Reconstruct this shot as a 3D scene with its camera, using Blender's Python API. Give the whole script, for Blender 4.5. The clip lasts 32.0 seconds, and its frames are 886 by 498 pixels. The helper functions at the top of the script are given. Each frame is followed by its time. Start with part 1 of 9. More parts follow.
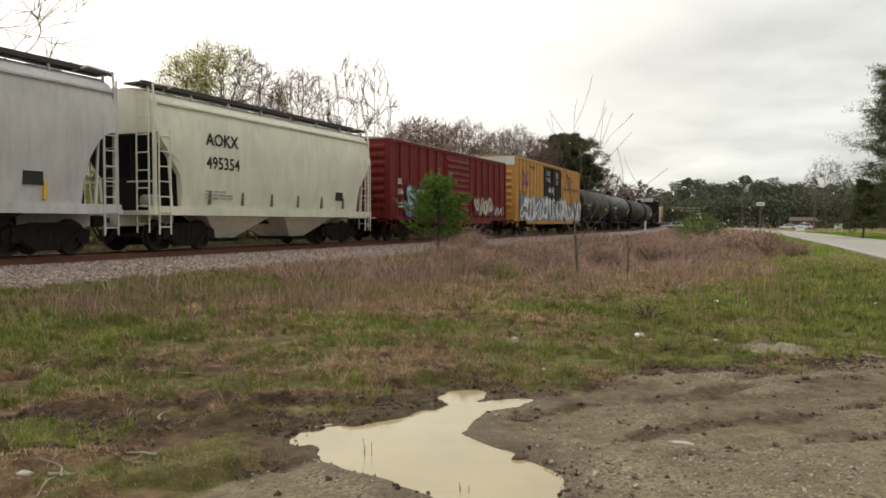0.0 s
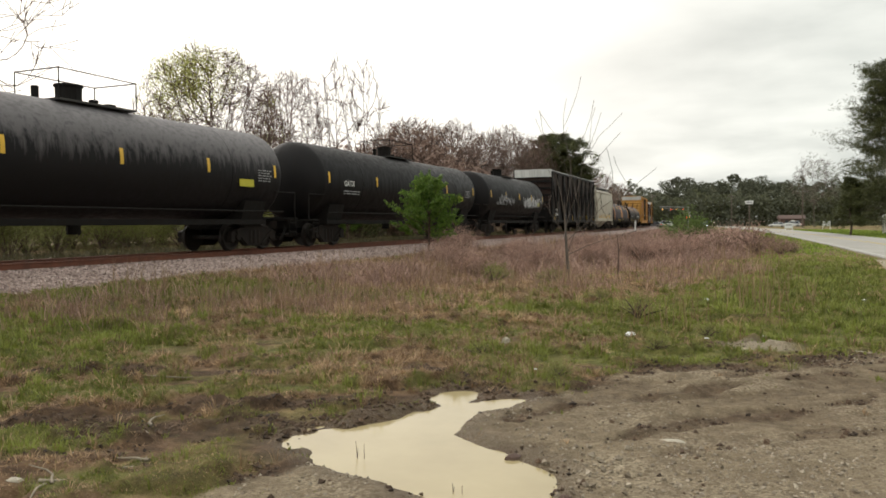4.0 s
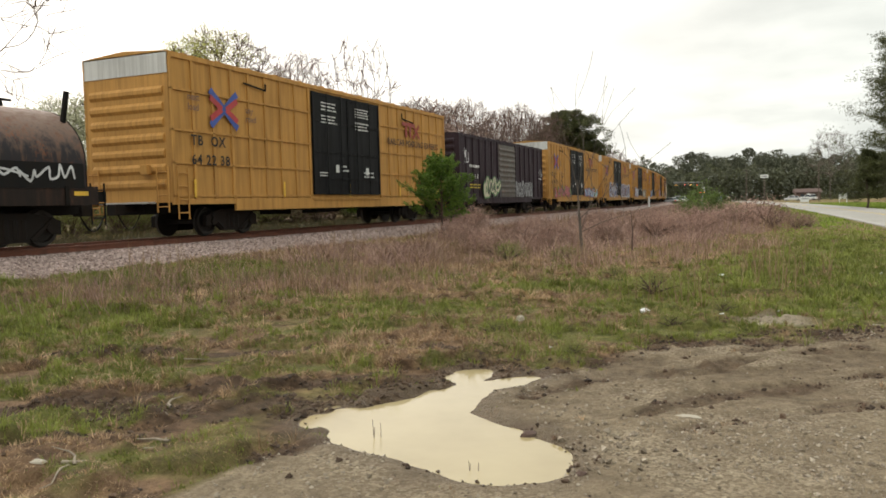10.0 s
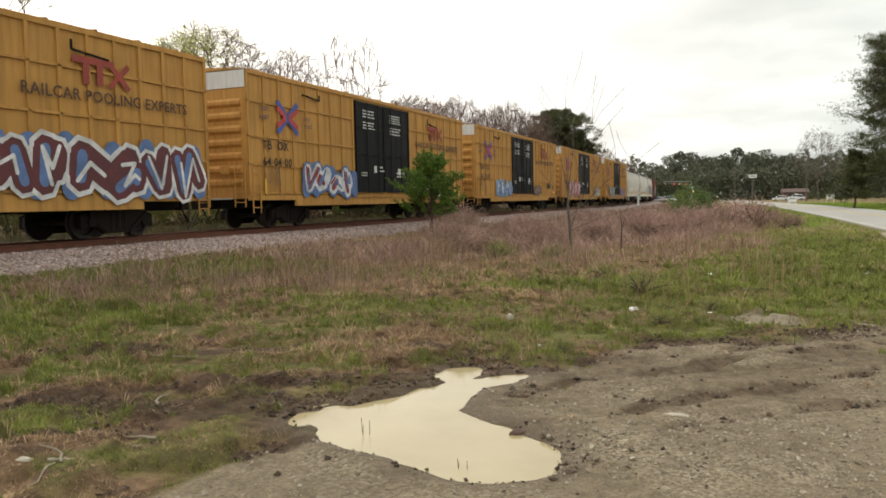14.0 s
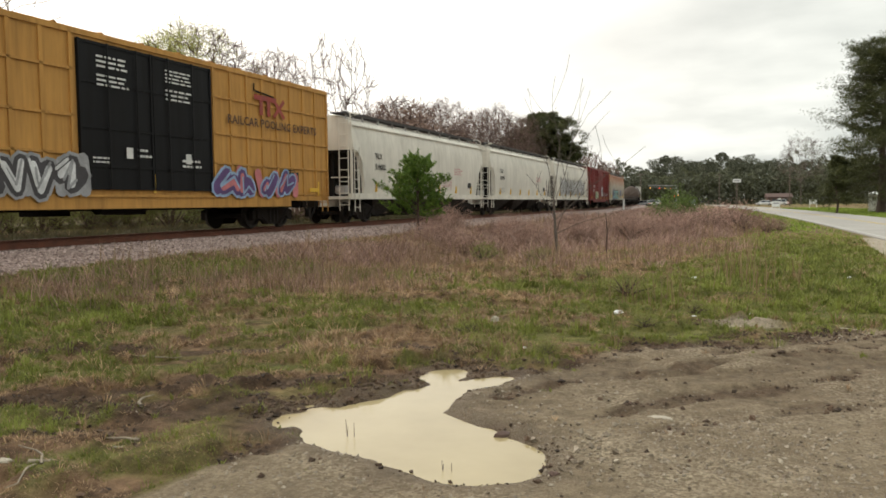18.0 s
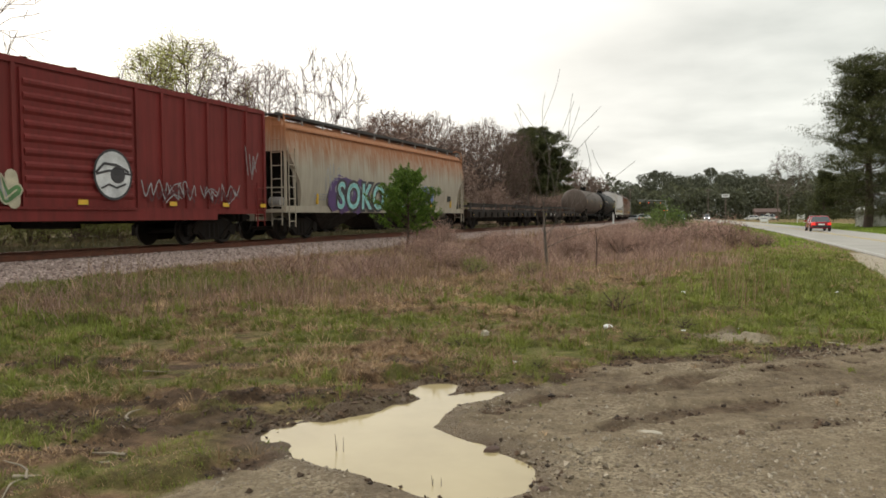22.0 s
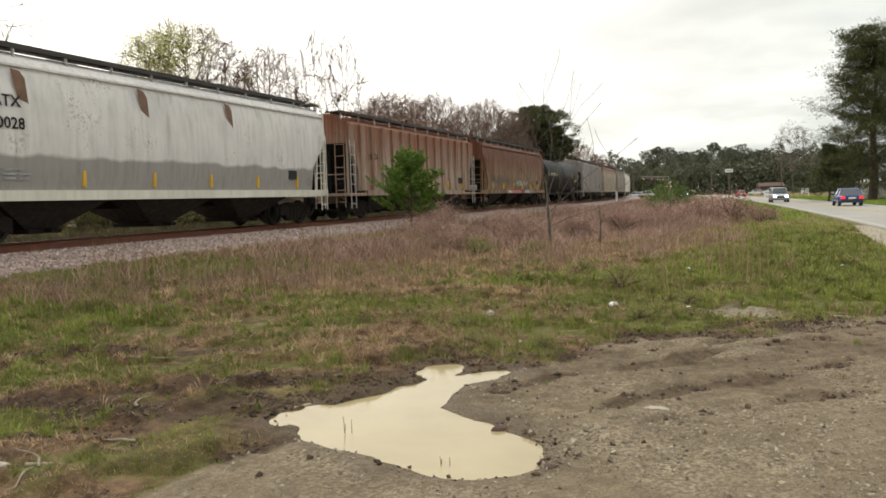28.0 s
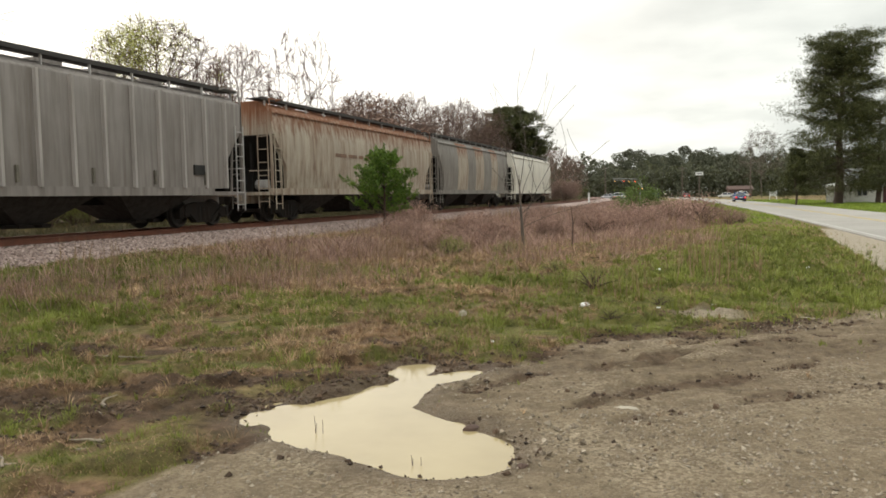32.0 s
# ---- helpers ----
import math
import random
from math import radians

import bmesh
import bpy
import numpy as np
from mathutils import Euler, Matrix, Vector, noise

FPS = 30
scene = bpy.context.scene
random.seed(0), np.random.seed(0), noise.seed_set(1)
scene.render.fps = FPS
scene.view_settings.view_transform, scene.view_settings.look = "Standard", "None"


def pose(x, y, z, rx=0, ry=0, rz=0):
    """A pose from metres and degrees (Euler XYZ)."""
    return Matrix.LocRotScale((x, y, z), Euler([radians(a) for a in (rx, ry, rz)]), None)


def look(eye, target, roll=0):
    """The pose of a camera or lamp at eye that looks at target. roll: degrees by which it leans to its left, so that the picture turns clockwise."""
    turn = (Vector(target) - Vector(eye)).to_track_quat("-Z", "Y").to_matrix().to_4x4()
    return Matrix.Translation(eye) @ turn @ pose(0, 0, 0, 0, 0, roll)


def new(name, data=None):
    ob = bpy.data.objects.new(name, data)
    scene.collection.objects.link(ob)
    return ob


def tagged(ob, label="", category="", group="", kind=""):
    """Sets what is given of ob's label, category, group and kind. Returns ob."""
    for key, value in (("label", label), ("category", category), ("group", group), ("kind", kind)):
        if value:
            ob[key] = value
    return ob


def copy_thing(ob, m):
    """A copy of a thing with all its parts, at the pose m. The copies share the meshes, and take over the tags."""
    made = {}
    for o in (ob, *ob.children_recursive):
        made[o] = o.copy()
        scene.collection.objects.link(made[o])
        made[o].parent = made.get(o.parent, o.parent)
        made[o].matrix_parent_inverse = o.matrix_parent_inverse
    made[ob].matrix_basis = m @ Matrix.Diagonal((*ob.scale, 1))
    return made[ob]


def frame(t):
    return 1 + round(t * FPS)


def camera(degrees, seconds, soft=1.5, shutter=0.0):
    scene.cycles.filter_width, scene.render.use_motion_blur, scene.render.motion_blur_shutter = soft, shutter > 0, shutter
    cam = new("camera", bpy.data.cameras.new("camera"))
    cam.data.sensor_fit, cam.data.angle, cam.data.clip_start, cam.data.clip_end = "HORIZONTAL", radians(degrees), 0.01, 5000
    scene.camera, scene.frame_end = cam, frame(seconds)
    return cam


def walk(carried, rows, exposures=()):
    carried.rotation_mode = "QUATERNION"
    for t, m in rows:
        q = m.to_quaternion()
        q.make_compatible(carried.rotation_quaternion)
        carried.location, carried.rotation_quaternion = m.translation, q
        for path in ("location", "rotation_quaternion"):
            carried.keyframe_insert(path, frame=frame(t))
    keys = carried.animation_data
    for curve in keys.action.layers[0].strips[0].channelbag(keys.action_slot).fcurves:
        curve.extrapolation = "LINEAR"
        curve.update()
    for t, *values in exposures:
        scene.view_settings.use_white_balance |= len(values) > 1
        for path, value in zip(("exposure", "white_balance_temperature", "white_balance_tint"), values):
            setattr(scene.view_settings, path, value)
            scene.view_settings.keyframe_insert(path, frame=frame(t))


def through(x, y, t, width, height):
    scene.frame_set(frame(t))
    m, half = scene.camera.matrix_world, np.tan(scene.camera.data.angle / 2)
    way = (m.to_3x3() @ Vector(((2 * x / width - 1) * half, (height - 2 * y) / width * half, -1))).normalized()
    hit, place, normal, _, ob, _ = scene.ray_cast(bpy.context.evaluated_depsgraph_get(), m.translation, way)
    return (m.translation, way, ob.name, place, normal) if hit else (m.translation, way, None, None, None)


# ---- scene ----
EYE = 1.6
cam = camera(60.0, 32.0, soft=1.7)
# seconds, yaw, pitch, roll of the hand-held camera, which stands on one spot
TURNS = [
    (0, 23.2, -1.92, 0.02), (0.5, 23.18, -1.75, 0.14), (1, 23.26, -1.64, 0.09),
    (1.5, 23.19, -1.6, 0.17), (2, 22.72, -1.71, 0.28), (2.5, 22.51, -1.99, 0.45),
    (3, 22.28, -2.1, 0.56), (3.5, 22.14, -1.67, -0.11), (5.5, 23.33, -3.23, -1.39),
    (6, 23.84, -3.35, -1.39), (6.5, 24.91, -3.48, -1.34), (7, 25.45, -3.85, -1.26),
    (7.5, 25.08, -3.76, -1.61), (8, 23.87, -3.47, -1.55), (8.5, 23.66, -3.46, -1.09),
    (9, 23.76, -3.41, -1.23), (9.5, 23.97, -3.36, -1.23), (10, 23.52, -3.37, -1.42),
    (10.5, 23.28, -3.48, -1.18), (11, 23.36, -3.54, -0.93), (11.5, 23.31, -3.52, -1.04),
    (12, 23.51, -3.49, -1.22), (12.5, 23.32, -3.38, -1.37), (13, 22.97, -3.41, -1.03),
    (13.5, 22.82, -3.48, -1.07), (14, 22.75, -3.53, -1.13), (14.5, 22.72, -3.54, -1.18),
    (16.5, 22.92, -3.46, -1.31), (17, 23.03, -3.41, -1), (17.5, 23.05, -2.95, -0.59),
    (18, 21.7, -3.4, -0.66), (18.5, 20.46, -2.68, -0.47), (19, 20.52, -2.5, -0.62),
    (19.5, 20.41, -2.54, -0.56), (20, 20.45, -2.6, -0.41), (20.5, 20.64, -2.68, -0.29),
    (21, 20.8, -2.97, -0.42), (21.5, 20.82, -3, -0.27), (22, 20.96, -2.37, -0.47),
    (22.5, 21.55, -0.89, -1.28), (23, 20.65, -2.23, -0.97), (23.5, 21.02, -2.45, -1.27),
    (24, 20.59, -3.16, -1.49), (24.5, 21.16, -3.41, -1.41), (25, 22.42, -3.94, -1.37),
    (25.5, 22.8, -4.32, -1.55), (27.5, 21.16, -3.89, -1.79), (28, 21.27, -3.77, -1.7),
    (28.5, 21.5, -2.84, -1.32), (29, 21.49, -2.95, -1.27), (29.5, 20.65, -3.11, -1.18),
    (30, 19.68, -3.27, -1.08), (30.5, 18.46, -3.65, -1.15), (31, 18.86, -3.78, -1.34),
    (31.5, 19.17, -3.87, -1.53), (32, 19.25, -3.83, -1.12),
]
EXPOSURES = [(0.0, 0.17, 6750, 10), (3.5, 0.24, 6750, 10), (5.5, 0.44, 6750, 10), (17.5, 0.44, 6750, 10), (18.7, 0.24, 6750, 10), (25.0, 0.24, 6750, 10), (28.0, 0.42, 6750, 10), (32.0, 0.44, 6750, 10)]
walk(cam, [(t, pose(0, 0, EYE, 90 + p, 0, y) @ pose(0, 0, 0, 0, 0, r)) for t, y, p, r in TURNS], EXPOSURES)

# ---- world, sun ----
SUN_AZ, SUN_EL = 62.0, 24.0  # degrees left of the railway's heading, degrees up: a veiled sun behind the trees


def make_world():
    w = bpy.data.worlds.new("overcast_sky")
    scene.world = w
    w.use_nodes = True
    nt = w.node_tree
    nt.nodes.clear()
    n = nt.nodes.new
    out, bg = n("ShaderNodeOutputWorld"), n("ShaderNodeBackground")
    sky = n("ShaderNodeTexSky")
    sky.sky_type, sky.sun_disc = "NISHITA", False
    sky.sun_elevation, sky.sun_rotation = radians(SUN_EL), radians(-SUN_AZ)
    sky.air_density, sky.dust_density = 1.0, 3.0
    tc = n("ShaderNodeTexCoord")
    sep = n("ShaderNodeSeparateXYZ")
    nt.links.new(tc.outputs["Generated"], sep.inputs[0])
    # the cloud deck: the direction is spread on a plane overhead
    add = n("ShaderNodeMath")
    add.operation, add.inputs[1].default_value = "MAXIMUM", 0.0
    nt.links.new(sep.outputs["Z"], add.inputs[0])
    add2 = n("ShaderNodeMath")
    add2.operation, add2.inputs[1].default_value = "ADD", 0.16
    nt.links.new(add.outputs[0], add2.inputs[0])
    comb = n("ShaderNodeCombineXYZ")
    for k in (0, 1):
        dv = n("ShaderNodeMath")
        dv.operation = "DIVIDE"
        nt.links.new(sep.outputs[k], dv.inputs[0])
        nt.links.new(add2.outputs[0], dv.inputs[1])
        nt.links.new(dv.outputs[0], comb.inputs[k])
    big, fine = n("ShaderNodeTexNoise"), n("ShaderNodeTexNoise")
    for tex, scale, detail in ((big, 0.42, 4.0), (fine, 1.1, 6.0)):
        tex.inputs["Scale"].default_value, tex.inputs["Detail"].default_value = scale, detail
        tex.inputs["Roughness"].default_value = 0.55
        nt.links.new(comb.outputs[0], tex.inputs["Vector"])
    mixn = n("ShaderNodeMix")
    mixn.inputs["Factor"].default_value = 0.3
    nt.links.new(big.outputs["Fac"], mixn.inputs[2])
    nt.links.new(fine.outputs["Fac"], mixn.inputs[3])
    ramp = n("ShaderNodeValToRGB")
    ramp.color_ramp.elements[0].position, ramp.color_ramp.elements[1].position = 0.40, 0.58
    ramp.color_ramp.elements[0].color = (0.34, 0.378, 0.368, 1)
    ramp.color_ramp.elements[1].color = (0.80, 0.83, 0.795, 1)
    nt.links.new(mixn.outputs[0], ramp.inputs["Fac"])
    # glow of the sun through the cloud
    sun = Vector((-math.sin(radians(SUN_AZ)) * math.cos(radians(SUN_EL)), math.cos(radians(SUN_AZ)) * math.cos(radians(SUN_EL)), math.sin(radians(SUN_EL))))
    dot = n("ShaderNodeVectorMath")
    dot.operation, dot.inputs[1].default_value = "DOT_PRODUCT", sun
    nt.links.new(tc.outputs["Generated"], dot.inputs[0])
    glow = n("ShaderNodeMapRange")
    glow.interpolation_type = "SMOOTHSTEP"
    for k, v in (("From Min", 0.35), ("From Max", 0.95), ("To Min", 0.0), ("To Max", 1.0)):
        glow.inputs[k].default_value = v
    nt.links.new(dot.outputs["Value"], glow.inputs["Value"])
    bright = n("ShaderNodeMix")
    bright.data_type = "RGBA"
    bright.inputs[7].default_value = (1.22, 1.18, 1.12, 1)
    nt.links.new(glow.outputs[0], bright.inputs[0])
    nt.links.new(ramp.outputs[0], bright.inputs[6])
    # a little of the blue sky shows through the thin deck
    skys = n("ShaderNodeMix")
    skys.data_type, skys.inputs[0].default_value = "RGBA", 0.97
    dim = n("ShaderNodeVectorMath")
    dim.operation, dim.inputs["Scale"].default_value = "SCALE", 0.1
    nt.links.new(sky.outputs[0], dim.inputs[0])
    nt.links.new(dim.outputs[0], skys.inputs[6])
    nt.links.new(bright.outputs[2], skys.inputs[7])
    nt.links.new(skys.outputs[2], bg.inputs["Color"])
    # an overcast sky is brighter overhead than at the horizon
    zen = n("ShaderNodeMapRange")
    zen.interpolation_type = "SMOOTHSTEP"
    for k, v in (("From Min", 0.12), ("From Max", 0.9), ("To Min", 1.0), ("To Max", 1.65)):
        zen.inputs[k].default_value = v
    nt.links.new(sep.outputs["Z"], zen.inputs["Value"])
    nt.links.new(zen.outputs[0], bg.inputs["Strength"])
    nt.links.new(bg.outputs[0], out.inputs[0])


make_world()
sun_data = bpy.data.lights.new("sun", "SUN")
sun_data.energy, sun_data.angle, sun_data.color = 1.1, radians(25), (1.0, 0.96, 0.9)
sun_ob = new("sun", sun_data)
sun_ob.matrix_world = look((-40, 20, 30), (-40 + 30 * math.sin(radians(SUN_AZ)) * math.cos(radians(SUN_EL)), 20 - 30 * math.cos(radians(SUN_AZ)) * math.cos(radians(SUN_EL)), 30 - 30 * math.sin(radians(SUN_EL))))

# ---- materials ----
def nodes_of(m):
    m.use_nodes = True
    nt = m.node_tree
    nt.nodes.clear()
    out, bsdf = nt.nodes.new("ShaderNodeOutputMaterial"), nt.nodes.new("ShaderNodeBsdfPrincipled")
    nt.links.new(bsdf.outputs[0], out.inputs[0])
    return nt, bsdf


def noise_node(nt, vec, scale, detail=4.0, rough=0.55):
    t = nt.nodes.new("ShaderNodeTexNoise")
    t.inputs["Scale"].default_value, t.inputs["Detail"].default_value, t.inputs["Roughness"].default_value = scale, detail, rough
    nt.links.new(vec, t.inputs["Vector"])
    return t.outputs["Fac"]


def span(nt, value, lo, hi, to_lo=0.0, to_hi=1.0):
    r = nt.nodes.new("ShaderNodeMapRange")
    for k, v in (("From Min", lo), ("From Max", hi), ("To Min", to_lo), ("To Max", to_hi)):
        r.inputs[k].default_value = v
    nt.links.new(value, r.inputs["Value"])
    return r.outputs[0]


def blend(nt, fac, a, b, kind="MIX"):
    m = nt.nodes.new("ShaderNodeMix")
    m.data_type, m.blend_type = "RGBA", kind
    for v, k in ((fac, 0), (a, 6), (b, 7)):
        if isinstance(v, (int, float)):
            m.inputs[k].default_value = v
        elif isinstance(v, tuple):
            m.inputs[k].default_value = (*v[:3], 1)
        else:
            nt.links.new(v, m.inputs[k])
    return m.outputs[2]


def times(nt, a, b):
    m = nt.nodes.new("ShaderNodeMath")
    m.operation = "MULTIPLY"
    for v, k in ((a, 0), (b, 1)):
        if isinstance(v, (int, float)):
            m.inputs[k].default_value = v
        else:
            nt.links.new(v, m.inputs[k])
    return m.outputs[0]


def coords(nt, scale=(1, 1, 1), shift=True):
    """Object space, moved by a random amount for each object."""
    tc, mp = nt.nodes.new("ShaderNodeTexCoord"), nt.nodes.new("ShaderNodeMapping")
    mp.inputs["Scale"].default_value = scale
    nt.links.new(tc.outputs["Object"], mp.inputs["Vector"])
    if not shift:
        return mp.outputs[0]
    info, sc = nt.nodes.new("ShaderNodeObjectInfo"), nt.nodes.new("ShaderNodeVectorMath")
    sc.operation, sc.inputs[0].default_value = "SCALE", (37.0, 53.0, 29.0)
    nt.links.new(info.outputs["Random"], sc.inputs["Scale"])
    ad = nt.nodes.new("ShaderNodeVectorMath")
    nt.links.new(mp.outputs[0], ad.inputs[0])
    nt.links.new(sc.outputs[0], ad.inputs[1])
    return ad.outputs[0]


def bump(nt, bsdf, height, strength=0.3, distance=0.02):
    b = nt.nodes.new("ShaderNodeBump")
    b.inputs["Strength"].default_value, b.inputs["Distance"].default_value = strength, distance
    nt.links.new(height, b.inputs["Height"])
    nt.links.new(b.outputs[0], bsdf.inputs["Normal"])


MATS = {}


def plain(name, color, rough=0.6, metal=0.0, vary=0.25, scale=2.0, bumpy=0.15, grain=40.0):
    """Paint, bark, stone: two scales of colour noise and a fine relief."""
    if name in MATS:
        return MATS[name]
    m = MATS[name] = bpy.data.materials.new(name)
    nt, b = nodes_of(m)
    v = coords(nt)
    a, c = noise_node(nt, v, scale), noise_node(nt, v, grain, 3.0)
    lo, hi = tuple(k * (1 - vary) for k in color), tuple(min(1, k * (1 + vary)) for k in color)
    col = blend(nt, span(nt, a, 0.3, 0.7), lo, hi)
    col = blend(nt, span(nt, c, 0.35, 0.65, 0, 0.35), col, tuple(k * (1 - 1.3 * vary) for k in color))
    nt.links.new(col, b.inputs["Base Color"])
    nt.links.new(span(nt, a, 0.3, 0.7, rough - 0.08, min(1, rough + 0.08)), b.inputs["Roughness"])
    b.inputs["Metallic"].default_value = metal
    if bumpy:
        bump(nt, b, c, bumpy, 0.01)
    return m


def car_paint(name, color, dirt=(0.09, 0.07, 0.055), grime=0.45, rust=0.0, rust_color=(0.22, 0.075, 0.03), rough=0.55, top=None, low=None, fade=None):
    """Weathered railway paint: grime in vertical runs, spots of rust, and, where given, a second colour blended in from
    the top or the sill.
    """
    if name in MATS:
        return MATS[name]
    m = MATS[name] = bpy.data.materials.new(name)
    nt, b = nodes_of(m)
    v = coords(nt)
    runs = coords(nt, (6.0, 3.2, 0.22))
    broad, fine = noise_node(nt, v, 0.7, 5.0), noise_node(nt, v, 14.0, 5.0)
    run = noise_node(nt, runs, 1.6, 5.0, 0.65)
    col = blend(nt, span(nt, broad, 0.3, 0.7), tuple(k * 0.86 for k in color), tuple(min(1, k * 1.08) for k in color))
    tc, sep = nt.nodes.new("ShaderNodeTexCoord"), nt.nodes.new("ShaderNodeSeparateXYZ")
    nt.links.new(tc.outputs["Object"], sep.inputs[0])
    if top:
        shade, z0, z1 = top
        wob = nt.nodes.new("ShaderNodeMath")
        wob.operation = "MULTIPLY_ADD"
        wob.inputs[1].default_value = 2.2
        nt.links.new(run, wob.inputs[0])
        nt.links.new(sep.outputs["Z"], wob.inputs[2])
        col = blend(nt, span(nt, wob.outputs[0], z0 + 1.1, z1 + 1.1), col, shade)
    if low:
        shade, z0, z1 = low
        wob = nt.nodes.new("ShaderNodeMath")
        wob.operation = "MULTIPLY_ADD"
        wob.inputs[1].default_value = 0.5
        nt.links.new(broad, wob.inputs[0])
        nt.links.new(sep.outputs["Z"], wob.inputs[2])
        col = blend(nt, span(nt, wob.outputs[0], z0 + 0.25, z1 + 0.25), shade, col)
    dirty = times(nt, span(nt, run, 0.42, 0.72), grime)
    col = blend(nt, dirty, col, dirt)
    if rust:
        spots = times(nt, span(nt, fine, 0.5, 0.62), span(nt, broad, 0.62 - 0.35 * rust, 0.8 - 0.35 * rust))
        col = blend(nt, spots, col, rust_color)
        col = blend(nt, times(nt, span(nt, run, 0.58 - 0.2 * rust, 0.7), rust), col, tuple(k * 1.2 for k in rust_color))
    nt.links.new(col, b.inputs["Base Color"])
    nt.links.new(span(nt, run, 0.3, 0.7, rough - 0.1, rough + 0.2), b.inputs["Roughness"])
    b.inputs["Specular IOR Level"].default_value = 0.18
    bump(nt, b, fine, 0.08, 0.01)
    return m


YELLOW = car_paint("boxcar_yellow", (0.50, 0.262, 0.072), dirt=(0.14, 0.075, 0.04), grime=0.42)
RED = car_paint("boxcar_red", (0.16, 0.018, 0.017), dirt=(0.05, 0.016, 0.015), grime=0.5)
RED_B = car_paint("boxcar_faded_red", (0.19, 0.03, 0.028), dirt=(0.07, 0.035, 0.03), grime=0.45)
DARK_CAR = car_paint("boxcar_slate", (0.040, 0.026, 0.034), dirt=(0.02, 0.014, 0.013), grime=0.5)
LOUVRE = car_paint("grey_door", (0.13, 0.12, 0.11), grime=0.6, rust=0.2)
CREAM = car_paint("hopper_cream", (0.68, 0.65, 0.54), grime=0.14)
LIGHT_GREY = car_paint("hopper_light_grey", (0.54, 0.51, 0.51), grime=0.22)
GREY = car_paint("hopper_grey", (0.50, 0.46, 0.38), grime=0.25)
WHITE_H = car_paint("hopper_white", (0.68, 0.645, 0.57), grime=0.18)
PATCHED = car_paint("hopper_patched_white", (0.70, 0.67, 0.66), grime=0.22, rust=0.10, rust_color=(0.06, 0.035, 0.025), low=((0.33, 0.31, 0.30), 2.0, 2.1))
ORANGE_H = car_paint("hopper_faded_orange", (0.42, 0.37, 0.30), grime=0.2, top=((0.36, 0.15, 0.07), 2.7, 3.9))
RUSTY = car_paint("hopper_rusty", (0.34, 0.275, 0.225), dirt=(0.20, 0.068, 0.026), grime=1.0, top=((0.155, 0.06, 0.034), 2.0, 4.3))
BROWN = car_paint("hopper_brown", (0.31, 0.215, 0.135), dirt=(0.085, 0.04, 0.022), grime=0.85, rust=0.5, rust_color=(0.125, 0.047, 0.024), top=((0.14, 0.052, 0.031), 1.9, 3.3))
RIBBED = car_paint("hopper_ribbed_grey", (0.25, 0.225, 0.21), grime=0.6)
RUST_TOP = car_paint("hopper_cream_rust", (0.42, 0.36, 0.29), dirt=(0.14, 0.065, 0.038), grime=0.75, top=((0.25, 0.11, 0.06), 3.3, 4.1))
STRIPED = car_paint("hopper_striped_grey", (0.24, 0.22, 0.20), grime=0.4)
TANK_BLACK = car_paint("tank_black", (0.006, 0.0052, 0.0058), dirt=(0.014, 0.011, 0.010), grime=0.5, rough=0.5)
TANK_GREY = car_paint("tank_grey", (0.115, 0.088, 0.074), dirt=(0.04, 0.029, 0.024), grime=0.5)
# black shell that turns grey towards the top
TANK_GREY_TOP = car_paint("tank_black_grey_top", (0.008, 0.007, 0.008), dirt=(0.02, 0.016, 0.015), grime=0.4, top=((0.15, 0.14, 0.145), 2.6, 3.3))
GONDOLA = car_paint("gondola_black", (0.006, 0.0055, 0.0055), dirt=(0.022, 0.016, 0.012), grime=0.5)
GONDOLA_PANEL = car_paint("gondola_worn_panel", (0.030, 0.018, 0.014), dirt=(0.010, 0.008, 0.007), grime=0.65, rust=0.15, rust_color=(0.05, 0.02, 0.014), low=((0.006, 0.0055, 0.006), 2.0, 2.15))
HOOD = car_paint("hood_slate", (0.046, 0.038, 0.052), dirt=(0.06, 0.042, 0.034), grime=0.4)
# brown, rust-patched top; the sky's sheen on it is put into the colour
HOOD_OLD = car_paint("hood_weathered_sky_sheen", (0.026, 0.023, 0.026), dirt=(0.05, 0.036, 0.03), grime=0.5, rust=0.22, top=((0.20, 0.132, 0.102), 2.1, 2.8))
ORANGE = car_paint("hood_orange", (0.72, 0.36, 0.13), dirt=(0.1, 0.05, 0.03), grime=0.45)
FLAT_CAR = car_paint("flat_car_steel", (0.016, 0.011, 0.0095), dirt=(0.045, 0.028, 0.02), grime=0.6, rust=0.2, rust_color=(0.09, 0.04, 0.025))
UNDER = car_paint("underframe_grime", (0.008, 0.007, 0.0065), dirt=(0.02, 0.015, 0.011), grime=0.4, rough=0.75)
TRUCK = car_paint("truck_steel", (0.012, 0.0095, 0.008), dirt=(0.03, 0.019, 0.013), grime=0.5, rough=0.75)
WHEEL = plain("wheel_steel", (0.022, 0.017, 0.014), 0.6, 0.3, 0.3, 6.0)
DOOR_BLACK = car_paint("door_black", (0.006, 0.006, 0.007), dirt=(0.02, 0.017, 0.015), grime=0.3)
GALV = car_paint("galvanised_steel", (0.48, 0.46, 0.45), grime=0.45, rough=0.45)
ROOF_WHITE = car_paint("roof_white", (0.60, 0.60, 0.58), grime=0.35)
ROOF_GREY = car_paint("roof_galvanised", (0.34, 0.34, 0.34), grime=0.4, rust=0.1)
RIB_PALE = car_paint("rib_pale_grey", (0.40, 0.37, 0.35), grime=0.4)
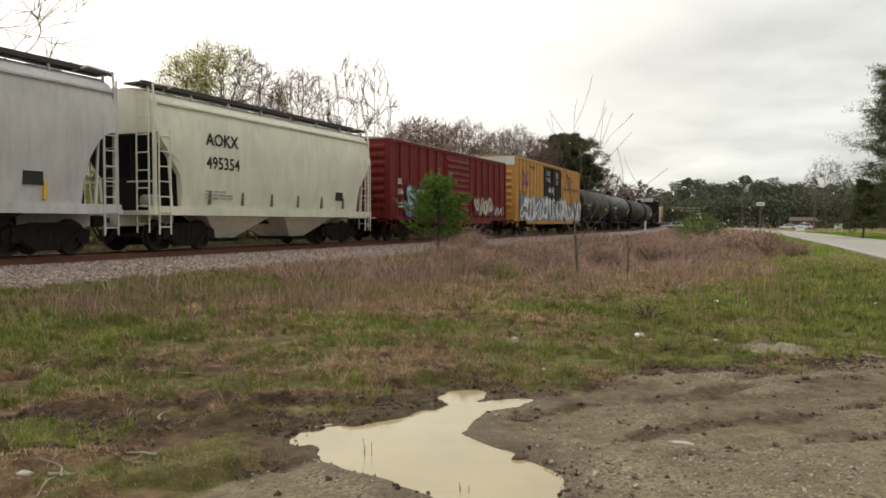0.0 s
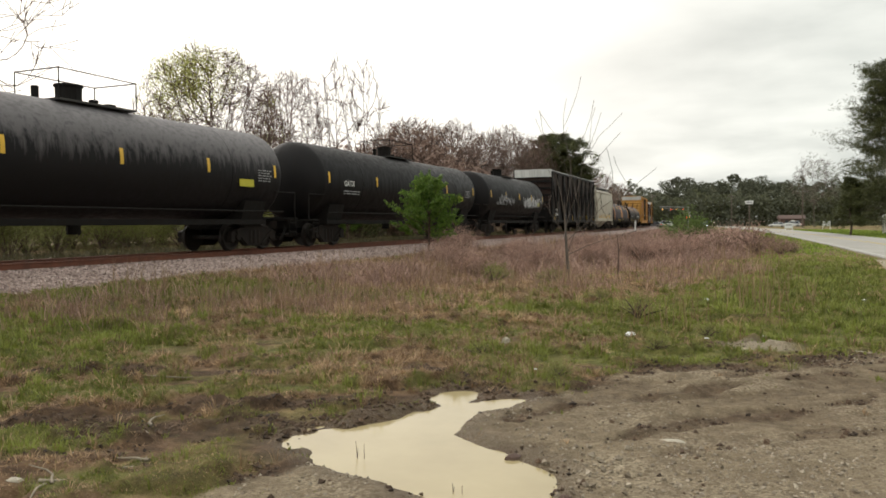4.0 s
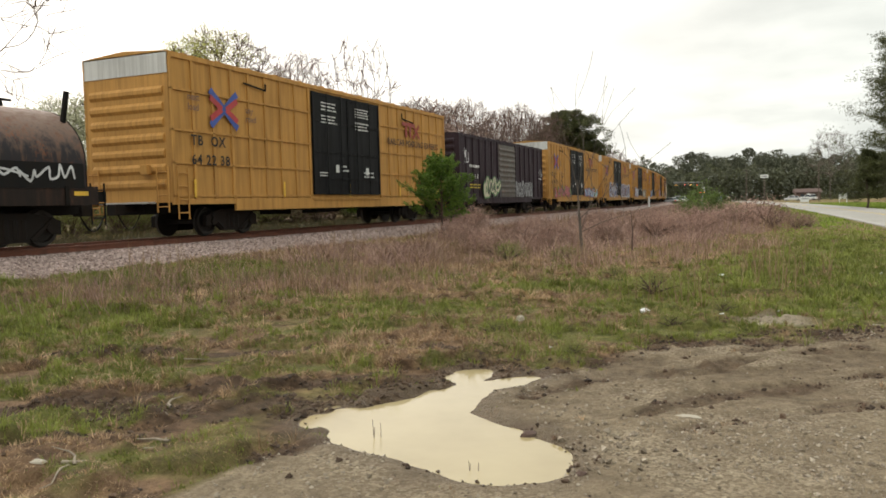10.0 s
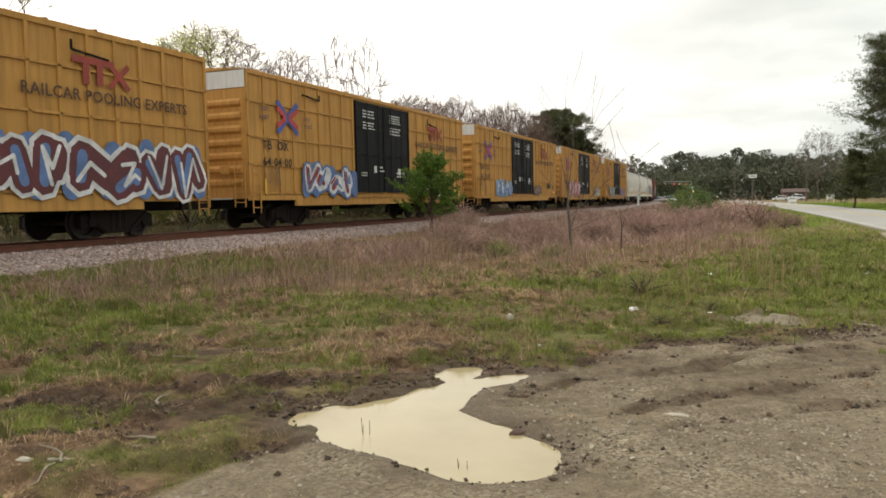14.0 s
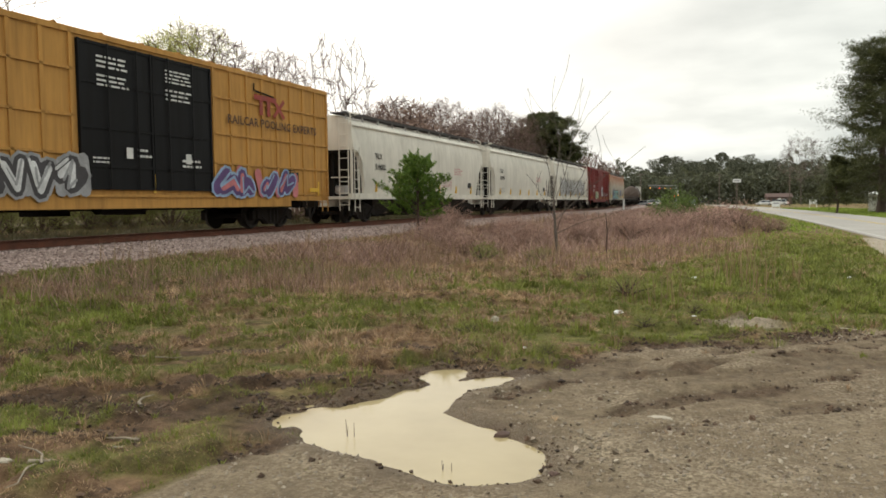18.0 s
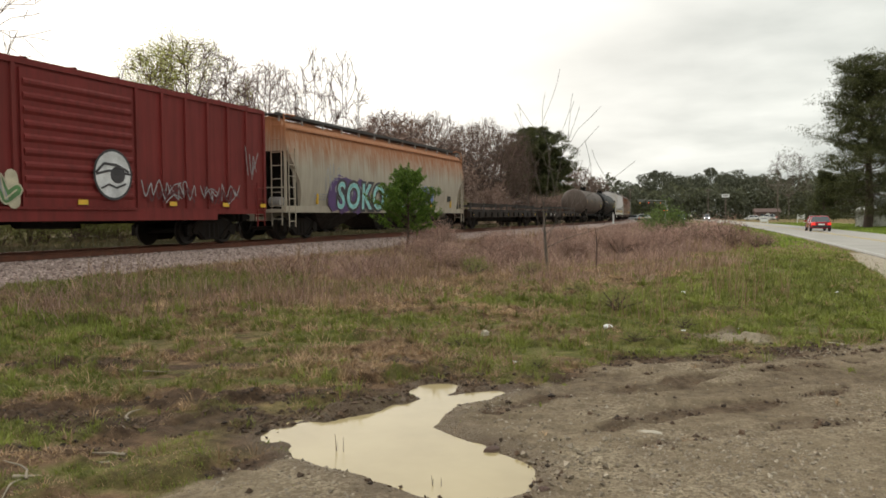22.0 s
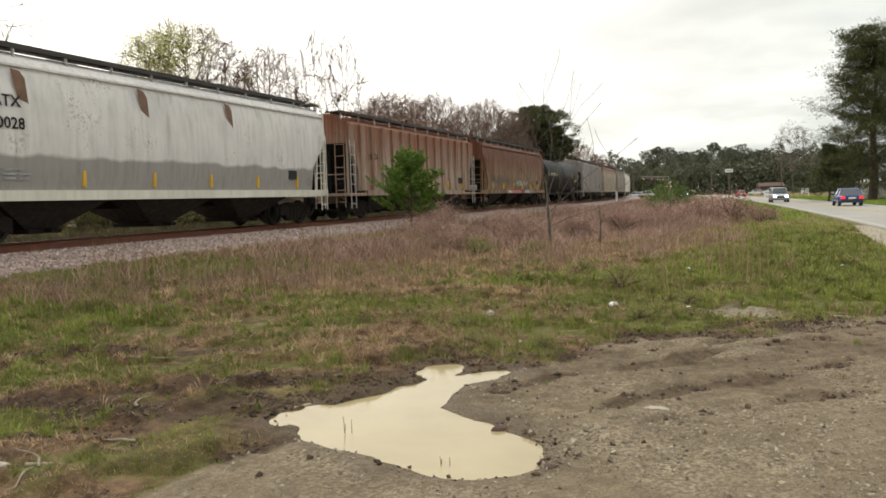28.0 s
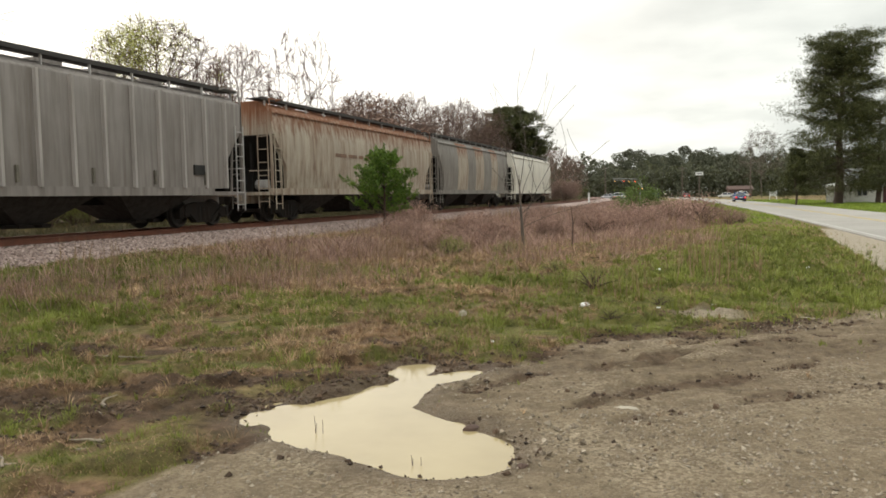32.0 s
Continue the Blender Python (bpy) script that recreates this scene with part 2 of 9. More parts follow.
# grime plus the shadow under the cars, both put into the chutes' dark colour
CHUTE_GRIME_SHADE = car_paint("hopper_chute_grime_shade", (0.035, 0.03, 0.027), dirt=(0.02, 0.016, 0.013), grime=0.8, rough=0.7)
STAKE = car_paint("stake_steel", (0.10, 0.095, 0.09), grime=0.5)
GRATE = plain("walkway_grating", (0.055, 0.05, 0.048), 0.7, 0.3)
CHALK = plain("stencil_white", (0.62, 0.62, 0.60), 0.7, 0, 0.15)
INK_BROWN = plain("stencil_brown", (0.085, 0.042, 0.022), 0.7, 0, 0.2)
INK = plain("stencil_black", (0.012, 0.011, 0.01), 0.7, 0, 0.2)
STRIPE = plain("reflector_yellow", (0.70, 0.42, 0.04), 0.45, 0, 0.15)
SIGN_YELLOW = plain("placard_yellow", (0.46, 0.42, 0.03), 0.5, 0, 0.15)
LOGO_RED = plain("logo_red", (0.30, 0.045, 0.03), 0.6, 0, 0.25)
LOGO_BRIGHT = plain("logo_bright_red", (0.45, 0.05, 0.05), 0.6, 0, 0.2)
LOGO_BLUE = plain("logo_blue", (0.05, 0.09, 0.33), 0.6, 0, 0.2)
EMBLEM_GOLD = plain("emblem_gold", (0.42, 0.25, 0.035), 0.65, 0, 0.35)
LOGO_YELLOW = plain("logo_yellow", (0.55, 0.40, 0.03), 0.6, 0, 0.25)
SPRAY = {k: plain("spray_" + k, c, 0.6, 0, 0.34, 2.6, 0.05) for k, c in (
    ("white", (0.62, 0.62, 0.63)), ("grey", (0.30, 0.30, 0.31)), ("dark", (0.05, 0.045, 0.05)), ("blue", (0.10, 0.17, 0.36)), ("pale_blue", (0.25, 0.36, 0.52)),
    ("maroon", (0.11, 0.025, 0.03)), ("red", (0.24, 0.035, 0.035)), ("pink", (0.50, 0.16, 0.17)), ("teal", (0.24, 0.56, 0.56)), ("mint", (0.46, 0.68, 0.65)),
    ("purple", (0.10, 0.05, 0.16)), ("green", (0.10, 0.22, 0.08)), ("olive", (0.14, 0.125, 0.10)), ("cream", (0.55, 0.49, 0.36)), ("brown", (0.20, 0.11, 0.07)))}
RAIL = plain("rail_rust", (0.17, 0.062, 0.036), 0.65, 0.3, 0.3, 4.0)
TIE = plain("sleeper_wood", (0.10, 0.075, 0.055), 0.85, 0, 0.35, 3.0, 0.4)

# ---- geometry helpers ----
class Geo:
    """Vertices and faces of one part."""

    def __init__(self):
        self.v, self.f = [], []

    def add(self, verts, faces):
        n = len(self.v)
        self.v += [tuple(p) for p in verts]
        self.f += [tuple(i + n for i in q) for q in faces]
        return self

    def box(self, x0, x1, y0, y1, z0, z1):
        p = [(x, y, z) for z in (z0, z1) for y in (y0, y1) for x in (x0, x1)]
        return self.add(p, [(0, 2, 3, 1), (4, 5, 7, 6), (0, 1, 5, 4), (2, 6, 7, 3), (0, 4, 6, 2), (1, 3, 7, 5)])

    def bar(self, a, b, r, n=6, r2=None):
        """A round bar from a to b."""
        a, b = Vector(a), Vector(b)
        d = (b - a).normalized()
        u = d.orthogonal().normalized()
        w = d.cross(u)
        r2 = r if r2 is None else r2
        ring = [(math.cos(2 * math.pi * k / n), math.sin(2 * math.pi * k / n)) for k in range(n)]
        p = [a + u * c * r + w * s * r for c, s in ring] + [b + u * c * r2 + w * s * r2 for c, s in ring]
        f = [(k, (k + 1) % n, n + (k + 1) % n, n + k) for k in range(n)] + [tuple(range(n - 1, -1, -1)), tuple(range(n, 2 * n))]
        return self.add(p, f)

    def beam(self, a, b, w, h):
        """A square bar from a to b."""
        a, b = Vector(a), Vector(b)
        d = (b - a).normalized()
        up = Vector((0, 0, 1)) if abs(d.z) < 0.95 else Vector((0, 1, 0))
        u = d.cross(up).normalized() * w / 2
        t = u.cross(d).normalized() * h / 2
        p = [q + i * u + j * t for q in (a, b) for i, j in ((-1, -1), (1, -1), (1, 1), (-1, 1))]
        return self.add(p, [(0, 1, 2, 3), (7, 6, 5, 4), (0, 4, 5, 1), (1, 5, 6, 2), (2, 6, 7, 3), (3, 7, 4, 0)])

    def loft(self, rings, closed=True, caps=True):
        n = len(rings[0])
        p = [q for r in rings for q in r]
        f = []
        for i in range(len(rings) - 1):
            for k in range(n if closed else n - 1):
                f.append((i * n + k, i * n + (k + 1) % n, (i + 1) * n + (k + 1) % n, (i + 1) * n + k))
        if caps:
            f += [tuple(range(n - 1, -1, -1)), tuple(range((len(rings) - 1) * n, len(rings) * n))]
        return self.add(p, f)

    def prism(self, poly, y0, y1):
        """A polygon of (x, z) drawn out along y."""
        return self.loft([[(x, y, z) for x, z in poly] for y in (y0, y1)])

    def sheet(self, poly, x):
        """A flat polygon of (y, z) in the plane x."""
        return self.add([(x, y, z) for y, z in poly], [tuple(range(len(poly)))])

    def mesh(self, name, smooth=False):
        me = bpy.data.meshes.new(name)
        me.from_pydata(self.v, [], self.f)
        if smooth:
            me.polygons.foreach_set("use_smooth", [True] * len(me.polygons))
            me.set_sharp_from_angle(angle=radians(35))
        me.update()
        return me


def part(name, geo, material, parent=None, label="", smooth=False, at=None):
    """Links a Geo, or a mesh that others share, as one object under a thing or a part."""
    me = geo if isinstance(geo, bpy.types.Mesh) else geo.mesh(name, smooth)
    if material and not me.materials:
        me.materials.append(material)
    ob = new(name, me)
    ob.parent = parent
    if at is not None:
        ob.matrix_basis = at
    return tagged(ob, label)


def quick_mesh(name, verts, faces, material, smooth=False):
    """A large mesh from numpy arrays: verts n x 3, faces m x 3 or m x 4."""
    me = bpy.data.meshes.new(name)
    k = faces.shape[1]
    me.vertices.add(len(verts))
    me.vertices.foreach_set("co", np.asarray(verts, np.float32).ravel())
    me.loops.add(len(faces) * k)
    me.loops.foreach_set("vertex_index", np.asarray(faces, np.int32).ravel())
    me.polygons.add(len(faces))
    me.polygons.foreach_set("loop_start", np.arange(0, len(faces) * k, k, dtype=np.int32))
    me.polygons.foreach_set("use_smooth", np.full(len(faces), smooth))
    me.update(calc_edges=True)
    me.materials.append(material)
    return me


def value_noise(x, y, seed=0):
    """Smooth lattice noise, 0 to 1, on arrays."""
    xi, yi = np.floor(x), np.floor(y)
    fx, fy = x - xi, y - yi
    fx, fy = fx * fx * (3 - 2 * fx), fy * fy * (3 - 2 * fy)

    def h(a, b):
        s = np.sin(a * 127.1 + b * 311.7 + seed * 74.7) * 43758.5453
        return s - np.floor(s)

    return (h(xi, yi) * (1 - fx) + h(xi + 1, yi) * fx) * (1 - fy) + (h(xi, yi + 1) * (1 - fx) + h(xi + 1, yi + 1) * fx) * fy


def fbm(x, y, scale, octaves=4, seed=0):
    total, amp, norm = 0.0, 1.0, 0.0
    for o in range(octaves):
        total = total + amp * value_noise(x * scale * 2 ** o + 17.3 * o, y * scale * 2 ** o - 9.1 * o, seed + o)
        norm += amp
        amp *= 0.5
    return total / norm


def smooth(a, b, x):
    t = np.clip((x - a) / (b - a), 0, 1)
    return t * t * (3 - 2 * t)

# ---- the plan: railway, road, ground ----
TRACK_X, BEND_Y, BEND_R, RAIL_Z = -16.5, 40.0, 1230.0, 0.8


def track_pose(s, side=0.0, z=0.0):
    """A pose on the railway s metres along it, side metres to its right; its y looks along the line."""
    if s <= BEND_Y:
        return pose(TRACK_X + side, s, z)
    a = (s - BEND_Y) / BEND_R
    return pose(TRACK_X - BEND_R + (BEND_R + side) * math.cos(a), BEND_Y + (BEND_R + side) * math.sin(a), z, 0, 0, math.degrees(a))


def track_offset(x, y):
    return np.where(y < BEND_Y, x - TRACK_X, np.hypot(x - TRACK_X + BEND_R, y - BEND_Y) - BEND_R)


def road_edge(y):
    """x of the road's near edge."""
    k = np.clip(np.asarray(y, float) - 20, -200, 160)
    return 5.2 - 0.02 * k - 0.00024 * k * np.abs(k) * (k > 0) - 0.10 * (np.maximum(np.asarray(y, float) - 180, 0))


ROAD_W = 6.8
# the puddle's arms: two ends and the half-width at each
PUDDLE = (((-3.14, 4.94), (-2.5, 5.05), 0.13, 0.52), ((-2.5, 5.0), (-1.6, 4.55), 0.55, 0.42), ((-2.6, 5.3), (-2.55, 5.85), 0.40, 0.27), ((-2.98, 5.12), (-2.6, 5.6), 0.22, 0.30),
          ((-2.55, 5.85), (-2.42, 6.3), 0.27, 0.14), ((-2.42, 6.3), (-2.06, 6.78), 0.14, 0.07), ((-2.5, 6.38), (-2.65, 6.55), 0.07, 0.06), ((-2.65, 6.55), (-2.66, 6.8), 0.06, 0.12))


def lot_edge(x):
    """y to which the bare gravel of the lot reaches."""
    return np.interp(x, [-30, -6, -4.0, -3.2, -3.0, -2.7, -2.3, -1.95, -1.7, -1.4, -1.0, -0.4, 0.2, 0.65, 1.2, 2.2, 3.1, 3.5, 3.75, 4.4, 9], [0.0, 0.2, 1.4, 3.0, 4.1, 5.4, 6.4, 6.85, 7.4, 8.2, 8.7, 9.2, 9.35, 9.8, 10.2, 11.6, 16.4, 23, 29, 36, 40])


def near_line(x, y, pts):
    """Distance to a broken line."""
    best = np.full(np.shape(x), 1e9)
    for (ax, ay), (bx, by) in zip(pts, pts[1:]):
        t = np.clip(((x - ax) * (bx - ax) + (y - ay) * (by - ay)) / ((bx - ax) ** 2 + (by - ay) ** 2), 0, 1)
        best = np.minimum(best, np.hypot(x - ax - t * (bx - ax), y - ay - t * (by - ay)))
    return best


def puddle_edge(x, y):
    """Metres outside the puddle's edge; below nought in the water."""
    best = np.full(np.shape(x), 1e9)
    for (ax, ay), (bx, by), ra, rb in PUDDLE:
        t = np.clip(((x - ax) * (bx - ax) + (y - ay) * (by - ay)) / ((bx - ax) ** 2 + (by - ay) ** 2), 0, 1)
        best = np.minimum(best, np.hypot(x - ax - t * (bx - ax), y - ay - t * (by - ay)) - ra - t * (rb - ra))
    return best + (fbm(x, y, 3.0, 3, 51) - 0.5) * 0.10 - 0.03


RUTS = (((-10, 4.4), (-8.2, 5.5), (-7.36, 6.03), (-6.7, 6.37), (-6.11, 6.66), (-5.21, 7.05), (-4.3, 7.4), (-3.2, 7.5)), ((-9, 2.6), (-6.6, 3.9), (-5.9, 4.2), (-5.5, 4.6), (-5.1, 5.05), (-4.5, 5.45), (-3.6, 6.1), (-3.0, 6.6)),
        ((-1.9, 6.1), (-1.35, 6.9), (-0.5, 7.6), (0.2, 8.4), (1.2, 9.3)), ((-1.6, 5.2), (-1.0, 5.66), (-0.55, 6.4), (0.16, 6.96), (1.0, 7.9)), ((-5.4, 3.2), (-4.8, 3.75), (-4.2, 4.2)),
        ((-4.9, 4.55), (-4.2, 4.85), (-3.7, 5.2)), ((-0.9, 5.2), (0.1, 6.1), (1.3, 7.0)), ((-0.4, 8.3), (0.7, 9.4), (1.7, 10.2)))
RUT_W = (0.20, 0.26, 0.12, 0.12, 0.20, 0.42, 0.10, 0.12)
# where fresh grass grows thick: the ends of each streak and its half-width
GREENS = (((-9.6, 6.6), (-7.6, 7.0), 0.75), ((-6.9, 4.7), (-5.96, 5.5), 0.32), ((-5.96, 5.5), (-4.2, 6.65), 0.34), ((-5.3, 4.0), (-4.85, 4.3), 0.26), ((-4.62, 4.62), (-4.45, 4.75), 0.1),
          ((-3.2, 8.75), (-1.8, 9.35), 0.42), ((-1.8, 9.4), (-0.7, 9.6), 0.42), ((-3.05, 7.05), (-2.95, 7.15), 0.2), ((-2.15, 7.4), (-1.95, 7.5), 0.24), ((-5.4, 10.2), (-4.3, 11.0), 0.6), ((-9.4, 14.2), (-7.4, 15.2), 0.8),
          ((-13.2, 9.5), (-10.5, 14.5), 1.6), ((-10.5, 7.5), (-7.8, 8.6), 0.8), ((-0.9, 9.7), (0.9, 11.2), 0.5), ((0.4, 11.6), (1.4, 16), 0.9), ((-0.6, 14), (0.6, 24), 0.9), ((-6.0, 8.4), (-5.0, 9.0), 0.4), ((-2.2, 11.5), (-0.9, 12.6), 0.5), ((-4.4, 13.2), (-2.2, 14.6), 0.7), ((-1.4, 13.0), (-0.6, 17.0), 0.55), ((1.4, 13), (1.9, 30), 1.3), ((-3.9, 3.5), (-3.4, 4.0), 0.18))


def zones_at(x, y):
    """How far each spot of ground is gravel lot, mud, green and brushy, 0 to 1."""
    wob = (fbm(x, y, 1.3, 4, 3) - 0.5) * 1.0
    lot = smooth(0.35, -0.35, y - lot_edge(x) + wob)
    lot = np.maximum(lot, smooth(1.25, 0.75, np.hypot((x + 0.05) / 0.48, (y - 10.75) / 0.38) + wob))
    rut = np.zeros_like(lot)
    for k, r in enumerate(RUTS):
        w = RUT_W[k]
        ragged = (fbm(x, y, 2.3, 3, 8 + k) - 0.5) * (0.3, 0.35, 0.5, 0.5, 0.45, 0.6, 0.45, 0.45)[k]
        rut = np.maximum(rut, smooth(w, w * 0.35, near_line(x, y, r) + ragged) * (1.0, 1.0, 0.65, 0.65, 0.55, 0.9, 0.5, 0.55)[k])
    edge = smooth(0.8, 0.15, np.abs(y - lot_edge(x) + wob - 0.1)) * smooth(2.2, 0.5, x) * (x > -5)
    hollow = smooth(0.57, 0.66, fbm(x, y, 2.6, 3, 27)) * smooth(-0.4, 0.3, y - lot_edge(x)) * smooth(3.6, 1.0, y - lot_edge(x)) * (x > -9) * smooth(1.0, -1.0, x)
    rut = np.maximum(rut, 0.4 * hollow)
    rut = np.maximum(rut, 0.85 * smooth(0.6, 0.15, puddle_edge(x, y)) * smooth(0.0, 0.4, y - lot_edge(x)))
    mud = np.maximum(rut, edge * smooth(0.42, 0.6, fbm(x, y, 1.7, 3, 21)))
    spread = 0.4 * fbm(x, y, 0.6, 4, 31) + 0.6 * fbm(x, y, 2.4, 3, 33)
    green = 0.56 * smooth(0.50, 0.62, spread + 0.05 * smooth(-5, -1, x) * smooth(7, 9, y) + 0.12 * smooth(-2.5, 0, x) * smooth(9, 12, y) + 0.06 * smooth(-7, -10, x))
    for a, b, w in GREENS:
        q = near_line(x, y, (a, b)) / w + (spread - 0.5) * 5.0
        green = np.maximum(green, smooth(1.35, 0.55, q))
    brush = smooth(0, 2.5, y - np.interp(x, [-16, -12, -9, -6, -3, -0.5, 1.5], [14.0, 13.5, 15.0, 18.5, 26, 34, 60]) + (fbm(x, y, 0.35, 3, 41) - 0.5) * 5) * smooth(3.0, 5.0, track_offset(x, y)) * smooth(2.5, 6, road_edge(y) - x)
    return lot, mud, green, brush


def weedy(x, y):
    """Thin tall dead weeds before the brush, 0 to 1."""
    w = smooth(2.6, 0.6, near_line(x, y, ((-9.3, 9.8), (-8.6, 11.8), (-7.6, 13.4))) + (fbm(x, y, 0.8, 3, 43) - 0.5) * 3.0)
    return np.maximum(w, smooth(1.5, 0.3, near_line(x, y, ((-4.6, 17.5), (-2.6, 19.0), (-1.0, 27.0))) + (fbm(x, y, 0.9, 3, 44) - 0.5) * 2.4))


def tread(x, y):
    """Smeared streaks that wheels left in the mud, along their way."""
    return fbm(0.17 * (0.85 * x + 0.53 * y), 0.85 * y - 0.53 * x + 0.25 * (fbm(x, y, 0.7, 2, 76) - 0.5), 4.5, 4, 77)


def churned_mud(x, y):
    k = lot_edge(x) - y
    return smooth(0.0, 0.8, k) * smooth(4.4, 1.8, k) * smooth(-2.6, -1.6, x) * smooth(5.5, 3, x) * smooth(0.34, 0.5, fbm(x, y, 0.8, 3, 23) + 0.04)


def height_at(x, y):
    d = track_offset(x, y)
    z = 0.32 * smooth(9.0, 4.0, np.abs(d)) + 0.10 * (fbm(x, y, 0.12, 3, 5) - 0.5) * smooth(3, 20, np.hypot(x, y))
    rough = smooth(0.0, 1.2, y - lot_edge(x)) * smooth(40, 10, np.hypot(x, y))
    z = z + 0.5 * smooth(-6, -14, d) + rough * ((fbm(x, y, 0.9, 3, 6) - 0.5) * 0.12 + (fbm(x, y, 3.1, 3, 16) - 0.5) * 0.15 + 0.085 * (smooth(0.46, 0.60, fbm(x, y, 2.0, 3, 17)) - 0.5))
    lot, mud, green, brush = zones_at(x, y)
    lump = fbm(x, y, 5.0, 4, 11) - 0.5
    z = z + mud * (lump * 0.2 - 0.03) + lot * (1 - mud) * (lump * 0.025 + (fbm(x, y, 1.1, 2, 13) - 0.5) * 0.03)
    z = z + 0.02 * (fbm(x, y, 9.0, 2, 19) - 0.5) * smooth(30, 5, np.hypot(x, y))
    z = z + churned_mud(x, y) * ((tread(x, y) - 0.5) * 0.13 + (fbm(x, y, 11.0, 3, 78) - 0.5) * 0.03)
    pond = puddle_edge(x, y)
    z = z * (1 - 0.7 * smooth(0.4, 0.0, pond)) - 0.088 * smooth(0.16, -0.16, pond)
    z = np.where(pond > 0.14, np.maximum(z, -0.03), z)
    k = x - road_edge(y)
    on_road = smooth(-2.2, -0.2, k) * smooth(ROAD_W + 2.2, ROAD_W + 0.2, k) * smooth(-8, 10, y)
    z = z * (1 - on_road) - 0.02 * on_road
    return z


class Plan:
    """The ground's height and kinds, worked out once on a fine grid near the camera."""
    x0, y0, step, nx, ny = -20.0, 2.4, 0.06, 434, 728

    def __init__(self):
        gx, gy = np.meshgrid(self.x0 + self.step * np.arange(self.nx), self.y0 + self.step * np.arange(self.ny))
        x, y = gx.ravel(), gy.ravel()
        self.layers = [q.reshape(self.ny, self.nx) for q in (*zones_at(x, y), height_at(x, y))]

    def look_up(self, x, y, which, exact):
        x, y = np.asarray(x, float), np.asarray(y, float)
        if x.size < 3000:
            return exact(x, y)
        u, v = (x - self.x0) / self.step, (y - self.y0) / self.step
        inside = (u >= 0) & (v >= 0) & (u < self.nx - 1.01) & (v < self.ny - 1.01)
        i, j = np.clip(u, 0, self.nx - 2).astype(int), np.clip(v, 0, self.ny - 2).astype(int)
        fu, fv = np.clip(u - i, 0, 1), np.clip(v - j, 0, 1)
        out = []
        for k in which:
            q = self.layers[k]
            out.append((q[j, i] * (1 - fu) + q[j, i + 1] * fu) * (1 - fv) + (q[j + 1, i] * (1 - fu) + q[j + 1, i + 1] * fu) * fv)
        if not inside.all():
            far = exact(x[~inside], y[~inside])
            for q, f in zip(out, far if isinstance(far, tuple) else (far,)):
                q[~inside] = f
        return tuple(out) if len(out) > 1 else out[0]


PLAN = Plan()


def zones(x, y):
    return PLAN.look_up(x, y, (0, 1, 2, 3), zones_at)


def ground_height(x, y):
    return PLAN.look_up(x, y, (4,), height_at)


def ground_material():
    m = bpy.data.materials.new("ground")
    nt, b = nodes_of(m)
    v = coords(nt, shift=False)

    def zone(name):
        a = nt.nodes.new("ShaderNodeAttribute")
        a.attribute_name = name
        return a.outputs["Fac"]

    n1, n2, n3 = noise_node(nt, v, 0.8, 5.0), noise_node(nt, v, 7.0, 6.0, 0.7), noise_node(nt, v, 45.0, 4.0, 0.7)
    vor = nt.nodes.new("ShaderNodeTexVoronoi")
    vor.inputs["Scale"].default_value = 42.0
    nt.links.new(v, vor.inputs["Vector"])
    pebble = blend(nt, span(nt, vor.outputs["Color"], 0.2, 0.9), (0.22, 0.172, 0.112), (0.58, 0.48, 0.345))
    dirt = blend(nt, span(nt, n2, 0.3, 0.7), (0.185, 0.142, 0.092), (0.40, 0.32, 0.215))
    lot = blend(nt, span(nt, n1, 0.42, 0.62), dirt, pebble)
    lot = blend(nt, span(nt, n3, 0.45, 0.7, 0, 0.6), lot, (0.12, 0.09, 0.06))
    lot = blend(nt, span(nt, noise_node(nt, v, 2.6, 5.0, 0.7), 0.5, 0.68, 0, 0.55), lot, (0.14, 0.105, 0.07))
    thatch = blend(nt, span(nt, n2, 0.3, 0.7), (0.10, 0.058, 0.034), (0.33, 0.21, 0.12))
    thatch = blend(nt, span(nt, noise_node(nt, v, 3.0, 4.0, 0.6), 0.46, 0.60, 0, 0.75), thatch, (0.062, 0.036, 0.022))
    turf = blend(nt, span(nt, n2, 0.3, 0.7), (0.07, 0.085, 0.018), (0.20, 0.23, 0.05))
    land = blend(nt, times(nt, zone("green"), 0.7), thatch, turf)
    land = blend(nt, zone("brush"), land, blend(nt, span(nt, n2, 0.3, 0.7), (0.08, 0.05, 0.038), (0.17, 0.115, 0.085)))
    lot = blend(nt, times(nt, zone("churned"), 0.75), lot, blend(nt, span(nt, n2, 0.3, 0.7), (0.078, 0.054, 0.034), (0.24, 0.18, 0.118)))
    lot = blend(nt, times(nt, zone("pale"), 0.8), lot, blend(nt, span(nt, n2, 0.3, 0.7), (0.32, 0.28, 0.215), (0.50, 0.445, 0.36)))
    land = blend(nt, zone("lot"), land, lot)
    land = blend(nt, zone("mud"), land, blend(nt, span(nt, n2, 0.3, 0.7), (0.034, 0.021, 0.013), (0.15, 0.095, 0.06)))
    land = blend(nt, times(nt, zone("wet"), 0.6), land, (0.135, 0.095, 0.058))
    nt.links.new(land, b.inputs["Base Color"])
    b.inputs["Specular IOR Level"].default_value = 0.15
    nt.links.new(span(nt, zone("wet"), 0, 1, 0.9, 0.5), b.inputs["Roughness"])
    hgt = nt.nodes.new("ShaderNodeMath")
    nt.links.new(n2, hgt.inputs[0])
    nt.links.new(n3, hgt.inputs[1])
    bump(nt, b, hgt.outputs[0], 1.0, 0.05)
    return m


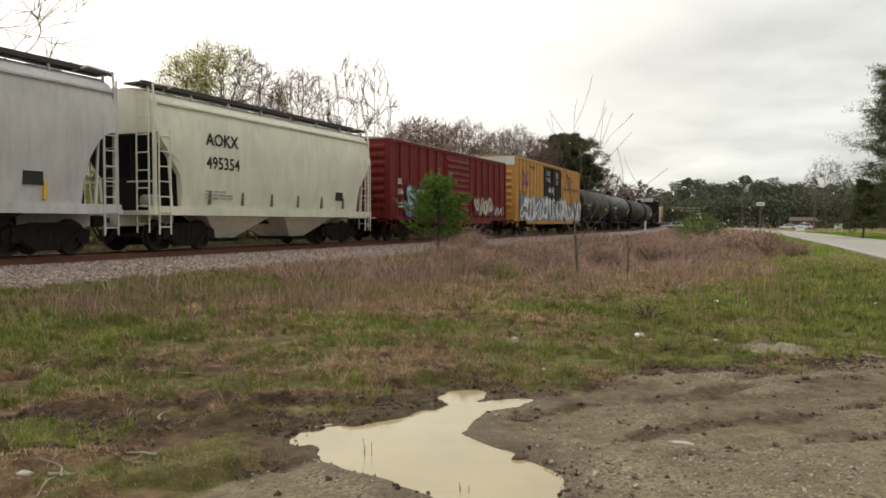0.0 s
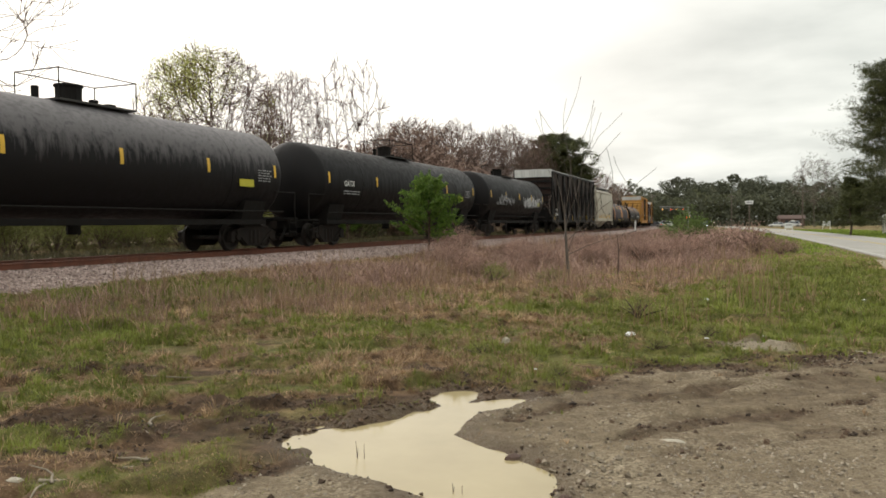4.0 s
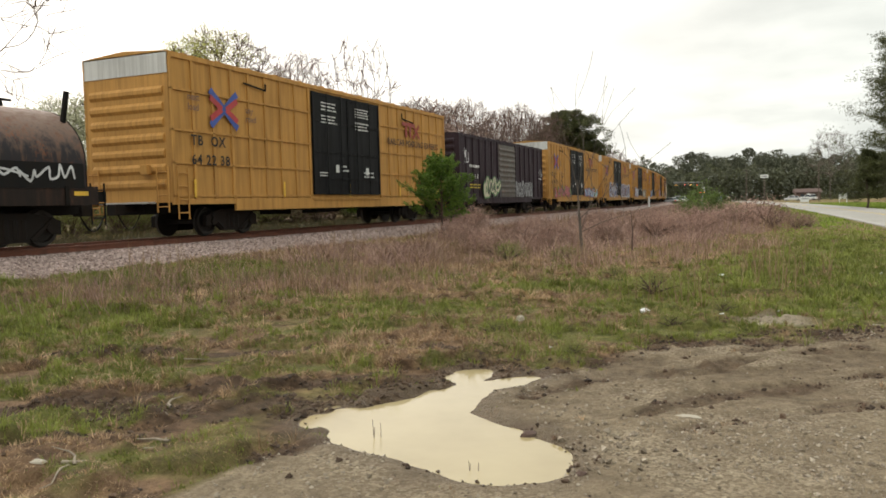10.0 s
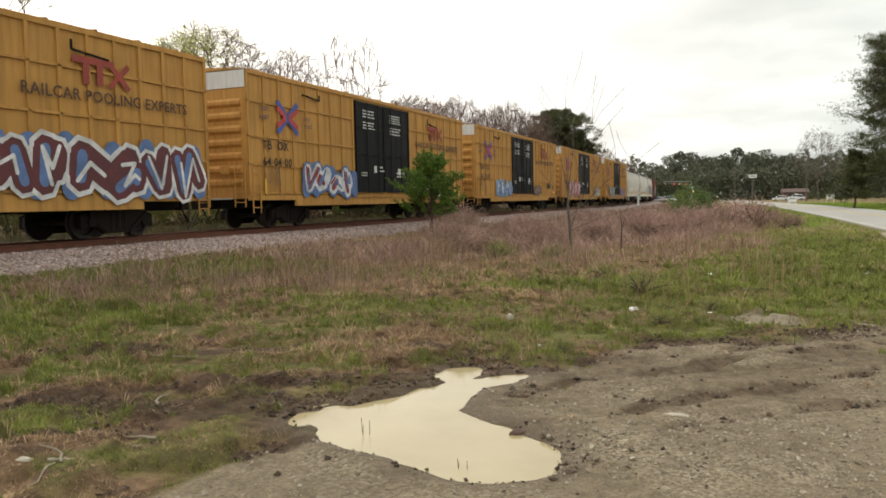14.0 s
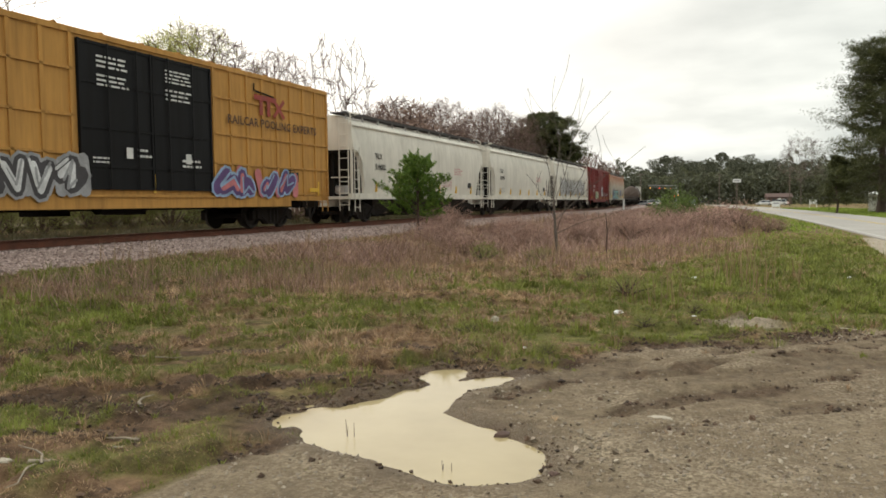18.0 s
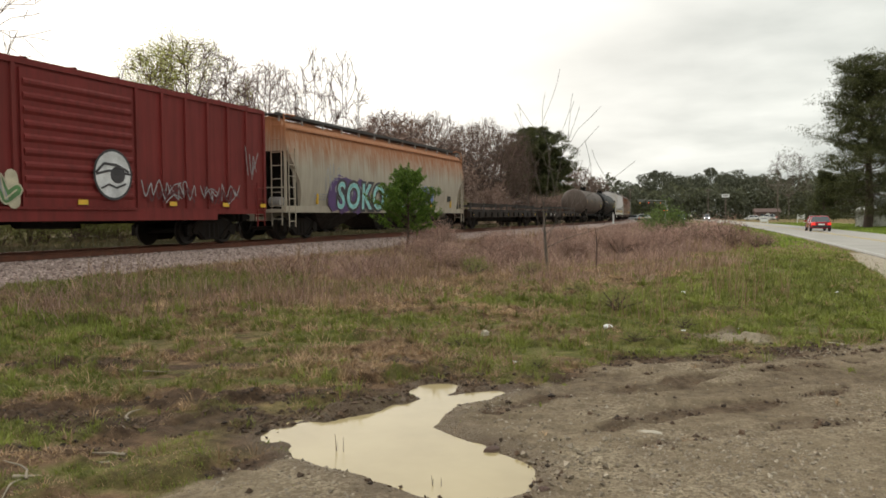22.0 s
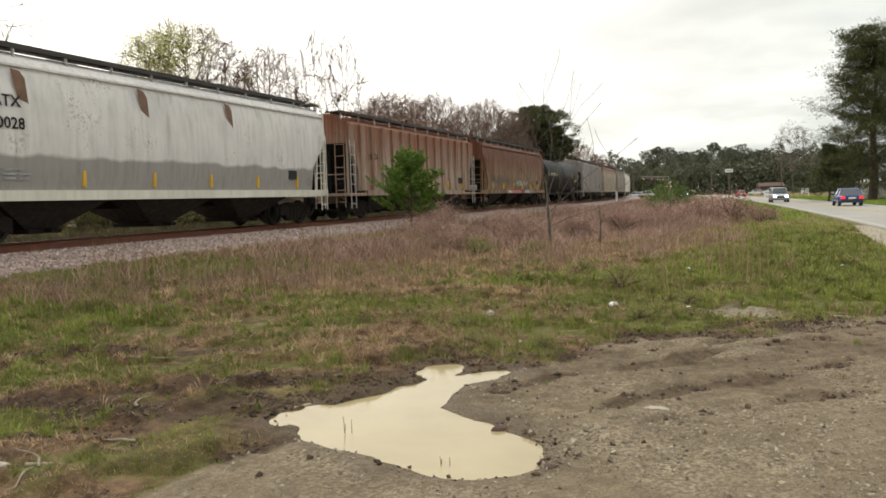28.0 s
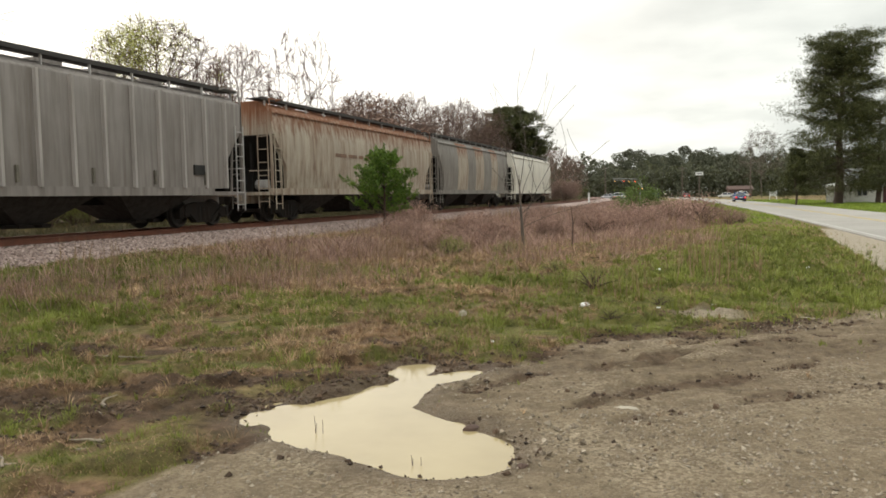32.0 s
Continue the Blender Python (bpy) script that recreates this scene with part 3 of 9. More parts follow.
def axis(lo, hi, step, far, grow=1.16):
    mid = list(np.arange(lo, hi + step / 2, step))
    for sign, start in ((-1, lo), (1, hi)):
        d, p, side = step, start, []
        while abs(p - start) < far:
            d *= grow
            p += sign * d
            side.append(p)
        mid = (side[::-1] + mid) if sign < 0 else (mid + side)
    return np.array(mid)


def make_ground():
    gx, gy = axis(-8.0, 3.0, 0.045, 3500), axis(2.6, 11.0, 0.045, 3500, 1.085)
    X, Y = np.meshgrid(gx, gy)
    x, y = X.ravel(), Y.ravel()
    z = height_at(x, y)
    nx, ny = len(gx), len(gy)
    i = (np.arange(ny - 1)[:, None] * nx + np.arange(nx - 1)[None, :]).ravel()
    me = quick_mesh("ground", np.stack([x, y, z], 1), np.stack([i, i + 1, i + 1 + nx, i + nx], 1), ground_material(), True)
    lot, mud, green, brush = zones_at(x, y)
    wet = smooth(0.35, 0.02, puddle_edge(x, y))
    churned = churned_mud(x, y) * (0.35 + 0.65 * smooth(0.58, 0.42, tread(x, y)))
    for name, vals in (("lot", lot), ("mud", mud), ("green", green), ("brush", brush), ("wet", wet), ("churned", churned), ("pale", lot * np.maximum(smooth(12.5, 17.0, y) * smooth(1.5, 3.0, x), 0.5 * smooth(1.6, 0.8, np.hypot((x + 0.05) / 0.48, (y - 10.75) / 0.38))))):
        at = me.attributes.new(name, "FLOAT", "POINT")
        at.data.foreach_set("value", vals.astype(np.float32))
    return tagged(new("ground", me), "muddy gravel lot, tufted spring grass and brown brush", "ground", kind="structure")


ground = make_ground()


def make_water():
    m = bpy.data.materials.new("muddy_water")
    nt, b = nodes_of(m)
    v = coords(nt)
    n = noise_node(nt, v, 1.5, 4.0)
    nt.links.new(blend(nt, span(nt, n, 0.3, 0.7), (0.31, 0.25, 0.135), (0.37, 0.305, 0.17)), b.inputs["Base Color"])
    b.inputs["Roughness"].default_value, b.inputs["IOR"].default_value = 0.07, 1.33
    bump(nt, b, noise_node(nt, v, 9.0, 2.0), 0.015, 0.01)
    g = Geo()
    n = 24
    ring = [(-2.3 + 1.6 * math.cos(2 * math.pi * k / n), 5.4 + 1.95 * math.sin(2 * math.pi * k / n), -0.043) for k in range(n)]
    g.add(ring, [tuple(range(n))])
    return tagged(part("puddle_water", g, m), "shallow puddle of tan muddy water in the gravel lot", "puddle", kind="structure")


puddle = make_water()


def asphalt_material(name, lo, hi):
    m = bpy.data.materials.new(name)
    nt, b = nodes_of(m)
    v = coords(nt, shift=False)
    n1, n2 = noise_node(nt, v, 0.25, 4.0), noise_node(nt, v, 30.0, 4.0)
    col = blend(nt, span(nt, n1, 0.3, 0.7), lo, hi)
    col = blend(nt, span(nt, n2, 0.4, 0.7, 0, 0.4), col, tuple(k * 0.6 for k in lo))
    nt.links.new(col, b.inputs["Base Color"])
    b.inputs["Roughness"].default_value = 0.85
    bump(nt, b, n2, 0.3, 0.01)
    return m


def strip(a, b, y0, y1, z, step=2.0, thick=0.05):
    """A ribbon that follows the road between two offsets from its near edge."""
    g = Geo()
    rings = []
    for y in np.arange(y0, y1 + step / 2, step):
        e = float(road_edge(y))
        rings.append([(e + a, y, z - thick), (e + a, y, z), (e + b, y, z), (e + b, y, z - thick)])
    return g.loft(rings)


road = tagged(part("road", strip(0, ROAD_W, -60, 420, 0.03), asphalt_material("worn_asphalt", (0.26, 0.25, 0.228), (0.35, 0.335, 0.305))), "worn pale grey two-lane asphalt road", "road", kind="structure")
LINE_YELLOW = plain("road_paint_yellow", (0.45, 0.33, 0.08), 0.7)
LINE_WHITE = plain("road_paint_white", (0.40, 0.39, 0.365), 0.7)
for name, a, mat_ in (("edge_line", 0.25, LINE_WHITE), ("centre_line", ROAD_W / 2 - 0.2, LINE_YELLOW), ("centre_line", ROAD_W / 2 + 0.1, LINE_YELLOW), ("edge_line", ROAD_W - 0.35, LINE_WHITE)):
    part(name, strip(a, a + 0.1, -60, 420, 0.036, 4.0, 0.004), mat_, road)


# ballast, sleepers and rails
def ballast_material():
    m = bpy.data.materials.new("ballast")
    nt, b = nodes_of(m)
    v = coords(nt, shift=False)
    vor = nt.nodes.new("ShaderNodeTexVoronoi")
    vor.inputs["Scale"].default_value = 16.0
    nt.links.new(v, vor.inputs["Vector"])
    n = noise_node(nt, v, 0.8)
    col = blend(nt, span(nt, vor.outputs["Color"], 0.1, 0.9), (0.15, 0.103, 0.088), (0.50, 0.385, 0.345))
    col = blend(nt, span(nt, n, 0.4, 0.7, 0, 0.5), col, (0.20, 0.135, 0.11))
    nt.links.new(col, b.inputs["Base Color"])
    b.inputs["Roughness"].default_value = 0.9
    bump(nt, b, vor.outputs["Distance"], 0.8, 0.04)
    return m


BALLAST = ballast_material()
STONE = bpy.data.materials.new("crushed_stone")


def stone_material(m, lo, hi):
    nt, b = nodes_of(m)
    g = nt.nodes.new("ShaderNodeNewGeometry")
    col = blend(nt, g.outputs["Random Per Island"], lo, hi)
    n = noise_node(nt, coords(nt), 60.0)
    nt.links.new(blend(nt, span(nt, n, 0.4, 0.7, 0, 0.4), col, tuple(k * 0.6 for k in lo)), b.inputs["Base Color"])
    b.inputs["Roughness"].default_value = 0.9


stone_material(STONE, (0.16, 0.108, 0.093), (0.60, 0.47, 0.425))


def stones(name, x, y, z, size, material, rng):
    """Many broken stones as one mesh: squashed octahedra, each turned its own way."""
    n = len(x)
    base = np.array([(1, 0, 0), (-1, 0, 0), (0, 1, 0), (0, -1, 0), (0, 0, 1), (0, 0, -1)], float)
    p = base[None] * (0.6 + 0.7 * rng.random((n, 6, 1))) * size[:, None, None] * 0.5
    p[:, :, 2] *= 0.75
    p += (rng.random((n, 6, 3)) - 0.5) * size[:, None, None] * 0.25
    a, t = rng.random(n) * 6.283, (rng.random(n) - 0.5) * 1.6
    ca, sa, ct, st = np.cos(a)[:, None], np.sin(a)[:, None], np.cos(t)[:, None], np.sin(t)[:, None]
    px, pz = p[:, :, 0] * ct - p[:, :, 2] * st, p[:, :, 0] * st + p[:, :, 2] * ct
    qx, qy = px * ca - p[:, :, 1] * sa, px * sa + p[:, :, 1] * ca
    v = np.stack([qx + x[:, None], qy + y[:, None], pz + z[:, None]], 2).reshape(-1, 3)
    f = np.array([(0, 2, 4), (2, 1, 4), (1, 3, 4), (3, 0, 4), (2, 0, 5), (1, 2, 5), (3, 1, 5), (0, 3, 5)])
    faces = (np.arange(n)[:, None, None] * 6 + f[None]).reshape(-1, 3)
    return new(name, quick_mesh(name, v, faces, material))


TOE = 3.35


def make_track():
    g = Geo()
    prof = [(-TOE, 0.2), (-2.9, 0.46), (-1.75, 0.64), (1.75, 0.64), (2.3, 0.56), (2.9, 0.42), (TOE, 0.2)]
    rings = []
    for s in [-660, -400, -200, -120, -40, 0] + list(range(8, 40, 8)) + list(range(40, 706, 6)):
        m = track_pose(s)
        rings.append([tuple(m @ Vector((x, 0, z))) for x, z in prof])
    g.loft(rings)
    bed = tagged(part("ballast_bed", g, BALLAST), "bed of pinkish grey crushed stone under the railway", "ballast", kind="structure")
    track = tagged(new("railway_track"), "single railway track, rusty rails on dark sleepers", "railway track", kind="structure")
    rail_prof = [(-0.07, -0.18), (0.07, -0.18), (0.07, -0.16), (0.012, -0.14), (0.012, -0.04), (0.036, -0.03), (0.036, 0), (-0.036, 0), (-0.036, -0.03), (-0.012, -0.04), (-0.012, -0.14), (-0.07, -0.16)]
    for side in (-0.755, 0.755):
        g = Geo()
        rings = []
        for s in [-660, -400, -200, -120, -40, 0] + list(range(8, 40, 8)) + list(range(40, 706, 6)):
            m = track_pose(s)
            rings.append([tuple(m @ Vector((side + x, 0, RAIL_Z + z))) for x, z in rail_prof])
        part("rail", g.loft(rings), RAIL, track)
    tie = Geo().box(-1.3, 1.3, -0.11, 0.11, 0.46, 0.655).mesh("sleeper")
    tie.materials.append(TIE)
    plate = Geo().box(-0.18, 0.18, -0.09, 0.09, 0, 0.02).mesh("tie_plate")
    plate.materials.append(RAIL)
    for k in range(210):
        t = part("sleeper", tie, None, track, at=track_pose(2 + k * 0.51 + 0.03 * math.sin(k * 7.3)))
    rng = np.random.default_rng(5)
    n = 30000
    s = 3 + 75 * rng.random(n) ** 1.6
    d = np.where(rng.random(n) < 0.78, 0.95 + 2.75 * rng.random(n), -0.6 + 1.2 * rng.random(n))
    top = np.interp(d, [-2, 1.75, 2.3, 2.9, TOE, 4.0], [0.64, 0.64, 0.56, 0.42, 0.25, 0.27])
    a = np.maximum(s - BEND_Y, 0) / BEND_R
    x = TRACK_X + np.where(s > BEND_Y, (BEND_R + d) * np.cos(a) - BEND_R, d)
    y = np.where(s > BEND_Y, BEND_Y + (BEND_R + d) * np.sin(a), s)
    tagged(stones("ballast_stones", x, y, top + 0.005, 0.045 + 0.05 * rng.random(n), STONE, rng), "loose crushed ballast stones on the shoulder", "ballast", kind="stuff")


make_track()
PEBBLE = bpy.data.materials.new("pebble")
stone_material(PEBBLE, (0.15, 0.115, 0.08), (0.44, 0.375, 0.29))


def make_gravel():
    rng = np.random.default_rng(8)
    n = 210000
    x, y = -5.5 + 10.5 * rng.random(n), 2.6 + 9.5 * rng.random(n) ** 1.7
    lot, mud, green, brush = zones(x, y)
    z = ground_height(x, y)
    keep = (rng.random(n) < lot * (1 - 0.85 * churned_mud(x, y)) * (0.25 + 0.75 * smooth(0.45, 0.6, fbm(x, y, 0.9, 3, 61)))) & (z > -0.035)
    x, y, z = x[keep], y[keep], z[keep]
    size = 0.006 + 0.036 * rng.random(len(x)) ** 9
    tagged(stones("gravel", x, y, z + size * 0.1, size, PEBBLE, rng), "loose pale gravel scattered over the lot", "gravel", kind="stuff")


make_gravel()


def make_rim_stones():
    """Wet dark stones along the puddle's near rim and pale broken stone beyond it."""
    rng = np.random.default_rng(12)
    x, y = -3.4 + 3.0 * rng.random(30000), 3.7 + 2.2 * rng.random(30000)
    d = puddle_edge(x, y)
    keep = (d > -0.03) & (d < 0.16) & (rng.random(len(x)) < 0.012 + 0.05 * smooth(-1.9, -1.2, x)) & (y < 5.2)
    size = 0.010 + 0.045 * rng.random(keep.sum()) ** 4
    tagged(stones("rim_stones", x[keep], y[keep], np.maximum(ground_height(x[keep], y[keep]), -0.045) + size * 0.15, size, CLOD, rng), "dark wet stones along the puddle's rim", "stones", kind="stuff")
    a = rng.random(900) * 6.283
    q = np.sqrt(rng.random(900))
    x, y = -0.98 + 0.5 * q * np.cos(a), 4.85 + 0.65 * q * np.sin(a)
    size = 0.014 + 0.05 * rng.random(900) ** 3
    keep = rng.random(900) < 0.34 * (1.2 - q)
    x, y, size = x[keep], y[keep], size[keep]
    tagged(stones("broken_stones", x, y, ground_height(x, y) + size * 0.2, size, PEBBLE, rng), "heap of pale broken stone beside the puddle", "stones", kind="stuff")


CLOD = bpy.data.materials.new("mud_clod")
stone_material(CLOD, (0.030, 0.018, 0.011), (0.135, 0.083, 0.051))


def make_clods():
    """Broken mud along the ruts and the lot's edge."""
    rng = np.random.default_rng(9)
    n = 150000
    x, y = -9 + 13 * rng.random(n), 3.0 + 8 * rng.random(n)
    lot, mud, green, brush = zones(x, y)
    z = ground_height(x, y)
    keep = (rng.random(n) < mud * 0.8 * smooth(0.35, 0.6, fbm(x, y, 2.2, 3, 66)) + 0.008 * lot) & (z > -0.04)
    x, y, z = x[keep], y[keep], z[keep]
    size = 0.010 + 0.055 * rng.random(len(x)) ** 4
    tagged(stones("mud_clods", x, y, z + size * 0.1, size, CLOD, rng), "dark brown clods of churned mud", "mud", kind="stuff")


make_clods()
make_rim_stones()

# ---- railway cars; each stands on the rail at z 0, its y along the line, x to its right ----
def wheel_mesh():
    g = Geo()
    n = 20
    prof = [(-0.075, 0.30), (-0.075, 0.455), (-0.045, 0.455), (-0.035, 0.42), (0.07, 0.41), (0.07, 0.33), (0.02, 0.30), (0.01, 0.14), (0.06, 0.12), (0.06, 0.0001)]
    rings = [[(x, r * math.cos(2 * math.pi * k / n), r * math.sin(2 * math.pi * k / n)) for k in range(n)] for x, r in prof]
    return g.loft(rings, True, True).mesh("wheel", True)


def side_frame_mesh():
    g = Geo()
    out = [(-1.18, 0.30), (-1.18, 0.62), (-0.98, 0.70), (-0.35, 0.82), (0.35, 0.82), (0.98, 0.70), (1.18, 0.62), (1.18, 0.30), (0.72, 0.36), (0.45, 0.16), (-0.45, 0.16), (-0.72, 0.36)]
    g.loft([[(x, y, z) for y, z in out] for x in (-0.07, 0.07)])
    for s in (-1, 1):
        g.bar((-0.11, s * 0.88, 0.46), (0.13, s * 0.88, 0.46), 0.12, 10)
        g.bar((0.02, s * 0.22, 0.24), (0.02, s * 0.22, 0.66), 0.085, 8)
        g.beam((0.09, s * 0.36, 0.2), (0.09, s * 0.95, 0.66), 0.05, 0.09)
    g.bar((0.03, 0, 0.24), (0.03, 0, 0.66), 0.085, 8)
    return g.mesh("side_frame", True)


WHEEL_ME, FRAME_ME = wheel_mesh(), side_frame_mesh()
WHEEL_ME.materials.append(WHEEL)
FRAME_ME.materials.append(TRUCK)
BOLSTER_ME = Geo().box(-1.05, 1.05, -0.22, 0.22, 0.42, 0.74).box(-0.3, 0.3, -0.3, 0.3, 0.74, 0.82).mesh("truck")
BOLSTER_ME.materials.append(UNDER)
AXLE_ME = Geo().bar((-0.98, 0, 0), (0.98, 0, 0), 0.075, 8).mesh("axle")
AXLE_ME.materials.append(WHEEL)
COUPLER_ME = Geo().beam((0, 0, 0), (0, 0.62, 0), 0.14, 0.17).box(-0.17, 0.15, 0.55, 0.86, -0.16, 0.14).box(-0.26, -0.1, 0.72, 0.95, -0.14, 0.12).mesh("coupler")
COUPLER_ME.materials.append(TRUCK)


def truck(car, y):
    t = part("truck", BOLSTER_ME, None, car, at=pose(0, y, 0))
    for sx in (-1, 1):
        part("side_frame", FRAME_ME, None, t, at=pose(sx * 1.0, 0, 0, 0, 0, 0 if sx > 0 else 180))
        for sy in (-0.88, 0.88):
            part("wheel", WHEEL_ME, None, t, at=pose(sx * 0.755, sy, 0.455, 0, 0, 0 if sx > 0 else 180))
    for sy in (-0.88, 0.88):
        part("axle", AXLE_ME, None, t, at=pose(0, sy, 0.455))


def running_gear(car, L, inset):
    for s in (-1, 1):
        truck(car, s * (L / 2 - inset))
        part("coupler", COUPLER_ME, None, car, at=pose(0, s * (L / 2 - 0.15), 0.86, 0, 0, 0 if s > 0 else 180))
        rings = []
        for k in range(9):
            a = k / 8 * math.pi
            c, tip = Vector((0.42, s * (L / 2 + 0.1 + 0.78 * k / 8), 0.72 - 0.42 * math.sin(a))), Vector((0, math.sin(a) * 0.028, math.cos(a) * 0.028))
            rings.append([tuple(c + Vector((0.028 * math.cos(q), 0, 0)) + tip * math.sin(q)) for q in (0, 1.257, 2.513, 3.77, 5.027)])
        g = Geo().loft(rings)
        part("air_hose", g, UNDER, car)


def ladder(car, x, y, z0, z1, w=0.42, n=5, material=None, axis_x=False, name="ladder"):
    """Two stiles and n rungs, on a side (along y) or on an end (along x)."""
    g = Geo()
    ends = [(x, y - w / 2), (x, y + w / 2)] if not axis_x else [(x - w / 2, y), (x + w / 2, y)]
    for ex, ey in ends:
        g.beam((ex, ey, z0), (ex, ey, z1), 0.034, 0.026)
    for k in range(n):
        z = z0 + (k + 0.5) * (z1 - z0) / n
        g.bar((*ends[0], z), (*ends[1], z), 0.018, 5)
    return part(name, g, material or GALV, car)


TEXTS = {}


def lettering(car, text, x, y, z, size, material, label="", spread=1.0, name="lettering", slant=0.0):
    """Raised flat letters on the right side at x, starting at y (read with +y to the right)."""
    key = (text, size, spread, slant)
    if key not in TEXTS:
        cu = bpy.data.curves.new("lettering", "FONT")
        cu.body, cu.size, cu.space_character, cu.resolution_u, cu.shear, cu.offset = text, size, spread, 2, slant, size * 0.02
        ob = bpy.data.objects.new("lettering", cu)
        TEXTS[key] = bpy.data.meshes.new_from_object(ob)
        bpy.data.objects.remove(ob)
    me = TEXTS[key].copy()
    me.materials.clear()
    me.materials.append(material)
    return part(name, me, None, car, label, at=Matrix(((0, 0, 1, x), (1, 0, 0, y), (0, 1, 0, z), (0, 0, 0, 1))))


def bars(car, x, y, z, w, h, rows, material, seed=1, name="stencil_bars"):
    """Small unreadable stencilling as plain bars."""
    rnd = random.Random(seed)
    g = Geo()
    for k in range(rows):
        zz, yy = z + h * (rows - 1 - k) / rows, y
        while yy < y + w * (0.75 + 0.25 * rnd.random()):
            d = rnd.uniform(0.08, 0.3) * w
            g.sheet([(yy, zz), (min(yy + d, y + w), zz), (min(yy + d, y + w), zz + 0.42 * h / rows), (yy, zz + 0.42 * h / rows)], x)
            yy += d + 0.05 * w
    return tagged(part(name, g, material, car), kind="stuff")


def stroke(g, pts, r, x, n=7):
    """A flat sprayed line of half width r through points (y, z) in the plane x, with round ends."""
    for i, ((ay, az), (by, bz)) in enumerate(zip(pts, pts[1:])):
        dy, dz = by - ay, bz - az
        q = math.hypot(dy, dz) or 1e-6
        ny, nz = -dz / q * r, dy / q * r
        g.sheet([(ay + ny, az + nz), (ay - ny, az - nz), (by - ny, bz - nz), (by + ny, bz + nz)], x + 0.0003 * i)
    for k, (y, z) in enumerate(pts):
        g.sheet([(y + r * math.cos(2 * math.pi * j / n), z + r * math.sin(2 * math.pi * j / n)) for j in range(n)], x + 0.0003 * k + 0.00015)


def wild_shape(rnd, n=5):
    """A bent zigzag in the unit square that reads as no letter."""
    up = rnd.random() < 0.5
    pts = []
    for k in range(n):
        pts.append((0.02 + 0.8 * k / (n - 1) + rnd.uniform(-0.2, 0.2), (rnd.uniform(0.72, 1.0) if up else rnd.uniform(0.0, 0.3)) if rnd.random() < 0.85 else 0.5))
        up = not up
    if rnd.random() < 0.4:
        pts[-1] = (pts[0][0] + 0.15, rnd.uniform(0.4, 0.6))
    return pts


def curve(pts, m=4):
    """Points of a smooth curve through pts."""
    q = [pts[0]] + list(pts) + [pts[-1]]
    out = []
    for a, b, c, d in zip(q, q[1:], q[2:], q[3:]):
        for k in range(m):
            t = k / m
            out.append(tuple(0.5 * (2 * b[i] + (c[i] - a[i]) * t + (2 * a[i] - 5 * b[i] + 4 * c[i] - d[i]) * t * t + (3 * b[i] - a[i] - 3 * c[i] + d[i]) * t ** 3) for i in (0, 1)))
    return out + [pts[-1]]


def graffiti(car, x, y0, y1, z0, z1, n, fill, line, back=None, glow=None, fat=0.17, seed=1, label=""):
    """A sprayed piece of n letter-like shapes between y0..y1 and z0..z1: a ground coat, and letters in coats 1 to 2 mm apart."""
    rnd = random.Random(seed)
    h, w = z1 - z0, (y1 - y0) / n
    ground_coat = Geo()
    for k in range(n + 1):
        yy = min(y1 - 0.1 * w, max(y0 + 0.1 * w, y0 + w * (k + rnd.uniform(-0.2, 0.2))))
        stroke(ground_coat, [(yy, z0 + 0.1 * h), (yy + rnd.uniform(-0.2, 0.2) * w, z0 + h * rnd.uniform(0.75, 1.0))], min(0.3 * w, 0.22 * h), x + 0.001 + 0.0012 * (k % 2), 9)
    piece = part("graffiti", ground_coat, SPRAY[back or line], car, label)
    for k in range(n):
        gl = wild_shape(rnd, rnd.choice((3, 4, 4, 5)))
        flip = rnd.random() < 0.4
        lean = rnd.uniform(-0.2, 0.3)
        pts = [(y0 + w * (k + 0.06 + 0.9 * ((0.85 - px) if flip else px) + lean * (pz - 0.5) + rnd.uniform(-0.1, 0.1)), z0 + h * (0.1 + 0.78 * pz + rnd.uniform(-0.07, 0.07))) for px, pz in gl]
        r = 1.25 * fat * rnd.uniform(0.9, 1.25) * min(h, w * 1.3)
        lift = 0.0022 * (k % 2)
        coats = []
        for colour, width, up, sel in ((line, 1.3, 0.0050, pts), (fill, 0.94, 0.0095, pts), (glow or back or "grey", 0.4, 0.0142, pts[: rnd.choice((2, 3))]), (line, 0.15, 0.0168, [(py + rnd.uniform(-0.6, 0.6) * r, pz + rnd.uniform(-0.6, 0.6) * r) for py, pz in pts]), (glow, 0.16, 0.0190, [(py - r * 0.5, pz + r * 0.5) for py, pz in pts[:2]])):
            if colour:
                g = Geo()
                stroke(g, sel, r * width, x + up + lift)
                coats.append((g, SPRAY[colour]))
        whole, of = Geo(), []
        for i, (g, m) in enumerate(coats):
            whole.add(g.v, g.f)
            of += [i] * len(g.f)
        me = whole.mesh("sprayed_letter")
        for g, m in coats:
            me.materials.append(m)
        me.polygons.foreach_set("material_index", of)
        part("sprayed_letter", me, None, piece)
    return piece


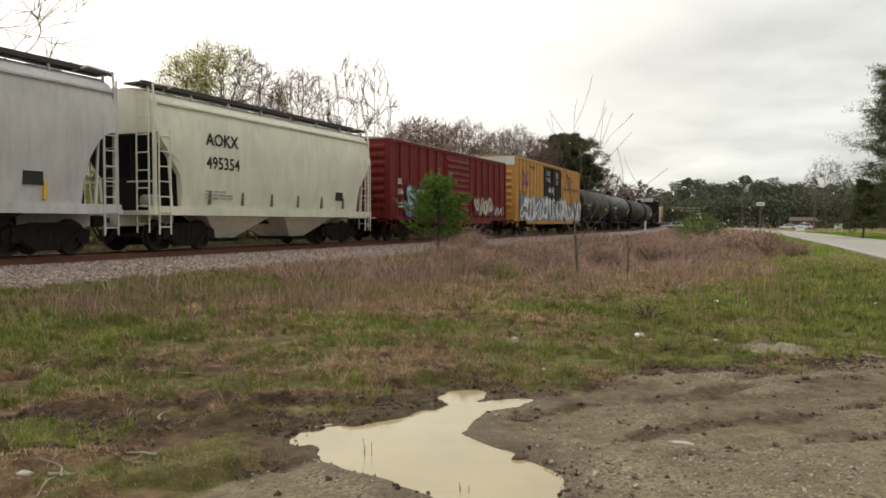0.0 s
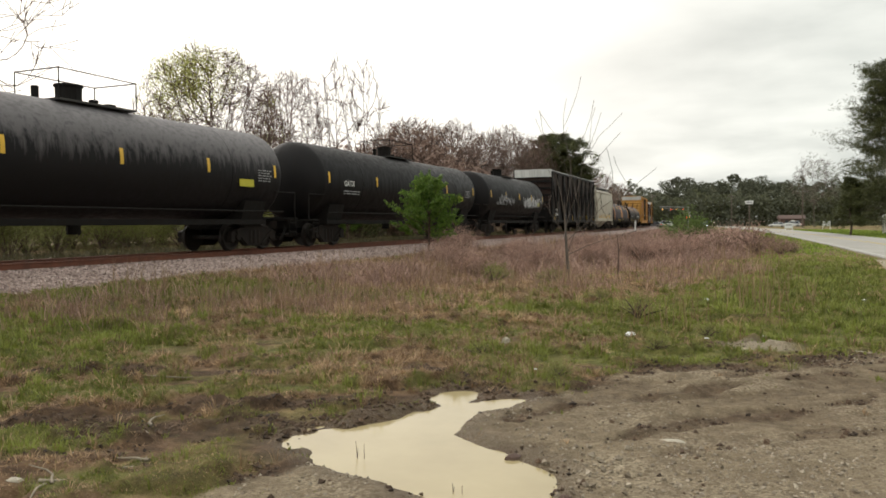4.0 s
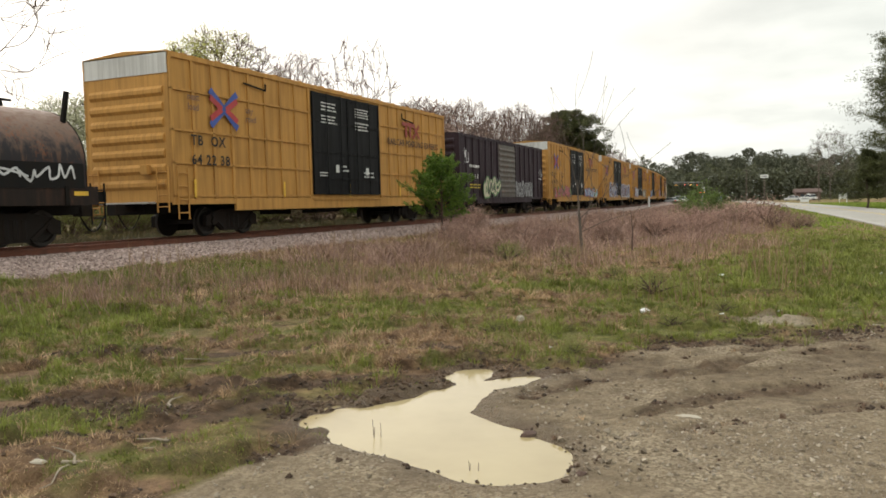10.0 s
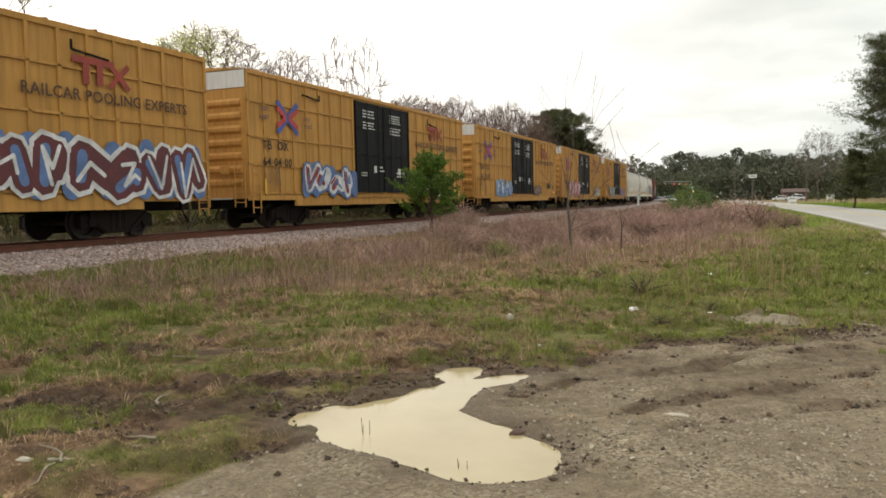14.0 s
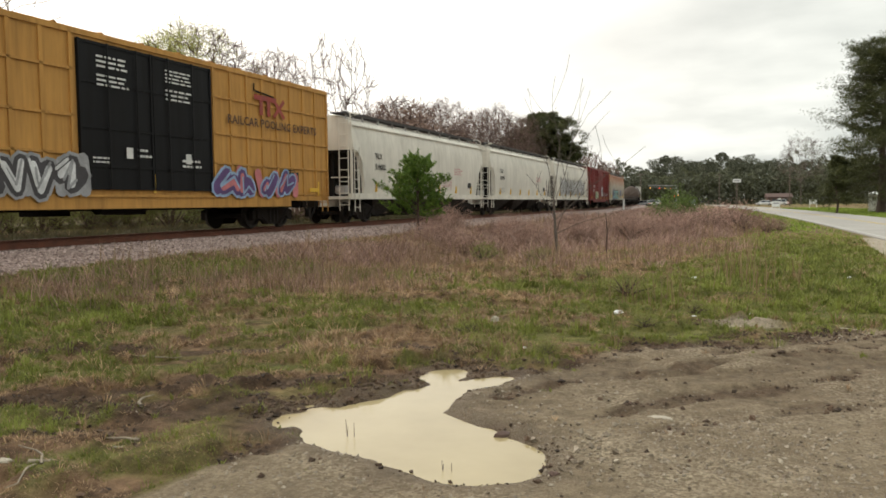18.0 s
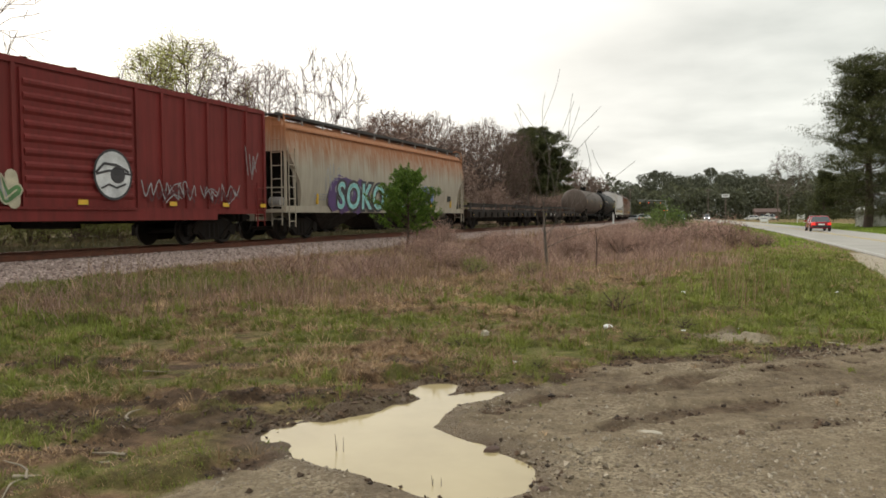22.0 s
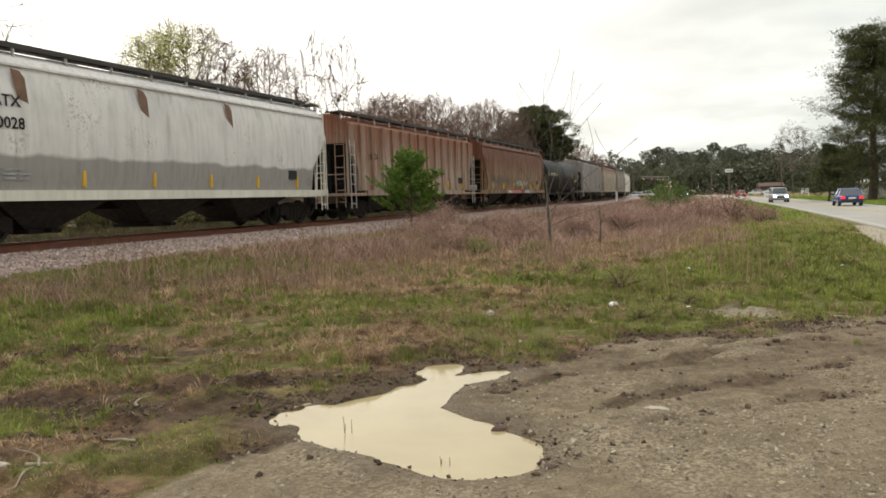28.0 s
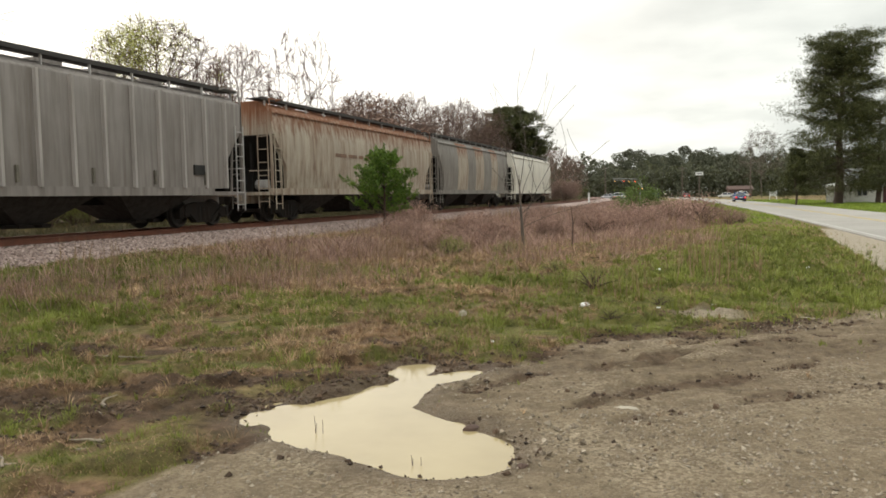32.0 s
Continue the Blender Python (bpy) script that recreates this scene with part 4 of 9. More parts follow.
def tag(car, x, y0, y1, z0, z1, colour, seed=1, r=0.02):
    """A thin sprayed scrawl, one looping line with a few loose strokes."""
    rnd = random.Random(seed)
    g = Geo()
    n = max(4, int((y1 - y0) / 0.13))
    w, h = (y1 - y0) / n, z1 - z0
    line, up = [], True
    for k in range(n + 1):
        line.append((y0 + w * k + rnd.uniform(-0.9, 0.9) * w, z0 + h * (rnd.uniform(0.55, 1.0) if up else rnd.uniform(0.0, 0.4))))
        up = not up if rnd.random() < 0.9 else up
    half = len(line) // 2
    for bit in (line[:half], line[half:]):
        stroke(g, curve(bit, 3), r * 0.8, x + 0.003, 5)
    for k in range(2):
        a = rnd.uniform(y0, y1 - 0.3 * (y1 - y0))
        stroke(g, curve([(a, z0 + h * rnd.uniform(-0.1, 0.5)), (a + 0.15 * (y1 - y0), z0 + h * rnd.uniform(0.2, 0.8)), (a + 0.3 * (y1 - y0), z0 + h * rnd.uniform(0.0, 1.0))], 3), r * 0.7, x + 0.006, 5)
    return part("graffiti_tag", g, SPRAY[colour], car)


def reflectors(car, x, L, z, n, w=0.07, h=0.42):
    for k in range(n):
        y = -L / 2 + 0.8 + k * (L - 1.6) / max(1, n - 1)
        part("reflector", Geo().box(x, x + 0.006, y - w / 2, y + w / 2, z, z + h), STRIPE, car)


def start_car(label, category="freight car"):
    return tagged(new("_".join(category.split())), label, category, "cars of the freight train")


def underframe(car, L, z0, z1, w=2.7, material=None):
    g = Geo().box(-0.35, 0.35, -L / 2, L / 2, z0 - 0.15, z1).box(-w / 2, w / 2, -L / 2 + 0.2, L / 2 - 0.2, z1 - 0.12, z1)
    for s in (-1, 1):
        g.box(-1.2, -0.5, s * 1.4 - 0.5, s * 1.4 + 0.5, z0 - 0.28, z1 - 0.1)
    g.bar((0.75, -1.2, z0 - 0.05), (0.75, 0.4, z0 - 0.05), 0.2, 10)
    g.bar((0.7, -L / 2 + 2.5, z0 + 0.05), (0.7, L / 2 - 2.5, z0 + 0.05), 0.035, 6)
    part("underframe", g, material or UNDER, car)


def box_car(label, L, top, paint, door, style, door_w, white_end=True, wide=1.55, sill=0.78, roof=None, flanges=True):
    """A boxcar: style 'grid' has flanged panels, 'posts' plain upright posts."""
    car = start_car(label, "boxcar")
    floor = 1.12
    for s in (-1, 1):
        wall = Geo().box(min(s * (wide - 0.07), s * (wide - 0.02)), max(s * (wide - 0.07), s * (wide - 0.02)), -L / 2, L / 2, floor, top)
        side = part("side_wall", wall, paint, car)
        part("side_sill", Geo().box(min(s * (wide - 0.06), s * (wide + 0.02)), max(s * (wide - 0.06), s * (wide + 0.02)), -L / 2 + 2.6, L / 2 - 2.6, sill, floor).box(min(s * (wide - 0.06), s * (wide + 0.01)), max(s * (wide - 0.06), s * (wide + 0.01)), -L / 2, L / 2, floor - 0.16, floor), paint, car)
        part("top_rail", Geo().box(min(s * (wide - 0.05), s * (wide + 0.035)), max(s * (wide - 0.05), s * (wide + 0.035)), -L / 2, L / 2, top - 0.12, top), paint, car)
        gap = door_w / 2 + 0.12
        bays = 8 if style == "grid" else 6
        depth = 0.05 if style == "grid" else 0.07
        rib = Geo().box(-0.02, depth, -0.05, 0.05, floor, top - 0.12)
        rib_me = rib.mesh("rib")
        rib_me.materials.append(paint)
        for sy in (-1, 1):
            span_ = L / 2 - gap
            for k in range(bays + 1):
                y = sy * (gap + 0.05 + (span_ - 0.1) * k / bays)
                part("rib", rib_me, None, side, at=pose(s * (wide - 0.02), y, 0, 0, 0, 0 if s > 0 else 180))
            if style == "grid" and flanges:
                for z in (floor + 0.05, floor + 0.95, floor + 1.85, floor + 2.95):
                    a, b = sorted((sy * gap, sy * L / 2))
                    part("flange", Geo().box(min(s * (wide - 0.03), s * (wide + 0.03)), max(s * (wide - 0.03), s * (wide + 0.03)), a, b, z, z + 0.06), paint, side)
        # the door, hung proud of the wall
        d0, d1 = floor + 0.12 if style == "grid" else floor, top - 0.2
        x0, x1 = sorted((s * (wide - 0.03), s * (wide + 0.04)))
        dr = part("door", Geo().box(x0, x1, -door_w / 2, door_w / 2, d0, d1), door, car)
        gx0, gx1 = sorted((s * (wide + 0.035), s * (wide + 0.075)))
        if style == "grid":
            for y in (-door_w / 2, -0.06, 0.03, door_w / 2 - 0.06):
                part("door_frame", Geo().box(gx0, gx1, y, y + 0.06, d0, d1), door, dr)
            for z in (d0, d0 + 0.55, d0 + 1.5, d0 + 2.6, d1 - 0.08):
                part("door_flange", Geo().box(gx0, gx1 - 0.012, -door_w / 2 + 0.062, door_w / 2 - 0.062, z, z + 0.07), door, dr)
            for y in (-door_w * 0.32, -door_w * 0.12, door_w * 0.12, door_w * 0.32):
                part("lock_bar", Geo().bar((s * (wide + 0.10), y, d0), (s * (wide + 0.10), y, d1), 0.022, 6), door, dr)
        else:
            for k in range(9):
                z = d0 + 0.2 + k * (d1 - d0 - 0.3) / 9
                part("door_rib", Geo().prism([(s * (wide + 0.038), z), (s * (wide + 0.085), z + 0.08), (s * (wide + 0.085), z + 0.14), (s * (wide + 0.038), z + 0.2)], -door_w / 2 + 0.06, door_w / 2 - 0.06), door, dr)
        part("door_track", Geo().box(gx0, gx1, -door_w / 2 - (0.1 if style == "grid" else door_w), door_w / 2 + 0.1, floor - 0.06, floor - 0.01), paint, car)
    for s in (-1, 1):
        y0, y1 = sorted((s * (L / 2 - 0.06), s * L / 2))
        end = part("end_wall", Geo().box(-wide + 0.07, wide - 0.07, y0, y1, floor - 0.1, top), paint, car)
        for k in range(7 if style == "grid" else 8):
            z = floor + 0.25 + k * (top - floor - (1.0 if white_end else 0.4)) / (7 if style == "grid" else 8)
            part("end_rib", Geo().loft([[(-1.32, s * (L / 2 + q), z + dz) for q, dz in ((-0.01, 0), (0.07, 0.1), (0.07, 0.2), (-0.01, 0.3))], [(1.32, s * (L / 2 + q), z + dz) for q, dz in ((-0.01, 0), (0.07, 0.1), (0.07, 0.2), (-0.01, 0.3))]]), paint, end)
        if white_end:
            q0, q1 = sorted((s * (L / 2 - 0.01), s * (L / 2 + 0.02)))
            part("end_panel", Geo().box(-wide + 0.05, wide - 0.05, q0, q1, top - 0.55, top + 0.02), ROOF_WHITE, end, "white upper end panel")
        for sx in (-1, 1):
            ladder(car, sx * (wide - 0.28), s * (L / 2 + 0.1), 0.75, 2.0, 0.4, 4, paint, True)
            ladder(car, sx * (wide + 0.05), s * (L / 2 - 0.32), 0.55, 2.0, 0.4, 4, paint, False, "side_ladder")
        part("brake_platform", Geo().box(-0.9, 0.9, min(s * L / 2, s * (L / 2 + 0.3)), max(s * L / 2, s * (L / 2 + 0.3)), 1.0, 1.05), GALV, car)
    part("brake_wheel_box", Geo().box(0.6, 0.85, -L / 2 - 0.22, -L / 2 - 0.07, 1.8, 2.05), paint, car)
    rf = Geo().prism([(-wide, top - 0.01), (wide, top - 0.01), (wide, top + 0.03), (0, top + 0.14), (-wide, top + 0.03)], -L / 2 - 0.02, L / 2 + 0.02)
    r = part("roof", rf, roof or ROOF_GREY, car)
    for k in range(int(L / 1.4)):
        y = -L / 2 + 0.7 + k * 1.4
        part("roof_seam", Geo().loft([[(x, y + dy, z + dz) for x, z in ((-wide, top + 0.03), (0, top + 0.14), (wide, top + 0.03))] for dy, dz in ((-0.05, 0), (-0.03, 0.04), (0.03, 0.04), (0.05, 0))], False, False), roof or ROOF_GREY, r)
    underframe(car, L - 0.2, 0.85, floor - 0.02)
    running_gear(car, L, 3.0 if style == "grid" else 2.2)
    return car


def hopper_profile(top, wide, z0, ribbed=False):
    """Half the cross-section of a covered hopper, from the sill to the roof's ridge."""
    if ribbed:
        return [(wide - 0.08, z0), (wide - 0.08, top - 0.42), (wide - 0.12, top - 0.36), (0.9, top - 0.1), (0.5, top)]
    side = [(wide - 0.12, z0), (wide - 0.05, z0 + 0.5), (wide, z0 + 1.2), (wide - 0.02, z0 + 2.0), (wide - 0.1, top - 0.62), (wide - 0.16, top - 0.42)]
    return side + [(wide - 0.3, top - 0.22), (1.0, top - 0.05), (0.6, top)]


def covered_hopper(label, L, top, paint, bays=3, ribbed=False, wide=1.58, sill_paint=None, low=1.02, board=True, stripe=None, arch=False):
    """A covered hopper: the body's ends slope in above open platforms."""
    car = start_car(label, "hopper car")
    z0 = low + 0.22
    half = hopper_profile(top, wide, z0, ribbed)
    ring = half + [(-x, z) for x, z in half[::-1]]
    # the foot of the body at distances from its end: an arched or a slanting cut
    steps = ((0.1, 0.56), (0.45, 0.545), (0.72, 0.47), (0.95, 0.34), (1.1, 0.18), (1.15, 0.0)) if arch else ((0.1, 0.62), (0.5, 0.47), (1.0, 0.28), (1.08, 0.0))
    inset, zm = steps[-1][0], z0 + steps[0][1] * (top - z0)

    def foot(d):
        return z0 + (top - z0) * float(np.interp(d, [q for q, h in steps], [h for q, h in steps]))

    body = Geo()
    cuts = [(-L / 2 + q, foot(q)) for q, h in steps]
    body.loft([[(x, y, max(z, zf)) for x, z in ring] for y, zf in cuts + [(-y, zf) for y, zf in cuts[::-1]]])
    b = part("body", body, paint, car, smooth=True)
    if not ribbed:
        for s in (-1, 1):
            zz = top - 0.44
            part("roof_seam", Geo().box(min(s * (wide - 0.15), s * (wide - 0.08)), max(s * (wide - 0.15), s * (wide - 0.08)), -L / 2 + 0.15, L / 2 - 0.15, zz, zz + 0.05), paint, b)
    else:
        n = int((L - 1.0) / 1.02)
        for s in (-1, 1):
            for k in range(n):
                y = -L / 2 + 0.6 + (k + 0.5) * (L - 1.2) / n
                zl = foot(L / 2 - abs(y))
                part("rib", Geo().box(min(s * (wide - 0.09), s * (wide + 0.03)), max(s * (wide - 0.09), s * (wide + 0.03)), y - 0.04, y + 0.04, zl, top - 0.4), RIB_PALE if paint is RIBBED else paint, b)
    sp = sill_paint or paint
    for s in (-1, 1):
        x0, x1 = sorted((s * (wide - 0.2), s * (wide - 0.04)))
        part("side_sill", Geo().box(x0, x1, -L / 2 + (1.75 if ribbed else 0), L / 2 - (1.75 if ribbed else 0), low, z0 + 0.02), sp, car)
        for e in (-1, 1):
            y = e * (L / 2 - 0.12)
            part("corner_post", Geo().beam((s * (wide - 0.12), y, low), (s * (wide - 0.12), y, top - 0.3), 0.08, 0.08).beam((s * (wide - 0.12), y, low + 0.9), (s * 0.5, y, low + 0.9), 0.04, 0.04), sp, car)
            part("end_brace", Geo().beam((s * (wide - 0.12), e * (L / 2 - 0.75), low), (s * (wide - 0.12), e * (L / 2 - 0.62), foot(0.62) + 0.05), 0.05, 0.05), sp, car)
            ladder(car, s * (wide + 0.0), e * (L / 2 - 0.36), 0.5, zm + 0.1, 0.42, 7, sp if not ribbed else GALV, False, "side_ladder")
            ladder(car, s * (wide - 0.4), e * (L / 2 + 0.02), 0.55, top - 0.1, 0.42, 8, sp, True, "end_ladder")
    for e in (-1, 1):
        y0, y1 = sorted((e * (L / 2 - 2.0), e * (L / 2 + 0.1)))
        part("end_platform", Geo().box(-wide + 0.1, wide - 0.1, y0, y1, low, low + 0.12).box(-0.35, 0.35, y0, y1, 0.72, low), sp, car)
        lip = wide - 0.2
        # near-black plate under the slope sheet puts the open end's shade into colour
        g = Geo().loft([[(-lip, e * (L / 2 - q), zz), (lip, e * (L / 2 - q), zz), (lip, e * (L / 2 - q), zz - 0.05), (-lip, e * (L / 2 - q), zz - 0.05)] for q, zz in [(q, foot(q) - 0.012) for q, h in steps[:-1]] + [(inset - 0.03, z0 - 0.1)]])
        g.box(-0.32, 0.32, min(e * (L / 2 - inset), e * (L / 2 - inset + 0.55)), max(e * (L / 2 - inset), e * (L / 2 - inset + 0.55)), low + 0.1, low + 0.75)
        for x in (-0.5, 0.5):
            g.beam((x, e * (L / 2 - 0.3), low + 0.1), (x, e * (L / 2 - 0.3), zm), 0.1, 0.1)
        part("slope_frame", g, UNDER, car)
    for e in (-1, 1):
        for sx in (-1, 1):
            y = e * (L / 2 - 0.12)
            part("roof_hoop", Geo().bar((sx * (wide - 0.12), y, top - 0.35), (sx * (wide - 0.16), y, top + 0.06), 0.028, 6).bar((sx * (wide - 0.16), y, top + 0.06), (sx * (wide - 0.16), y - e * 0.75, top + 0.10), 0.028, 6).bar((sx * (wide - 0.16), y - e * 0.75, top + 0.10), (sx * 1.0, y - e * 0.8, top + 0.02), 0.028, 6), sp, car)
    part("brake_cylinder", Geo().bar((0.1, -L / 2 + 0.9, low + 0.4), (0.8, -L / 2 + 0.9, low + 0.4), 0.19, 12), GALV if not ribbed else UNDER, car)
    n = bays
    pitch = (L - 4.0) / n
    for k in range(n):
        y = -(L - 4.0) / 2 + (k + 0.5) * pitch
        g = Geo().loft([[(-1.4, y - pitch * 0.49, z0), (1.4, y - pitch * 0.49, z0), (1.4, y + pitch * 0.49, z0), (-1.4, y + pitch * 0.49, z0)][::-1],
                        [(-0.62, y - 0.42, 0.34), (0.62, y - 0.42, 0.34), (0.62, y + 0.42, 0.34), (-0.62, y + 0.42, 0.34)][::-1]])
        part("outlet_hopper", g, paint if n == 2 else CHUTE_GRIME_SHADE, car)
        part("outlet_gate", Geo().box(-0.75, 0.75, y - 0.48, y + 0.48, 0.24, 0.335).bar((-1.0, y, 0.3), (1.0, y, 0.3), 0.05, 6), TRUCK, car)
    part("centre_sill", Geo().box(-0.3, 0.3, -L / 2, L / 2, 0.78, low - 0.005), UNDER, car)
    if board:
        for s in (-1, 1):
            w = part("running_board", Geo().box(min(s * 0.62, s * 1.2), max(s * 0.62, s * 1.2), -L / 2 - 0.1, L / 2 + 0.1, top + 0.06, top + 0.10), GRATE, car)
            m = int(L / 1.5)
            for k in range(m + 1):
                y = -L / 2 + 0.2 + k * (L - 0.4) / m
                part("board_bracket", Geo().beam((s * 1.18, y, top - 0.25), (s * 1.18, y, top + 0.08), 0.07, 0.03), GALV, w)
            part("board_edge", Geo().box(min(s * 1.2, s * 1.23), max(s * 1.2, s * 1.23), -L / 2 - 0.1, L / 2 + 0.1, top + 0.02, top + 0.14), GRATE, w)
        for k in range(bays * 2 + 2):
            y = -L / 2 + 1.2 + k * (L - 2.4) / (bays * 2 + 1)
            part("hatch_cover", Geo().box(-0.42, 0.42, y - 0.45, y + 0.45, top - 0.01, top + 0.11), paint, car)
    if stripe:
        mat_, spans = stripe
        for a, c in spans:
            part("worn_panel", Geo().loft([[(x + 0.004, y, z) for x, z in half[:-2]] for y in (a, c)], False, False), mat_, b, "paler repainted panel", True)
    running_gear(car, L, 1.75)
    return car


def tank_car(label, L, paint, radius=1.52, mid=2.5, band=None, platform=True, head_paint=None, strips=5):
    car = start_car(label, "tank car")
    n = 40
    prof = [(-L / 2 + 0.35 + 0.72 * (1 - math.cos(a)) - 0.0, radius * math.sin(a)) for a in [k * math.pi / 16 for k in range(1, 9)]]
    prof = [(-L / 2 + 0.35, 0.02)] + prof
    ys = prof + [(-y, r) for y, r in prof[::-1]]
    rings = [[(r * math.sin(2 * math.pi * k / n), y, mid + r * math.cos(2 * math.pi * k / n)) for k in range(n)] for y, r in ys]
    shell = part("tank_shell", Geo().loft(rings), paint, car, smooth=True)

    def hoop(y, w, dr, material, name):
        rr = [[((radius + q) * math.sin(2 * math.pi * k / n), y + dy, mid + (radius + q) * math.cos(2 * math.pi * k / n)) for k in range(n)] for dy, q in ((-w / 2, -0.01), (-w / 2, dr), (w / 2, dr), (w / 2, -0.01))]
        part(name, Geo().loft(rr, True, False), material, shell, smooth=True)

    for y in (-L * 0.28, L * 0.28):
        hoop(y, 0.05, 0.006, paint, "weld_seam")
    if band:
        hoop(0.0, 0.55, 0.02, band, "tank_band")
    for e in (-1, 1):
        part("saddle", Geo().loft([[(x, e * (L / 2 - 2.7), 0.8) for x in (-1.1, 1.1)] + [(x, e * (L / 2 - 2.7), 1.62) for x in (1.34, -1.34)], [(x, e * (L / 2 - 1.6), 0.8) for x in (-1.1, 1.1)] + [(x, e * (L / 2 - 1.6), 1.62) for x in (1.34, -1.34)]]), UNDER, car)
        y0, y1 = sorted((e * (L / 2 - 3.4), e * (L / 2 + 0.05)))
        part("stub_sill", Geo().box(-0.35, 0.35, y0, y1, 0.72, 1.12), UNDER, car)
        part("end_platform", Geo().box(-1.45, 1.45, min(e * (L / 2 - 0.55), e * (L / 2 + 0.1)), max(e * (L / 2 - 0.55), e * (L / 2 + 0.1)), 0.98, 1.04), UNDER, car)
        for s in (-1, 1):
            part("end_rail", Geo().bar((s * 1.4, e * (L / 2), 1.0), (s * 1.4, e * L / 2, 1.95), 0.022, 6).bar((s * 1.4, e * L / 2, 1.95), (s * 1.4, e * (L / 2 - 1.2), 1.95), 0.022, 6), UNDER, car)
            ladder(car, s * 1.5, e * (L / 2 - 0.3), 0.45, 1.05, 0.4, 2, UNDER, False, "step")
    for s in (-1, 1):
        part("side_rail", Geo().bar((s * (radius + 0.1), -L / 2 + 1.0, 1.28), (s * (radius + 0.1), L / 2 - 1.0, 1.28), 0.025, 6), UNDER, car)
        part("running_beam", Geo().box(min(s * 1.05, s * 1.25), max(s * 1.05, s * 1.25), -L / 2 + 1.5, L / 2 - 1.5, 0.86, 1.02), UNDER, car)
        for k in range(strips):
            y = -L / 2 + 1.3 + k * (L - 2.6) / (strips - 1)
            part("reflector", Geo().loft([[((radius + 0.008) * math.sin(a), yy, mid + (radius + 0.008) * math.cos(a)) for a in [s * (1.36 + 0.055 * j) for j in range(6)]] for yy in ((y - 0.06, y + 0.06) if s > 0 else (y + 0.06, y - 0.06))], False, False), STRIPE, shell)
    top = mid + radius
    part("manway", Geo().bar((0, -0.25, top - 0.1), (0, -0.25, top + 0.42), 0.32, 14).bar((0, -0.25, top + 0.42), (0, -0.25, top + 0.47), 0.36, 14), UNDER, car)
    part("valve", Geo().bar((0, 0.55, top - 0.1), (0, 0.55, top + 0.2), 0.12, 8).bar((0, -1.25, top - 0.1), (0, -1.25, top + 0.3), 0.09, 8).bar((0.15, 0.95, top - 0.1), (0.15, 0.95, top + 0.12), 0.16, 8), UNDER, car)
    if platform:
        g = Geo().box(-0.75, 0.75, -1.2, 1.3, top - 0.07, top - 0.02)
        part("platform", g, GRATE, car)
        g = Geo()
        for s in (-1, 1):
            for y in (-1.2, 1.3):
                g.bar((s * 0.75, y, top - 0.05), (s * 0.75, y, top + 0.7), 0.016, 6)
            g.bar((s * 0.75, -1.2, top + 0.7), (s * 0.75, 1.3, top + 0.7), 0.016, 6)
        g.bar((-0.75, 1.3, top + 0.7), (0.75, 1.3, top + 0.7), 0.016, 6)
        g.bar((-0.75, -1.2, top + 0.7), (0.75, -1.2, top + 0.7), 0.016, 6)
        part("guard_rail", g, UNDER, car)
    part("outlet", Geo().bar((0, -0.2, 0.62), (0, -0.2, 1.1), 0.18, 8), UNDER, car)
    part("placard", Geo().box(radius - 0.02, radius + 0.012, L * 0.30, L * 0.30 + 0.7, mid - 0.45, mid - 0.22), SIGN_YELLOW, car, "small yellow warning panel")
    bars(car, radius + 0.004, L * 0.36, mid - 0.25, 0.8, 0.42, 5, SPRAY["grey"], int(L * 10), "stencil_panel")
    running_gear(car, L, 1.9)
    return car


